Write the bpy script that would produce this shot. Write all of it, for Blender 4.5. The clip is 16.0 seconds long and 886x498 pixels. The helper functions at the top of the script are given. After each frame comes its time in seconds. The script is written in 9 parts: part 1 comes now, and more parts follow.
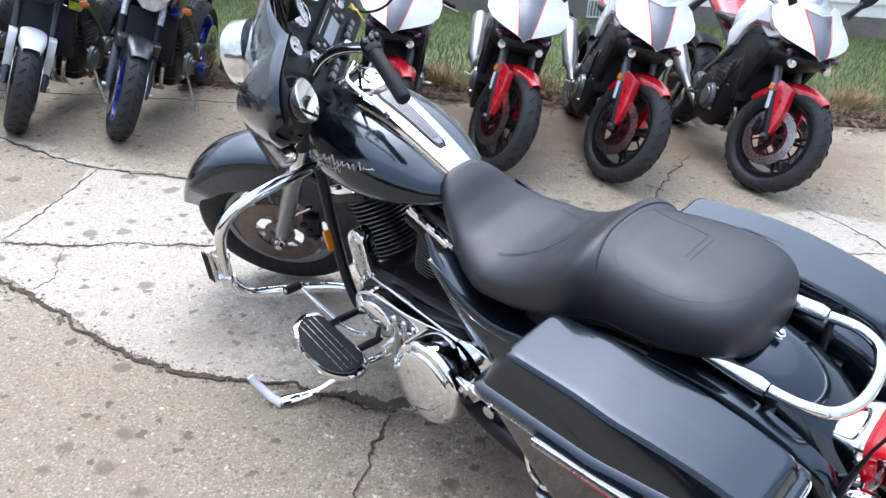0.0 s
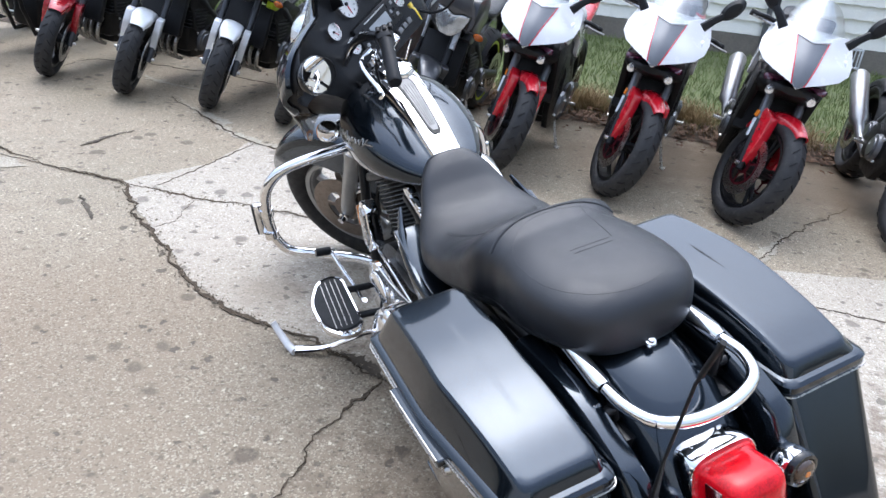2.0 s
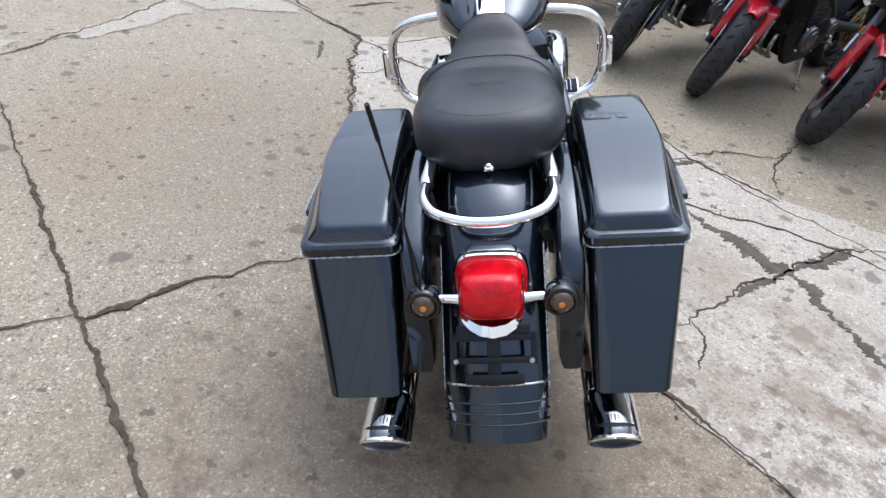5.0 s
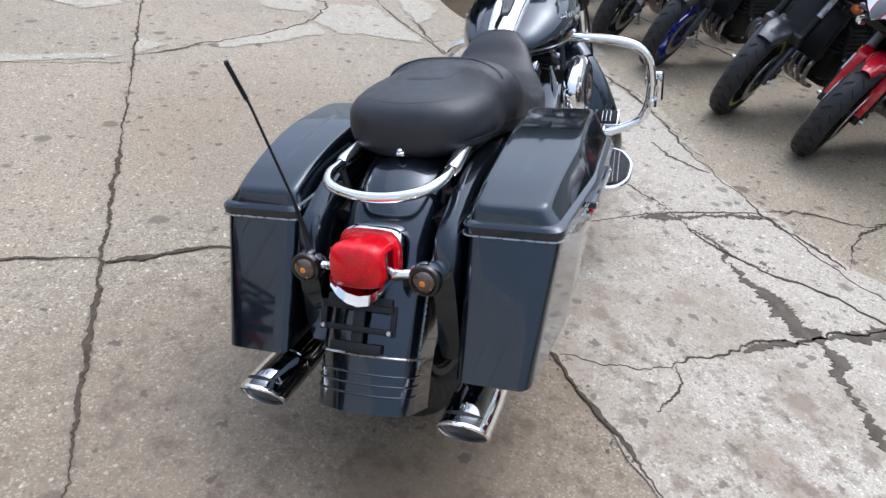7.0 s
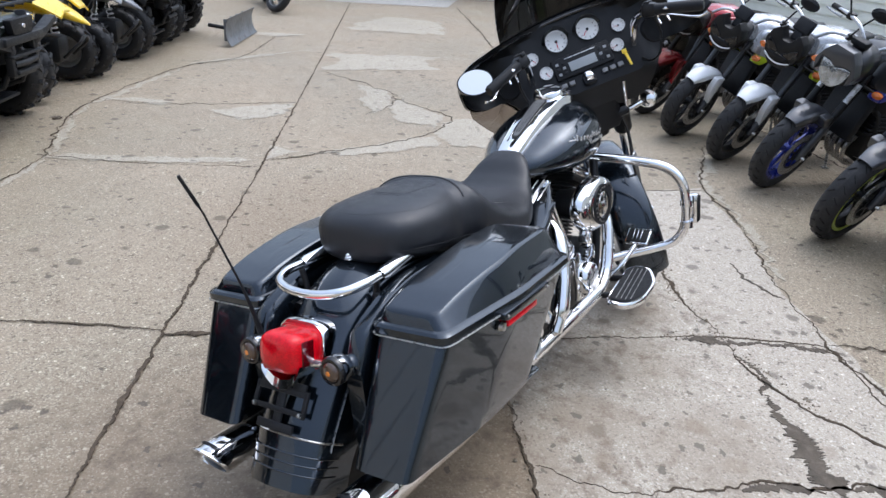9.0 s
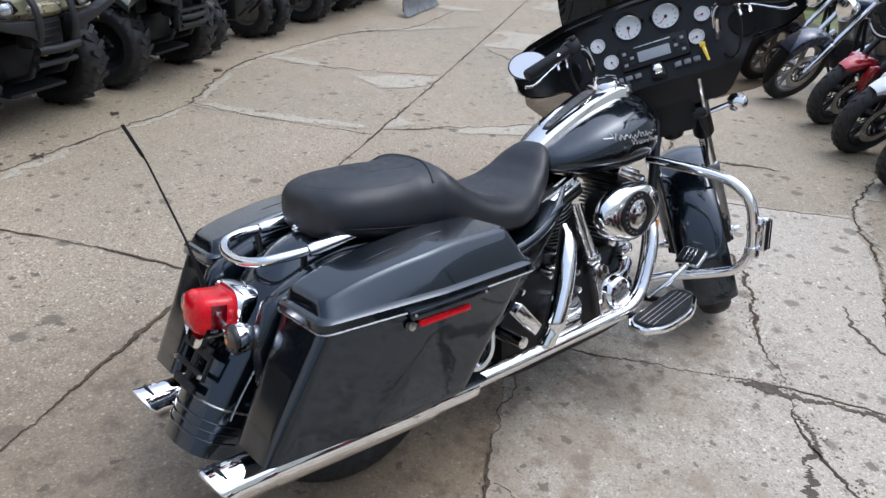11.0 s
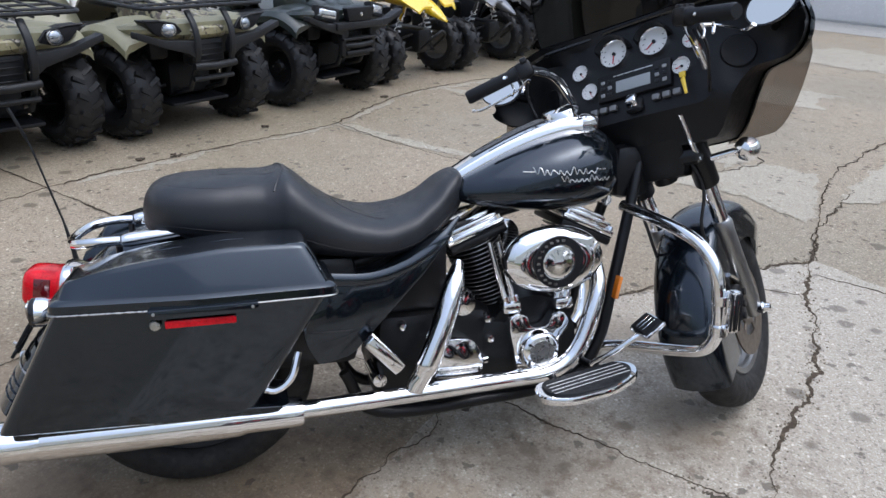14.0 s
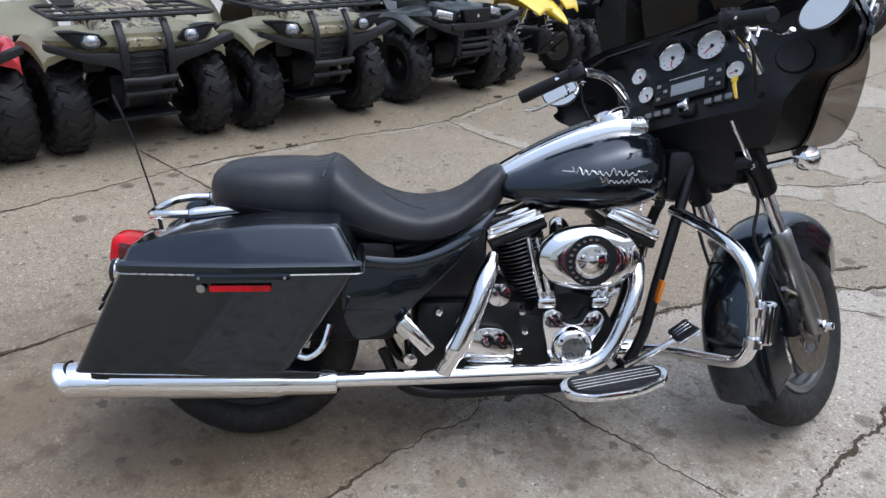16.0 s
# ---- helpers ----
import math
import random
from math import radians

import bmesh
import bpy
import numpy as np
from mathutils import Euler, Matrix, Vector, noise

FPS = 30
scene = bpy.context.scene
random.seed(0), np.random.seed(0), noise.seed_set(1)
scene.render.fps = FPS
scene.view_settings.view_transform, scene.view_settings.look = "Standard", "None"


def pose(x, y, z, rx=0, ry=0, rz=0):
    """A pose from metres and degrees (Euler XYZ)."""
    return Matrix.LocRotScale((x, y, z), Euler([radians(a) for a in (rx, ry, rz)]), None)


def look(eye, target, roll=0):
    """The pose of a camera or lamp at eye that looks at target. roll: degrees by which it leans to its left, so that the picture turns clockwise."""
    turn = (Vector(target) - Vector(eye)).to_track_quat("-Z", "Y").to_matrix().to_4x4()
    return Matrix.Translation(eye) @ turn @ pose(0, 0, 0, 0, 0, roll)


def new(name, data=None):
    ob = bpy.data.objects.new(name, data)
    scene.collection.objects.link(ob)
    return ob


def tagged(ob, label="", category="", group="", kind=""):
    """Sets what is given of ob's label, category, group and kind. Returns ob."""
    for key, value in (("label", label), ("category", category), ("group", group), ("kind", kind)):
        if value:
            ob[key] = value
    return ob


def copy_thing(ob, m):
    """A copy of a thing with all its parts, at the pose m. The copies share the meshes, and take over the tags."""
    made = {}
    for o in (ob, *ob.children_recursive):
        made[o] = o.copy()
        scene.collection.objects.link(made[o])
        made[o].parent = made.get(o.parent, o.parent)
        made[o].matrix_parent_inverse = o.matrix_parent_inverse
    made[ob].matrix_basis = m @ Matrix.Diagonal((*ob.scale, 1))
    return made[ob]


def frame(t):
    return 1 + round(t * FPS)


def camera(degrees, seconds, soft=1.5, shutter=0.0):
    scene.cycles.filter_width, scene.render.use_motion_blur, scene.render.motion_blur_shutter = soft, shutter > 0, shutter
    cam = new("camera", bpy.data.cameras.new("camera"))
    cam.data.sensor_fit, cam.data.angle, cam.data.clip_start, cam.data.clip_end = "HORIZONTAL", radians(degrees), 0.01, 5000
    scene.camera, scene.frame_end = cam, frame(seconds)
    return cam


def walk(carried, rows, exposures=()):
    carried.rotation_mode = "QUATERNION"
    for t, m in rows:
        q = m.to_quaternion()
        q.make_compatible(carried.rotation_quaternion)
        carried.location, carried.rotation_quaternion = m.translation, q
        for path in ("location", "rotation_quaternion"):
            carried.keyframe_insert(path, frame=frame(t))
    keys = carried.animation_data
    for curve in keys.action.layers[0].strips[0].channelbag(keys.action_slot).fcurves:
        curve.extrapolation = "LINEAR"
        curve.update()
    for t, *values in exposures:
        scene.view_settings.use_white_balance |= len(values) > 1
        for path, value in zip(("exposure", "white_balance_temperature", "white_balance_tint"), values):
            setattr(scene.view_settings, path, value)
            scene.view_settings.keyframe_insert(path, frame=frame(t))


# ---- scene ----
cam = camera(63.4, 16.0)
METRES, EYE, TILT, LEAN, TURN = 5.47, 1.395, 0.0, 0.0, 0.0
ROWS = [
    (0.0, 0.0, 0.0, 0.0, 1.62, -26.05, -3.33),
    (0.5, 0.0183, -0.0204, 0.0071, 8.32, -23.6, -2.9),
    (1.0, 0.0457, -0.0202, 0.0053, 12.96, -22.83, -3.09),
    (1.5, 0.0836, 0.0012, -0.003, 19.23, -24.73, -4.23),
    (2.0, 0.1135, -0.007, -0.0037, 20.81, -25.17, -4.88),
    (2.5, 0.1369, -0.0262, -0.0043, 23.05, -30.59, -6.59),
    (3.0, 0.1648, -0.0082, -0.0053, 26.86, -33.11, -7.11),
    (3.5, 0.1919, 0.0151, -0.0109, 34.49, -35.67, -6.37),
    (6.0, 0.3377, 0.042, 0.0014, 57.36, -31.52, -5.89),
    (6.5, 0.3516, 0.07, 0.0013, 61.42, -31.5, -5.56),
    (7.0, 0.3635, 0.1075, -0.0085, 66.66, -31.12, -6.09),
    (7.5, 0.3864, 0.1139, -0.0001, 68.61, -29.48, -4.53),
    (8.0, 0.4145, 0.1177, 0.0069, 71.47, -27.5, -5.84),
    (8.5, 0.4196, 0.1518, 0.0097, 75.82, -26.37, -4.04),
    (9.0, 0.4154, 0.1974, 0.0139, 81.13, -24.13, -3.52),
    (11.5, 0.3815, 0.3361, 0.015, 102.35, -26.11, -4.72),
    (12.0, 0.366, 0.3761, 0.011, 107.16, -24.24, -4.04),
    (12.5, 0.3618, 0.4101, 0.007, 112.67, -25.01, -2.23),
    (13.0, 0.3742, 0.4347, 0.0116, 113.57, -26.12, -2.71),
    (13.5, 0.3437, 0.457, 0.0112, 115.88, -25.19, -3.74),
    (14.0, 0.3134, 0.4749, 0.0096, 120.37, -24.97, -3.35),
    (14.5, 0.3278, 0.4926, 0.0143, 124.36, -24.01, -1.87),
    (15.0, 0.3417, 0.5109, 0.0197, 126.91, -24.11, -3.33),
    (15.5, 0.3233, 0.5202, 0.0189, 129.07, -23.77, -2.91),
    (16.0, 0.3005, 0.5241, 0.0148, 131.65, -25.44, -2.27),
]
walk(cam, [(t, pose(0, 0, EYE, TILT, LEAN, TURN) @ pose(METRES * x, METRES * y, METRES * z, 90 + pitch, roll, yaw)) for t, x, y, z, yaw, pitch, roll in ROWS],
     [(0, 0.90, 5900, 10), (2, 0.69, 5950, 10), (3, 0.52, 5990, 10), (8, 0.38, 6030, 10), (9, 0.31, 6040, 10), (12, 0.17, 6040, 10), (16, 0.05, 6000, 10)])

# ---- light ----
SUN_EL, SUN_AZ = radians(68), radians(-25)
world = bpy.data.worlds.new("overcast")
scene.world = world
world.use_nodes = True
wn, wl = world.node_tree.nodes, world.node_tree.links
sky = wn.new("ShaderNodeTexSky")
sky.sky_type, sky.sun_disc = "NISHITA", False
sky.sun_elevation, sky.sun_rotation = SUN_EL, SUN_AZ
sky.air_density, sky.dust_density, sky.ozone_density = 1.2, 3.0, 4.0
hue = wn.new("ShaderNodeHueSaturation")
hue.inputs["Saturation"].default_value = 0.56
wl.new(sky.outputs[0], hue.inputs["Color"])
# overcast: the cloud is brighter overhead than at the horizon
where, height = wn.new("ShaderNodeTexCoord"), wn.new("ShaderNodeSeparateXYZ")
cloud, gain = wn.new("ShaderNodeMapRange"), wn.new("ShaderNodeVectorMath")
cloud.inputs[3].default_value, cloud.inputs[4].default_value = 0.60, 2.36
gain.operation = "SCALE"
wl.new(where.outputs["Generated"], height.inputs[0])
wl.new(height.outputs["Z"], cloud.inputs[0])
wl.new(hue.outputs[0], gain.inputs[0])
wl.new(cloud.outputs[0], gain.inputs["Scale"])
wl.new(gain.outputs[0], wn["Background"].inputs["Color"])
wn["Background"].inputs["Strength"].default_value = 0.145
sun = new("sun", bpy.data.lights.new("sun", "SUN"))
sun.data.energy, sun.data.angle, sun.data.color = 0.55, radians(100), (1.0, 0.985, 0.96)
sun.matrix_world = look((0, 0, 0), (-math.sin(SUN_AZ) * math.cos(SUN_EL), -math.cos(SUN_AZ) * math.cos(SUN_EL), -math.sin(SUN_EL)))

# ---- mesh helpers ----
I4 = Matrix.Identity(4)


def part(name, bm, material, parent=None, label="", m=None, smooth=38):
    """Links a bmesh as one mesh object under a thing or a part."""
    if m is not None:
        bmesh.ops.transform(bm, matrix=m, verts=bm.verts)
    bmesh.ops.recalc_face_normals(bm, faces=bm.faces)
    me = bpy.data.meshes.new(name)
    bm.to_mesh(me)
    bm.free()
    me.shade_smooth()
    me.set_sharp_from_angle(angle=radians(smooth))
    me.materials.append(material)
    ob = new(name, me)
    if parent is not None:
        ob.parent = parent
    if label:
        ob["label"] = label
    return ob


def thing(name, label, category, m=I4, group="", kind=""):
    ob = new(name)
    ob.empty_display_size = 0.1
    ob.matrix_world = m
    return tagged(ob, label, category, group, kind)


def B():
    return bmesh.new()


def loft(bm, rings, closed=True, caps=True, wrap=False):
    """Skins rings of points; closed: each ring is a loop; wrap: the last ring joins the first."""
    vs = [[bm.verts.new(p) for p in r] for r in rings]
    n = len(vs[0])
    pairs = list(zip(vs, vs[1:])) + ([(vs[-1], vs[0])] if wrap else [])
    for a, b in pairs:
        for i in range(n if closed else n - 1):
            j = (i + 1) % n
            bm.faces.new((a[i], a[j], b[j], b[i]))
    if caps and closed and not wrap:
        bm.faces.new(vs[0])
        bm.faces.new(vs[-1])
    return bm


def spline(pts, n=6, closed=False):
    """Catmull-Rom curve through the points."""
    P = [Vector(p) for p in pts]
    out = []
    k = len(P)
    for i in range(k if closed else k - 1):
        if closed:
            a, b, c, d = P[i - 1], P[i], P[(i + 1) % k], P[(i + 2) % k]
        else:
            b, c = P[i], P[i + 1]
            a = P[i - 1] if i else b * 2 - c
            d = P[i + 2] if i + 2 < k else c * 2 - b
        for s in range(n):
            t = s / n
            out.append(0.5 * (2 * b + (c - a) * t + (2 * a - 5 * b + 4 * c - d) * t * t + (3 * b - a - 3 * c + d) * t ** 3))
    if not closed:
        out.append(P[-1])
    return out


def tube(bm, pts, r, n=10, caps=True, flat=1.0):
    """A round bar along the points; r: one radius or one a point."""
    P = [Vector(p) for p in pts]
    R = r if isinstance(r, (list, tuple)) else [r] * len(P)
    rings = []
    up = None
    for i, p in enumerate(P):
        d = (P[min(i + 1, len(P) - 1)] - P[max(i - 1, 0)]).normalized()
        if up is None:
            up = Vector((0, 0, 1)) if abs(d.z) < 0.9 else Vector((1, 0, 0))
        s = d.cross(up).normalized()
        up = s.cross(d).normalized()
        rings.append([p + R[i] * (math.cos(2 * math.pi * k / n) * s + flat * math.sin(2 * math.pi * k / n) * up) for k in range(n)])
    return loft(bm, rings, caps=caps)


def bar(bm, a, b, r, n=10, r2=None):
    return tube(bm, [a, b], [r, r if r2 is None else r2], n)


def aim(p, d, x=None):
    """A pose at p whose z axis points along d."""
    z = Vector(d).normalized()
    h = Vector(x) if x else (Vector((0, 0, 1)) if abs(z.z) < 0.95 else Vector((1, 0, 0)))
    y = z.cross(h).normalized()
    xx = y.cross(z)
    return Matrix(((xx.x, y.x, z.x, p[0]), (xx.y, y.y, z.y, p[1]), (xx.z, y.z, z.z, p[2]), (0, 0, 0, 1)))


def lathe(bm, prof, m=I4, n=32, sx=1.0, sy=1.0, wrap=False):
    """Turns a profile of (radius, height) round the z axis of m."""
    rings = [[m @ Vector((max(r, 1e-4) * math.cos(2 * math.pi * k / n) * sx, max(r, 1e-4) * math.sin(2 * math.pi * k / n) * sy, h)) for k in range(n)] for r, h in prof]
    return loft(bm, rings, wrap=wrap, caps=prof[0] != prof[-1])


def box(bm, c, s, bev=0.004, m=I4, seg=2, taper=1.0):
    """A box with rounded edges; taper: the top's size against the bottom's."""
    t = bmesh.new()
    bmesh.ops.create_cube(t, size=1)
    for v in t.verts:
        f = taper if v.co.z > 0 else 1.0
        v.co = Vector((v.co.x * s[0] * f, v.co.y * s[1] * f, v.co.z * s[2]))
    if bev:
        bmesh.ops.bevel(t, geom=t.edges[:], offset=min(bev, 0.45 * min(s)), segments=seg, affect="EDGES", profile=0.5)
    return merge(bm, t, m @ Matrix.Translation(c))


def merge(bm, t, m=I4):
    idx = {v: bm.verts.new(m @ v.co) for v in t.verts}
    for f in t.faces:
        try:
            bm.faces.new([idx[v] for v in f.verts])
        except ValueError:
            pass
    t.free()
    return bm


def slab(bm, poly, y0, y1, bev=0.006, m=I4, seg=2):
    """A plate: an outline in x and z, from y0 to y1, with rounded edges."""
    t = bmesh.new()
    a = [t.verts.new((x, y0, z)) for x, z in poly]
    b = [t.verts.new((x, y1, z)) for x, z in poly]
    k = len(a)
    for i in range(k):
        t.faces.new((a[i], a[(i + 1) % k], b[(i + 1) % k], b[i]))
    t.faces.new(a)
    t.faces.new(b[::-1])
    bmesh.ops.recalc_face_normals(t, faces=t.faces)
    if bev:
        bmesh.ops.bevel(t, geom=t.edges[:], offset=bev, segments=seg, affect="EDGES", profile=0.5, clamp_overlap=True)
    return merge(bm, t, m)


def rounded(poly, r, n=4):
    """A 2D outline with its corners rounded."""
    out = []
    k = len(poly)
    for i in range(k):
        p, a, b = Vector(poly[i]), Vector(poly[i - 1]), Vector(poly[(i + 1) % k])
        u, w = (a - p), (b - p)
        d = min(r, 0.45 * u.length, 0.45 * w.length)
        s, e = p + u.normalized() * d, p + w.normalized() * d
        for j in range(n + 1):
            t = j / n
            out.append(((1 - t) ** 2 * s + 2 * t * (1 - t) * p + t * t * e)[:])
    return out


def section(w, zt, zb, n=24, p=2.6, flat=0.55):
    """A closed seat- or tank-like cross-section in y and z: half width, top, bottom; p: how boxy."""
    mid, out = zb + (zt - zb) * flat, []
    for k in range(n):
        a = 2 * math.pi * k / n
        c, s = math.cos(a), math.sin(a)
        y = w * math.copysign(abs(c) ** (2 / p), c)
        h = (zt - mid) if s > 0 else (mid - zb)
        out.append((y, mid + h * math.copysign(abs(s) ** (2 / p), s)))
    return out


def ramp(keys, x):
    """Smooth values between rows of (x, a, b, ...)."""
    if x <= keys[0][0]:
        return keys[0][1:]
    if x >= keys[-1][0]:
        return keys[-1][1:]
    i = next(k for k in range(len(keys) - 1) if x <= keys[k + 1][0])
    a, b = keys[i], keys[i + 1]
    h = b[0] - a[0]
    t = (x - a[0]) / h
    out = []
    for c in range(1, len(a)):
        d = (b[c] - a[c]) / h
        m0 = m1 = d
        if i > 0:
            e = (a[c] - keys[i - 1][c]) / (a[0] - keys[i - 1][0])
            m0 = 0.0 if e * d <= 0 else 2 * e * d / (e + d)
        if i + 2 < len(keys):
            e = (keys[i + 2][c] - b[c]) / (keys[i + 2][0] - b[0])
            m1 = 0.0 if e * d <= 0 else 2 * e * d / (e + d)
        out.append((2 * t ** 3 - 3 * t ** 2 + 1) * a[c] + (t ** 3 - 2 * t ** 2 + t) * h * m0 + (3 * t ** 2 - 2 * t ** 3) * b[c] + (t ** 3 - t ** 2) * h * m1)
    return tuple(out)


def hull(bm, keys, steps=24, n=28, p=2.6, flat=0.55):
    """A body along x from rows of (x, half width, top, bottom)."""
    x0, x1 = keys[0][0], keys[-1][0]
    rings = []
    for i in range(steps + 1):
        x = x0 + (x1 - x0) * i / steps
        w, zt, zb = ramp(keys, x)
        rings.append([(x, y, z) for y, z in section(w, zt, zb, n, p, flat)])
    return loft(bm, rings)


def fender(bm, path, w, skirt, th=0.004, n=9, crown=0.35):
    """A mudguard over a path in x and z: half width, depth of its sides, thickness."""
    P = [Vector((x, 0, z)) for x, z in path]
    W = w if isinstance(w, (list, tuple)) else [w] * len(P)
    K = skirt if isinstance(skirt, (list, tuple)) else [skirt] * len(P)
    rings = []
    for i, p in enumerate(P):
        d = (P[min(i + 1, len(P) - 1)] - P[max(i - 1, 0)]).normalized()
        nrm = Vector((-d.z, 0, d.x))
        outer, inner = [], []
        for k in range(-n, n + 1):
            t = k / n
            a = abs(t)
            y = W[i] * math.sin(min(a / 0.6, 1) * math.pi / 2)
            h = W[i] * crown * (1 - math.cos(min(a / 0.6, 1) * math.pi / 2)) + max(0, a - 0.6) / 0.4 * K[i]
            s = 1 if t >= 0 else -1
            outer.append(p + Vector((0, s * y, 0)) + nrm * h)
            inner.append(p + Vector((0, s * max(0, y - th), 0)) + nrm * (h + (th if a < 0.6 else 0)))
        rings.append(outer + inner[::-1])
    return loft(bm, rings)


def arc(c, r, a0, a1, n=24):
    return [(c[0] + r * math.cos(radians(a0 + (a1 - a0) * i / n)), c[1] + r * math.sin(radians(a0 + (a1 - a0) * i / n))) for i in range(n + 1)]


def wheel_tyre(bm, r, w, m, n=48, rim=0.7, p=2.0):
    """A tyre: outer radius, width, and the rim's share of the radius, round the z axis of m."""
    loop = []
    d = r * (1 - rim)
    for k in range(16):
        a = 2 * math.pi * k / 16
        c, s = math.cos(a), math.sin(a)
        rr = r - d / 2 + d / 2 * math.copysign(abs(c) ** (2 / p), c)
        loop.append((rr, w / 2 * math.copysign(abs(s) ** (2 / p), s)))
    return lathe(bm, loop + loop[:1], m, n)


# ---- materials ----
def mat(name, base, rough=0.5, metal=0.0, coat=0.0, vary=0.15, scale=8.0, bump=0.0, bscale=120.0, dirt=None, spec=0.5, piece=0.0):
    """A surface with colour varied at two scales, uneven gloss, fine relief and dirt; piece: how far alike pieces differ."""
    ma = bpy.data.materials.new(name)
    ma.use_nodes = True
    N, L = ma.node_tree.nodes, ma.node_tree.links
    b = N["Principled BSDF"]
    b.inputs["Metallic"].default_value = metal
    b.inputs["Coat Weight"].default_value = coat
    b.inputs["Coat Roughness"].default_value = 0.04
    b.inputs["Specular IOR Level"].default_value = spec
    tc = N.new("ShaderNodeTexCoord")
    def nz(s, detail=4.0):
        q = N.new("ShaderNodeTexNoise")
        q.inputs["Scale"].default_value, q.inputs["Detail"].default_value = s, detail
        L.new(tc.outputs["Object"], q.inputs["Vector"])
        return q.outputs["Fac"]
    def mixc(f, a, c):
        q = N.new("ShaderNodeMix")
        q.data_type = "RGBA"
        L.new(f, q.inputs["Factor"])
        for i, val in ((6, a), (7, c)):
            if isinstance(val, tuple):
                q.inputs[i].default_value = (*val, 1)
            else:
                L.new(val, q.inputs[i])
        return q.outputs[2]
    def span(f, lo, hi, a=0.0, c=1.0):
        q = N.new("ShaderNodeMapRange")
        for i, val in enumerate((lo, hi, a, c)):
            q.inputs[i + 1].default_value = val
        L.new(f, q.inputs[0])
        return q.outputs[0]
    lo, hi = tuple(v * (1 - vary) for v in base), tuple(min(1, v * (1 + vary)) for v in base)
    col = mixc(span(nz(scale), 0.3, 0.7), lo, hi)
    if vary:
        fine = mixc(span(nz(scale * 14, 2.0), 0.35, 0.65), tuple(v * (1 - vary * 0.6) for v in base), hi)
        half = N.new("ShaderNodeValue")
        half.outputs[0].default_value = 0.35
        col = mixc(half.outputs[0], col, fine)
    if dirt:
        col = mixc(span(nz(scale * 2.3, 6.0), 0.55, 0.75, 0.0, 0.6), col, dirt)
    if piece:
        oi = N.new("ShaderNodeObjectInfo")
        hs = N.new("ShaderNodeHueSaturation")
        L.new(span(oi.outputs["Random"], 0, 1, 1 - piece, 1 + piece), hs.inputs["Value"])
        L.new(col, hs.inputs["Color"])
        col = hs.outputs[0]
    L.new(col, b.inputs["Base Color"])
    L.new(span(nz(scale * 3), 0.3, 0.7, rough * 0.85, min(1, rough * 1.15 + 0.01)), b.inputs["Roughness"])
    if bump:
        bp = N.new("ShaderNodeBump")
        bp.inputs["Strength"].default_value, bp.inputs["Distance"].default_value = bump, 0.002
        L.new(nz(bscale, 3.0), bp.inputs["Height"])
        L.new(bp.outputs[0], b.inputs["Normal"])
    return ma


def glass(name, tint=(1, 1, 1), rough=0.0, gloss=0.035):
    """Thin clear or smoked sheet."""
    ma = bpy.data.materials.new(name)
    ma.use_nodes = True
    N, L = ma.node_tree.nodes, ma.node_tree.links
    N.remove(N["Principled BSDF"])
    tr, gl, mx = N.new("ShaderNodeBsdfTransparent"), N.new("ShaderNodeBsdfGlossy"), N.new("ShaderNodeMixShader")
    lw, fr = N.new("ShaderNodeLayerWeight"), N.new("ShaderNodeMapRange")
    pw = N.new("ShaderNodeMath")
    pw.operation = "POWER"
    pw.inputs[1].default_value = 4.0
    lw.inputs["Blend"].default_value = 0.5
    L.new(lw.outputs["Facing"], pw.inputs[0])
    L.new(pw.outputs[0], fr.inputs[0])
    fr.inputs[3].default_value, fr.inputs[4].default_value = gloss, 0.6
    tr.inputs[0].default_value = (*tint, 1)
    gl.inputs["Roughness"].default_value = rough
    L.new(fr.outputs[0], mx.inputs[0])
    L.new(tr.outputs[0], mx.inputs[1])
    L.new(gl.outputs[0], mx.inputs[2])
    L.new(mx.outputs[0], N["Material Output"].inputs[0])
    return ma


PAINT = mat("charcoal_pearl_paint", (0.0185, 0.0270, 0.0375), 0.20, 0.85, 1.0, vary=0.10, scale=3, bump=0.015, bscale=900, spec=0.1)
GLOSS = mat("gloss_black_paint", (0.006, 0.006, 0.007), 0.25, 0, 1.0, vary=0.2, spec=0.1)
CHROME = mat("chrome", (0.90, 0.90, 0.905), 0.05, 1.0, vary=0.04, scale=5)
ALLOY = mat("cast_alloy", (0.32, 0.32, 0.315), 0.35, 0.9, vary=0.12, scale=30, bump=0.1)
STEEL = mat("brushed_steel", (0.5, 0.49, 0.47), 0.28, 1.0, vary=0.12, scale=40, bump=0.08)
MATTE = mat("matte_black_plastic", (0.0085, 0.009, 0.0105), 0.5, vary=0.25, scale=20, bump=0.15, bscale=700, spec=0.3)
FRAME = mat("satin_black_metal", (0.009, 0.009, 0.010), 0.35, 0.1, vary=0.25, scale=20, spec=0.35)
DARK = mat("black_inner_plastic", (0.0065, 0.0066, 0.0073), 0.42, vary=0.2, scale=14, bump=0.12, bscale=600, spec=0.28)
RUBBER = mat("tyre_rubber", (0.016, 0.0155, 0.015), 0.7, vary=0.3, scale=15, bump=0.3, bscale=180, dirt=(0.045, 0.041, 0.036), spec=0.35)
DISC = mat("worn_brake_disc", (0.20, 0.165, 0.135), 0.38, 0.85, vary=0.3, scale=30, dirt=(0.10, 0.06, 0.04))
VINYL = mat("black_vinyl", (0.016, 0.0172, 0.0205), 0.37, vary=0.15, scale=12, bump=0.35, bscale=520, spec=0.5)
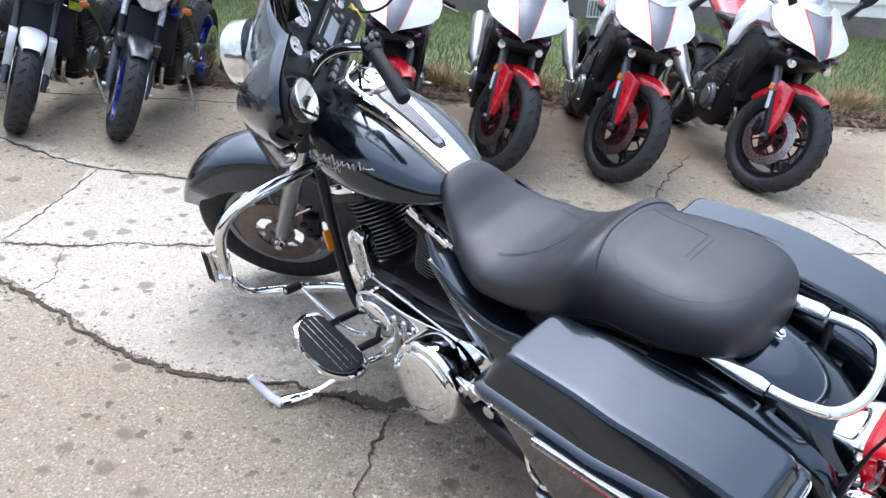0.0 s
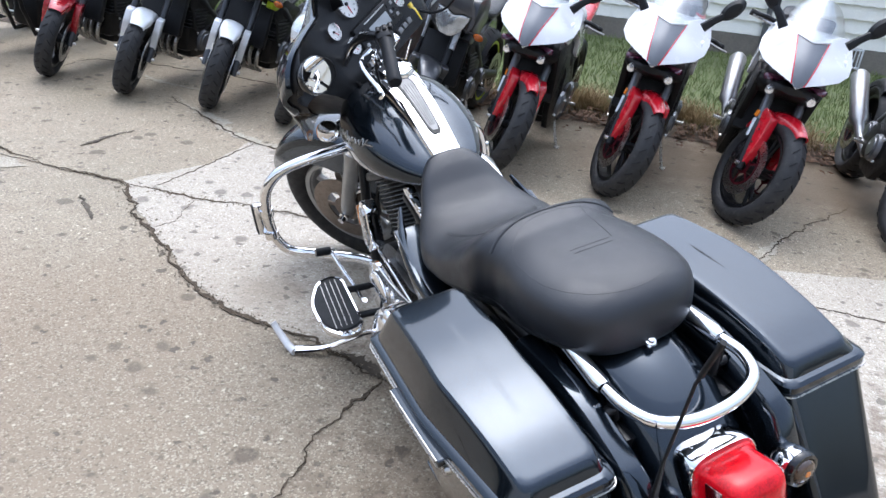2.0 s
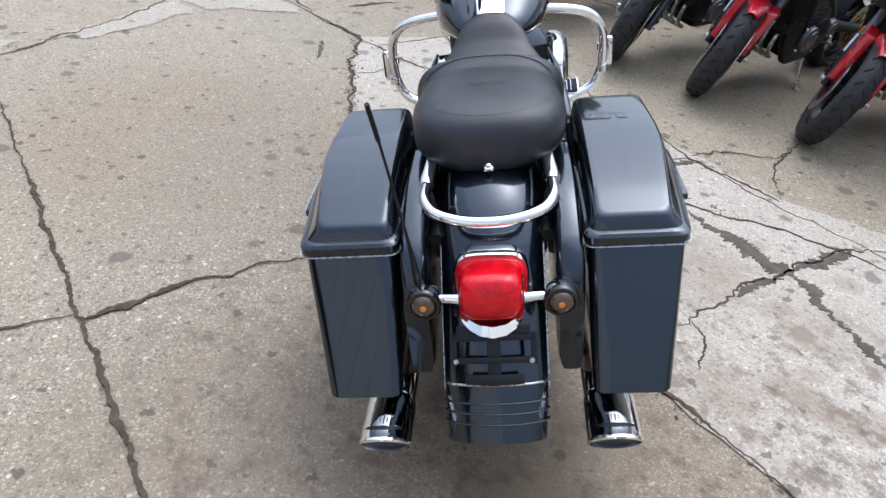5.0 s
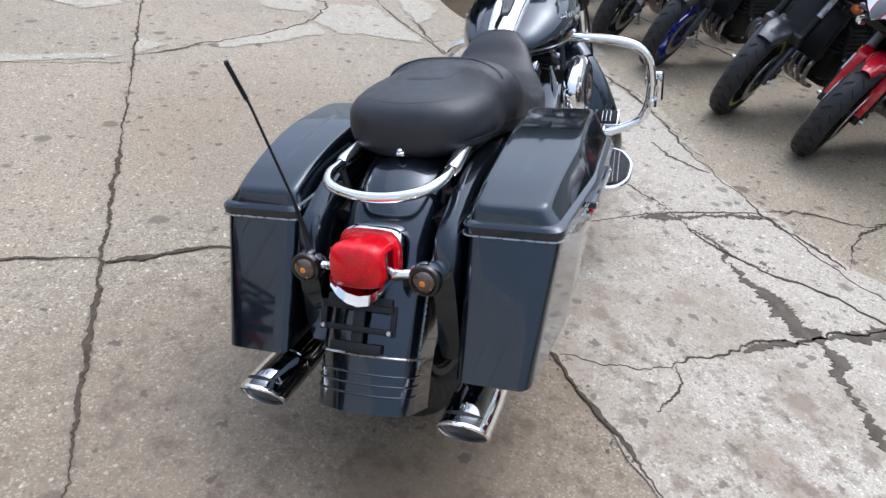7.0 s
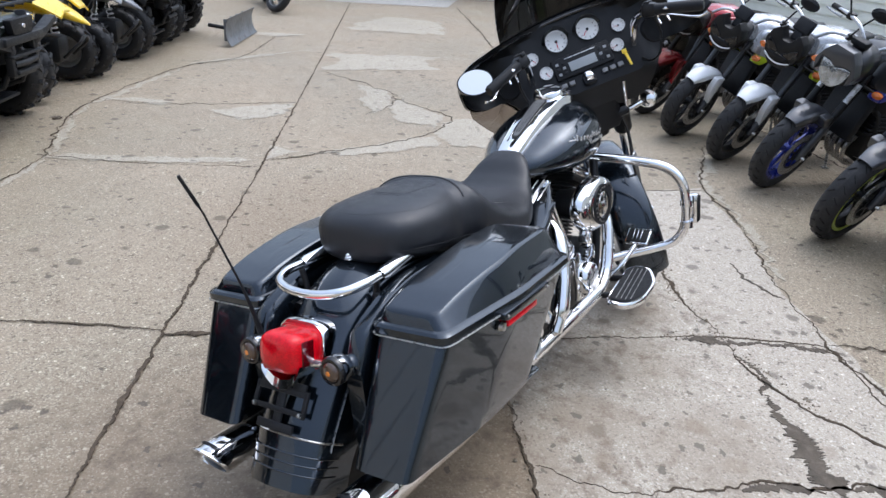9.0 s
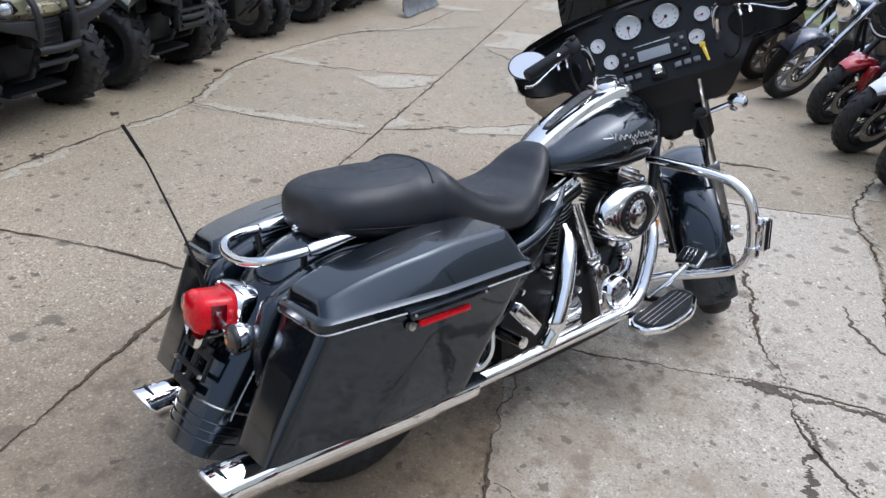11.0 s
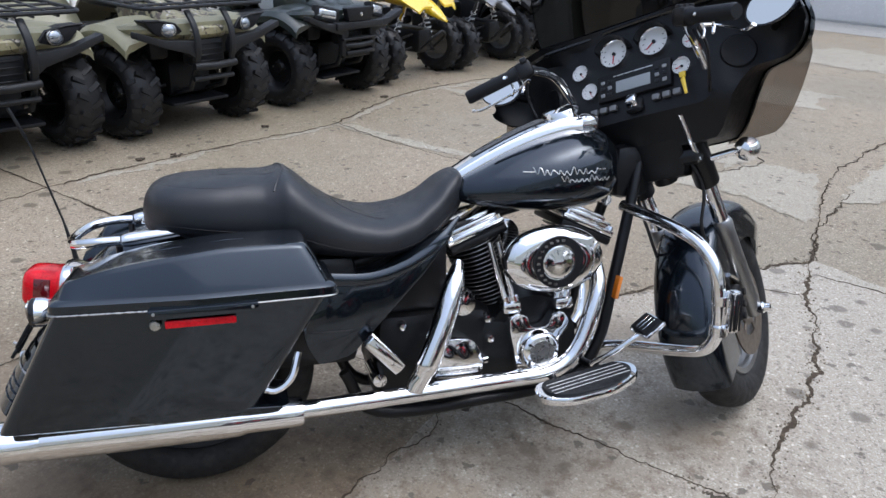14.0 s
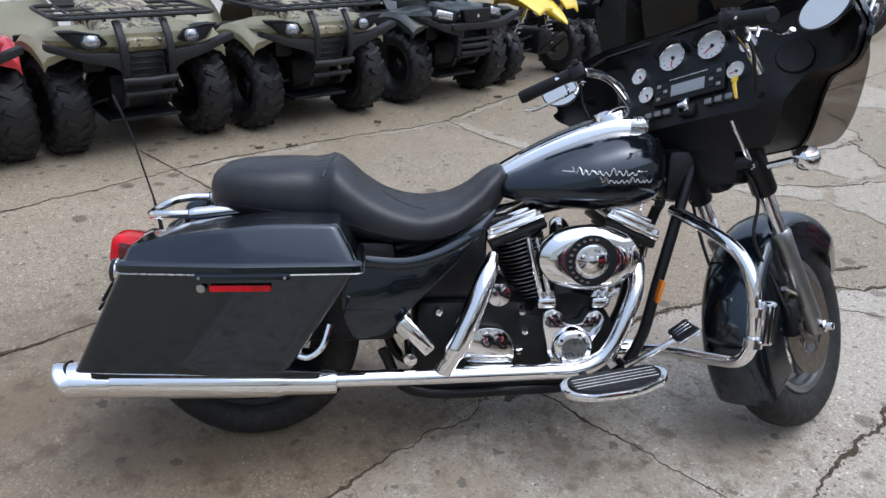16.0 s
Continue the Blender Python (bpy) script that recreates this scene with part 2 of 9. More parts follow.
FINS = mat("black_engine_enamel", (0.008, 0.008, 0.0085), 0.42, 0.15, vary=0.3, scale=30, spec=0.35)
EDGE = mat("bare_fin_edge", (0.24, 0.24, 0.235), 0.35, 1.0, vary=0.1)
RED = mat("red_paint", (0.56, 0.010, 0.022), 0.25, 0, 0.9, vary=0.08)
WHITE = mat("white_paint", (0.74, 0.74, 0.74), 0.25, 0, 0.8, vary=0.03)
LENS = mat("red_lens", (0.56, 0.003, 0.010), 0.10, 0, 0.25, vary=0.6, scale=18, bump=0.14, bscale=90, spec=0.25)
AMBER = mat("amber_lens", (0.75, 0.22, 0.02), 0.12, 0, 1.0, vary=0.1, scale=40)
SMOKE = mat("smoked_lens", (0.075, 0.042, 0.024), 0.1, 0.1, 1.0, vary=0.3, scale=30)
DIAL = mat("dial_white", (0.70, 0.70, 0.68), 0.4, vary=0.04)
CLEAR = glass("clear_sheet", (0.90, 0.91, 0.91), 0.16, 0.17)
SMOKED = glass("smoked_sheet", (0.10, 0.098, 0.098), 0.02)
MIRROR = mat("mirror_glass", (0.94, 0.91, 0.86), 0.01, 1.0, vary=0.0)
LAMP = mat("headlamp_reflector", (0.75, 0.76, 0.78), 0.12, 0.9, 1.0, vary=0.2, scale=60)
YELLOW = mat("yellow_paint", (0.80, 0.55, 0.02), 0.3, 0, 0.7, vary=0.08)

# ---- ground ----
def concrete(name, base, dark, light, pit, damp, stained=0.55):
    """Old broom-finished concrete: broad stains, exposed aggregate, pits and drip spots."""
    ma = bpy.data.materials.new(name)
    ma.use_nodes = True
    N, L = ma.node_tree.nodes, ma.node_tree.links
    b = N["Principled BSDF"]
    tc = N.new("ShaderNodeTexCoord")
    def tex(kind, scale, **kw):
        q = N.new(kind)
        q.inputs["Scale"].default_value = scale
        for k, v in kw.items():
            q.inputs[k].default_value = v
        L.new(tc.outputs["Object"], q.inputs["Vector"])
        return q
    def span(f, lo, hi, a=0.0, c=1.0):
        q = N.new("ShaderNodeMapRange")
        for i, val in enumerate((lo, hi, a, c)):
            q.inputs[i + 1].default_value = val
        L.new(f, q.inputs[0])
        return q.outputs[0]
    def mix(f, a, c, kind="MIX"):
        q = N.new("ShaderNodeMix")
        q.data_type, q.blend_type = "RGBA", kind
        L.new(f, q.inputs["Factor"])
        for i, val in ((6, a), (7, c)):
            if isinstance(val, tuple):
                q.inputs[i].default_value = (*val, 1)
            else:
                L.new(val, q.inputs[i])
        return q.outputs[2]
    broad = tex("ShaderNodeTexNoise", 0.55, Detail=5.0, Roughness=0.6)
    mid = tex("ShaderNodeTexNoise", 5.0, Detail=5.0, Roughness=0.65)
    fine = tex("ShaderNodeTexNoise", 95.0, Detail=3.0, Roughness=0.7)
    col = mix(span(broad.outputs["Fac"], 0.38, 0.62), damp, base)
    col = mix(span(mid.outputs["Fac"], 0.36, 0.68, 0.0, 0.55), col, dark)
    # broken edges for the grains
    crumb = tex("ShaderNodeTexNoise", 120.0, Detail=1.0)
    ragged = N.new("ShaderNodeVectorMath")
    ragged.operation = "MULTIPLY_ADD"
    L.new(crumb.outputs["Color"], ragged.inputs[0])
    ragged.inputs[1].default_value = (0.011, 0.011, 0.0)
    L.new(tc.outputs["Object"], ragged.inputs[2])
    def cells(scale, lo, hi, reach, strength, colour, under):
        """Scattered grains: one cell in several, each a small uneven fleck."""
        q = tex("ShaderNodeTexVoronoi", scale)
        L.new(ragged.outputs[0], q.inputs["Vector"])
        sp = N.new("ShaderNodeSeparateColor")
        L.new(q.outputs["Color"], sp.inputs[0])
        mul = N.new("ShaderNodeMath")
        mul.operation = "MULTIPLY"
        L.new(span(sp.outputs[0], lo, hi), mul.inputs[0])
        L.new(span(q.outputs["Distance"], reach, reach * 0.7, 0.0, strength), mul.inputs[1])
        return mix(mul.outputs[0], under, colour)
    col = mix(span(fine.outputs["Fac"], 0.3, 0.7, 0.0, 0.5), col, dark)
    col = cells(80.0, 0.66, 0.74, 0.50, 0.70, pit, col)
    col = cells(150.0, 0.5, 0.6, 0.5, 0.46, pit, col)
    col = cells(105.0, 0.70, 0.78, 0.48, 0.52, light, col)
    col = cells(165.0, 0.55, 0.65, 0.5, 0.48, light, col)
    col = cells(62.0, 0.95, 0.97, 0.40, 0.80, tuple(min(0.8, v * 1.15) for v in light), col)
    col = cells(34.0, 0.93, 0.96, 0.38, 0.75, pit, col)
    spots = tex("ShaderNodeTexVoronoi", 7.5, Randomness=1.0)
    warp = N.new("ShaderNodeVectorMath")
    warp.operation = "MULTIPLY_ADD"
    L.new(mid.outputs["Color"], warp.inputs[0])
    warp.inputs[1].default_value = (0.09, 0.09, 0.0)
    L.new(tc.outputs["Object"], warp.inputs[2])
    L.new(warp.outputs[0], spots.inputs["Vector"])
    pick = N.new("ShaderNodeSeparateColor")
    L.new(spots.outputs["Color"], pick.inputs[0])
    size = N.new("ShaderNodeMath")
    size.operation = "MULTIPLY"
    L.new(span(pick.outputs[0], stained, 1.0, 0.0, 0.31), size.inputs[0])
    size.inputs[1].default_value = 1.0
    less = N.new("ShaderNodeMath")
    less.operation = "SUBTRACT"
    L.new(size.outputs[0], less.inputs[0])
    L.new(spots.outputs["Distance"], less.inputs[1])
    drip = span(less.outputs[0], -0.03, 0.06, 0.0, 0.70)
    col = mix(drip, col, tuple(v * 0.35 for v in dark))
    # small brown stains, and broad darker zones near the touring bike and sport row
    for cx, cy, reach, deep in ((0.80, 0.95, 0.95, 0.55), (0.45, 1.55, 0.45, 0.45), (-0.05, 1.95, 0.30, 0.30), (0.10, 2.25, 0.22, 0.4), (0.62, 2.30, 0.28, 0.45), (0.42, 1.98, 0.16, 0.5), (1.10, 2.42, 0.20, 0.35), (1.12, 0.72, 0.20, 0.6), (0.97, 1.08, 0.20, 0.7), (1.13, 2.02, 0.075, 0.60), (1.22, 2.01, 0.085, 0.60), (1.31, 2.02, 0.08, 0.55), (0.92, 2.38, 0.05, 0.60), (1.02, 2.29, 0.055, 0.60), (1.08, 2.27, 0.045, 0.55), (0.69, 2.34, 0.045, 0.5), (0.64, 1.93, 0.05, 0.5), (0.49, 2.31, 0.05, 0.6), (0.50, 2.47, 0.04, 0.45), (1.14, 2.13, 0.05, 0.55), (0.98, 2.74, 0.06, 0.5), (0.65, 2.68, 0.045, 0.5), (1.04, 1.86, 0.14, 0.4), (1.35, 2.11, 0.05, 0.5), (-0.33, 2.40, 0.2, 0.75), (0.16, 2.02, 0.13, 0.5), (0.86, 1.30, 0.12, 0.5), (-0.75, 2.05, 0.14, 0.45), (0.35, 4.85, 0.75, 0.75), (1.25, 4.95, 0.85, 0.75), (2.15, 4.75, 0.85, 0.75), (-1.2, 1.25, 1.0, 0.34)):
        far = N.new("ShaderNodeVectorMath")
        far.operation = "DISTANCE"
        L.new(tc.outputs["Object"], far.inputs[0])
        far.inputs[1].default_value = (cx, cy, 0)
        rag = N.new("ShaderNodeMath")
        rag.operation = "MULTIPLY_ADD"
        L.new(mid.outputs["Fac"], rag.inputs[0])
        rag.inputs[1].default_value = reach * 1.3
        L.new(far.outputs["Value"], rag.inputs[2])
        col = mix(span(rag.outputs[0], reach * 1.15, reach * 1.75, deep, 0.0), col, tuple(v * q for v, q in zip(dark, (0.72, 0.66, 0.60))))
    # dark brown mottling: small ragged blotches in three round zones, widest under the bike
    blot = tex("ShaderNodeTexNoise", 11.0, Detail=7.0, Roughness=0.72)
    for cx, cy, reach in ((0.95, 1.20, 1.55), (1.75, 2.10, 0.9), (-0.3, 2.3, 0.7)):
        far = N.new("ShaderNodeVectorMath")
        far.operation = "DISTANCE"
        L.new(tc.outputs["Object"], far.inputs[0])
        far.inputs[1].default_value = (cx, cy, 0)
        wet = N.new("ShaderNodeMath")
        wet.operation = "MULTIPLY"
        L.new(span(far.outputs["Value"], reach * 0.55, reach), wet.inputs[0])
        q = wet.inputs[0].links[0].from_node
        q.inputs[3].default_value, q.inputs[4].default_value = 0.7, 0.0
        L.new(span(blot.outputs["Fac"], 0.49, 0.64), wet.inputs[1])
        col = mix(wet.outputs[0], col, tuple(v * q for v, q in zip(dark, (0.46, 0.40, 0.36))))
    chips = tex("ShaderNodeTexVoronoi", 17.0)
    shred = N.new("ShaderNodeVectorMath")
    shred.operation = "MULTIPLY_ADD"
    frag = tex("ShaderNodeTexNoise", 38.0, Detail=2.0)
    L.new(frag.outputs["Color"], shred.inputs[0])
    shred.inputs[1].default_value = (0.05, 0.05, 0.0)
    L.new(tc.outputs["Object"], shred.inputs[2])
    L.new(shred.outputs[0], chips.inputs["Vector"])
    pc = N.new("ShaderNodeSeparateColor")
    L.new(chips.outputs["Color"], pc.inputs[0])
    cm = N.new("ShaderNodeMath")
    cm.operation = "SUBTRACT"
    L.new(span(pc.outputs[1], stained, 1.0, 0.0, 0.31), cm.inputs[0])
    L.new(chips.outputs["Distance"], cm.inputs[1])
    chip = span(cm.outputs[0], -0.02, 0.035, 0.0, 0.85)
    col = mix(chip, col, tuple(v * 0.4 for v in dark))
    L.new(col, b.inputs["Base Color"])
    L.new(span(broad.outputs["Fac"], 0.35, 0.65, 0.48, 0.8), b.inputs["Roughness"])
    b.inputs["Specular IOR Level"].default_value = 0.4
    hsum = N.new("ShaderNodeMath")
    hsum.operation = "MULTIPLY_ADD"
    L.new(chip, hsum.inputs[0])
    hsum.inputs[1].default_value = -0.7
    L.new(fine.outputs["Fac"], hsum.inputs[2])
    bp = N.new("ShaderNodeBump")
    bp.inputs["Strength"].default_value, bp.inputs["Distance"].default_value = 0.55, 0.004
    L.new(hsum.outputs[0], bp.inputs["Height"])
    L.new(bp.outputs[0], b.inputs["Normal"])
    return ma


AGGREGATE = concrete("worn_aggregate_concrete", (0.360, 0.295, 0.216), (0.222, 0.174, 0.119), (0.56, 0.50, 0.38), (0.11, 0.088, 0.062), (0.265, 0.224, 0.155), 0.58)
WORN = concrete("half_worn_concrete", (0.415, 0.374, 0.302), (0.32, 0.278, 0.208), (0.58, 0.53, 0.43), (0.15, 0.125, 0.095), (0.33, 0.29, 0.22), 0.6)
PALE = concrete("pale_old_concrete", (0.442, 0.391, 0.321), (0.335, 0.288, 0.226), (0.64, 0.60, 0.52), (0.17, 0.145, 0.112), (0.415, 0.37, 0.298), 0.36)
CRACK = mat("dirt_in_crack", (0.070, 0.054, 0.039), 0.95, vary=0.5, scale=25, bump=0.6, bscale=150, dirt=(0.15, 0.118, 0.082), spec=0.1)
DAMP = mat("tar_patch", (0.085, 0.070, 0.053), 0.7, vary=0.4, scale=14, bump=0.4, dirt=(0.17, 0.14, 0.105), spec=0.2)
SOIL = mat("bare_soil", (0.075, 0.055, 0.038), 0.95, vary=0.4, scale=6, bump=0.8, bscale=60, dirt=(0.16, 0.12, 0.08))
TURF = mat("turf", (0.115, 0.135, 0.050), 0.9, vary=0.45, scale=2.5, bump=0.6, bscale=80, dirt=(0.17, 0.15, 0.07))

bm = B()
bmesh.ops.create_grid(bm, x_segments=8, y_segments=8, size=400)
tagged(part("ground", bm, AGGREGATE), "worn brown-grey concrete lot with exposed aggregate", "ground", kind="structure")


def patch(pts, z, material, label, rough=0.02, step=0.06, seed=1):
    """A sheet of other concrete with an uneven edge."""
    bm = B()
    rim = []
    for i, a in enumerate(pts):
        b = pts[(i + 1) % len(pts)]
        k = max(1, int(math.dist(a, b) / step))
        nx, ny = (b[1] - a[1]) / math.dist(a, b), (a[0] - b[0]) / math.dist(a, b)
        for j in range(k):
            x, y = a[0] + (b[0] - a[0]) * j / k, a[1] + (b[1] - a[1]) * j / k
            q = noise.noise((x * 6, y * 6, seed)) + noise.noise((x * 19, y * 19, seed + 9)) * 0.6 + noise.noise((x * 55, y * 55, seed + 5)) * 0.3
            q *= rough * min(1.0, min(j, k - j) / k * 4)
            rim.append(bm.verts.new((x + nx * q, y + ny * q, z)))
    f = bm.faces.new(rim)
    f.normal_update()
    bmesh.ops.triangulate(bm, faces=[f])
    return tagged(part("pavement", bm, material), label, "pavement", kind="structure")


patch([(-2.02, 2.64), (-1.74, 2.42), (-1.44, 2.21), (-1.09, 1.97), (-0.85, 1.86), (-0.43, 1.81), (-0.13, 1.72), (0.62, 1.69), (1.5, 1.65), (1.8, 1.64), (2.05, 2.45), (2.4, 3.25), (2.3, 3.5), (2.0, 3.62), (0.5, 3.14), (-0.4, 3.2), (-1.2, 3.44), (-1.9, 3.55), (-1.84, 3.1)],
      0.004, PALE, "pale old concrete slab with cracked edges")
for i, (pts, label, rough) in enumerate((
        ([(-2.40, -0.66), (-2.33, -0.2), (-2.34, 0.40), (-2.40, 0.66), (-2.45, 0.40), (-2.44, -0.1), (-2.50, -0.5)], "thin pale strip of worn concrete", 0.05),
        ([(-2.74, 0.73), (-2.60, 0.92), (-2.50, 0.80), (-2.42, 0.71), (-2.56, 0.72)], "small pale triangular concrete patch", 0.035),
        ([(-2.52, 1.20), (-2.70, 1.24), (-3.06, 1.92), (-2.86, 1.96), (-2.62, 1.60)], "pale worn concrete beside a crack", 0.07),
        ([(-3.16, 1.94), (-3.60, 2.18), (-3.62, 2.54), (-3.10, 2.58), (-2.55, 2.56), (-2.74, 2.26), (-2.82, 2.02)], "pale worn concrete between two cracks", 0.07),
        ([(-3.50, 1.70), (-4.12, 1.64), (-4.30, 1.76), (-3.82, 2.04), (-3.66, 2.10), (-3.30, 1.98)], "pale worn concrete beside cracks", 0.08),
        ([(-4.96, 1.40), (-4.66, 1.70), (-4.34, 1.72), (-4.02, 1.66), (-3.74, 1.52), (-4.20, 1.42), (-4.5, 1.50)], "pale worn concrete beside a crack", 0.06),
        ([(-5.60, 1.06), (-5.85, 2.40), (-6.30, 2.30), (-6.72, 2.55), (-6.74, 1.16), (-6.20, 1.30)], "pale worn band of concrete", 0.10),
        ([(-3.72, 0.18), (-3.42, 0.44), (-3.66, 0.78), (-4.04, 0.85), (-3.90, 0.50)], "pale worn concrete beside a joint", 0.06),
        ([(-4.06, -0.80), (-3.86, -0.24), (-3.96, -0.10), (-4.10, -0.44)], "pale worn corner of a slab", 0.05),
        ([(-5.62, -0.30), (-6.10, 0.20), (-6.90, 0.96), (-6.98, 1.02), (-6.30, 0.22), (-5.80, -0.26)], "pale worn slab edge", 0.05),
        ([(-3.08, 2.70), (-3.54, 2.76), (-4.40, 2.98), (-4.10, 3.02), (-3.52, 3.04), (-3.20, 2.90)], "pale worn concrete between two cracks", 0.06),
        ([(-8.9, 1.5), (-8.7, 2.9), (-10.2, 3.1), (-10.8, 2.2), (-9.6, 1.6)], "pale worn concrete far across the lot", 0.16),
        ([(-8.0, -0.1), (-7.9, 0.5), (-8.2, 0.9), (-8.25, 0.3)], "pale worn streak on the lot", 0.10))):
    patch(pts, 0.0034 + 0.00015 * i, WORN, label, rough, 0.018 if rough < 0.09 else 0.04, 2 + i)

def crack(pts, width, jag=0.02, seed=0, material=CRACK, name="crack", label="dirt-filled crack in the concrete", lift=0.0065):
    """A jagged strip of dirt along a crack."""
    raw = spline([(x, y, 0) for x, y in pts], 26)
    line = []
    for a, b in zip(raw, raw[1:]):
        k = max(1, int((b - a).length / (0.011 if abs(a.x) < 3.5 else 0.03)))
        line += [a.lerp(b, j / k) for j in range(k)]
    line.append(raw[-1])
    rnd = random.Random(seed)
    bm = B()
    rings = []
    for i, p in enumerate(line):
        d = (line[min(i + 1, len(line) - 1)] - line[max(i - 1, 0)]).normalized()
        s = Vector((-d.y, d.x, 0))
        q = noise.noise_vector((p.x * 9 + seed, p.y * 9, seed * 3.1))
        q2 = noise.noise_vector((p.x * 31 + seed, p.y * 31, seed * 1.7))
        q3 = noise.noise_vector((p.x * 75 + seed, p.y * 75, seed * 0.7))
        c = p + s * (q.x * jag + q2.x * jag * 0.45 + q3.x * 0.008 + rnd.uniform(-0.08, 0.08) * width)
        gap = noise.noise((p.x * 2.3 + seed, p.y * 2.3, seed * 0.9))
        w = (0.80 if material is CRACK else 0.66) * width * min(1.0, max(0.22, 0.75 + 1.5 * gap)) * (0.45 + 1.1 * abs(q.y) + 0.9 * max(0, q2.z) + 0.7 * max(0, q3.y) + 0.4 * rnd.random())
        w *= min(1.0, 0.2 + min(i, len(line) - 1 - i) / 20)
        rings.append([c + s * w / 2 + Vector((0, 0, lift)), c - s * w / 2 + Vector((0, 0, lift)), c - s * w / 2 + Vector((0, 0, lift - 0.002)), c + s * w / 2 + Vector((0, 0, lift - 0.002))])
    loft(bm, rings)
    return tagged(part(name, bm, material), label, "crack", "cracks in the lot", kind="structure")


crack([(-12.8, 1.66), (-5.76, 1.03), (-2.21, 0.69), (-0.23, 0.48), (0.65, 0.39), (3.5, 0.12)], 0.016, 0.012, 1, label="long dirt-filled joint between slabs")
crack([(-0.40, -1.5), (-0.36, -0.74), (-0.31, 0.02), (-0.23, 0.47)], 0.012, 0.01, 2, label="cross joint between slabs")
crack([(-3.4, 2.75), (-2.83, 2.67), (-2.41, 2.62), (-2.02, 2.62), (-1.7, 2.37), (-1.44, 2.21), (-1.09, 1.96), (-0.85, 1.86), (-0.43, 1.81), (-0.13, 1.71)], 0.020, 0.03, 3)
crack([(-0.13, 1.71), (0.14, 1.74), (0.42, 1.70), (0.62, 1.69), (1.03, 1.68), (1.45, 1.65), (2.4, 1.6)], 0.014, 0.02, 4)
crack([(-0.13, 1.70), (-0.17, 1.46), (-0.17, 1.29), (-0.16, 1.16), (-0.2, 0.9), (-0.21, 0.6), (-0.22, 0.48)], 0.020, 0.026, 5)
crack([(-2.02, 2.62), (-1.58, 2.64), (-1.19, 2.73), (-0.83, 2.73), (-0.46, 2.68), (-0.03, 2.70)], 0.022, 0.03, 6)
crack([(-3.67, 2.61), (-2.77, 2.61), (-2.02, 2.64)], 0.010, 0.02, 7)
crack([(-1.57, 2.62), (-1.49, 2.40), (-1.50, 2.28)], 0.012, 0.02, 8)
crack([(-1.86, 3.54), (-1.84, 3.1), (-1.84, 2.66)], 0.009, 0.02, 9)
crack([(-2.95, 4.12), (-2.36, 3.8), (-1.95, 3.58), (-1.36, 3.49), (-1.02, 3.40), (-0.54, 3.24), (-0.07, 3.15), (0.06, 3.11), (0.38, 3.11), (0.51, 3.12)], 0.013, 0.03, 10)
crack([(-0.11, 1.80), (-0.08, 2.13), (-0.07, 2.46), (-0.05, 2.72), (0.02, 3.02), (0.06, 3.1)], 0.010, 0.015, 11)
crack([(0.03, 3.06), (0.18, 3.11), (0.44, 3.07), (0.92, 3.07), (1.29, 3.02), (2.1, 3.1)], 0.009, 0.02, 12)
crack([(-0.03, 2.71), (0.12, 2.68), (0.31, 2.71), (0.48, 2.78), (0.66, 2.89), (1.1, 3.0)], 0.013, 0.015, 13)
crack([(0.64, 1.71), (0.78, 1.94), (0.77, 2.17), (0.79, 2.46), (0.81, 2.63), (0.85, 2.9), (0.92, 3.07)], 0.012, 0.03, 14)
crack([(0.79, 2.04), (0.87, 1.98), (0.93, 1.85)], 0.006, 0.02, 15)
crack([(0.23, 3.71), (0.29, 3.52), (0.38, 3.31), (0.51, 3.12)], 0.008, 0.02, 16)
crack([(0.92, 3.07), (1.13, 3.63), (1.21, 3.85), (1.57, 4.53)], 0.008, 0.03, 17)
crack([(1.96, 3.65), (2.14, 3.18), (2.2, 2.4)], 0.011, 0.03, 18)
crack([(-5.52, 1.15), (-4.58, 1.73), (-4.30, 1.76), (-3.64, 2.15), (-3.09, 1.86), (-2.84, 1.53), (-2.39, 0.72)], 0.012, 0.05, 19)
crack([(-4.3, 1.76), (-4.1, 1.7), (-3.67, 1.46)], 0.010, 0.04, 20)
crack([(1.8, -1.05), (0.53, -0.98), (-0.52, -0.98), (-1.17, -0.89), (-1.6, -0.82), (-2.35, -0.66), (-2.98, -0.75), (-3.83, -0.78), (-5.51, -0.34), (-6.3, 0.2), (-8.0, 0.5)], 0.013, 0.03, 21)
crack([(-2.45, -0.70), (-2.3, 0.0), (-2.25, 0.67)], 0.005, 0.03, 22)
crack([(-3.9, -0.5), (-3.96, 0.33), (-4.08, 0.86)], 0.009, 0.06, 23)
crack([(-12.8, 3.8), (-8.5, 3.5), (-5.8, 3.1), (-3.67, 2.61)], 0.016, 0.04, 24)
crack([(-4.2, 4.3), (-4.17, 4.75), (-3.37, 4.93), (-1.5, 5.0)], 0.012, 0.04, 25)
TARRED = (([(-0.05, 2.52), (-0.02, 2.66), (0.0, 2.82), (0.05, 3.0), (0.06, 3.1)], 0.085), ([(0.08, 2.68), (0.21, 2.71), (0.35, 2.65)], 0.085), ([(0.34, 2.64), (0.46, 2.64), (0.61, 2.60), (0.74, 2.60), (0.84, 2.60)], 0.125),
          ([(0.84, 2.60), (0.93, 2.56), (1.07, 2.49), (1.17, 2.42), (1.30, 2.37)], 0.115), ([(0.82, 2.62), (0.85, 2.84), (0.86, 3.0)], 0.07), ([(0.79, 2.30), (0.79, 2.42), (0.81, 2.56)], 0.05), ([(-0.32, 1.79), (-0.18, 1.76), (0.02, 1.78)], 0.08),
          ([(-0.75, 3.11), (-0.49, 3.12), (-0.36, 3.18)], 0.022))
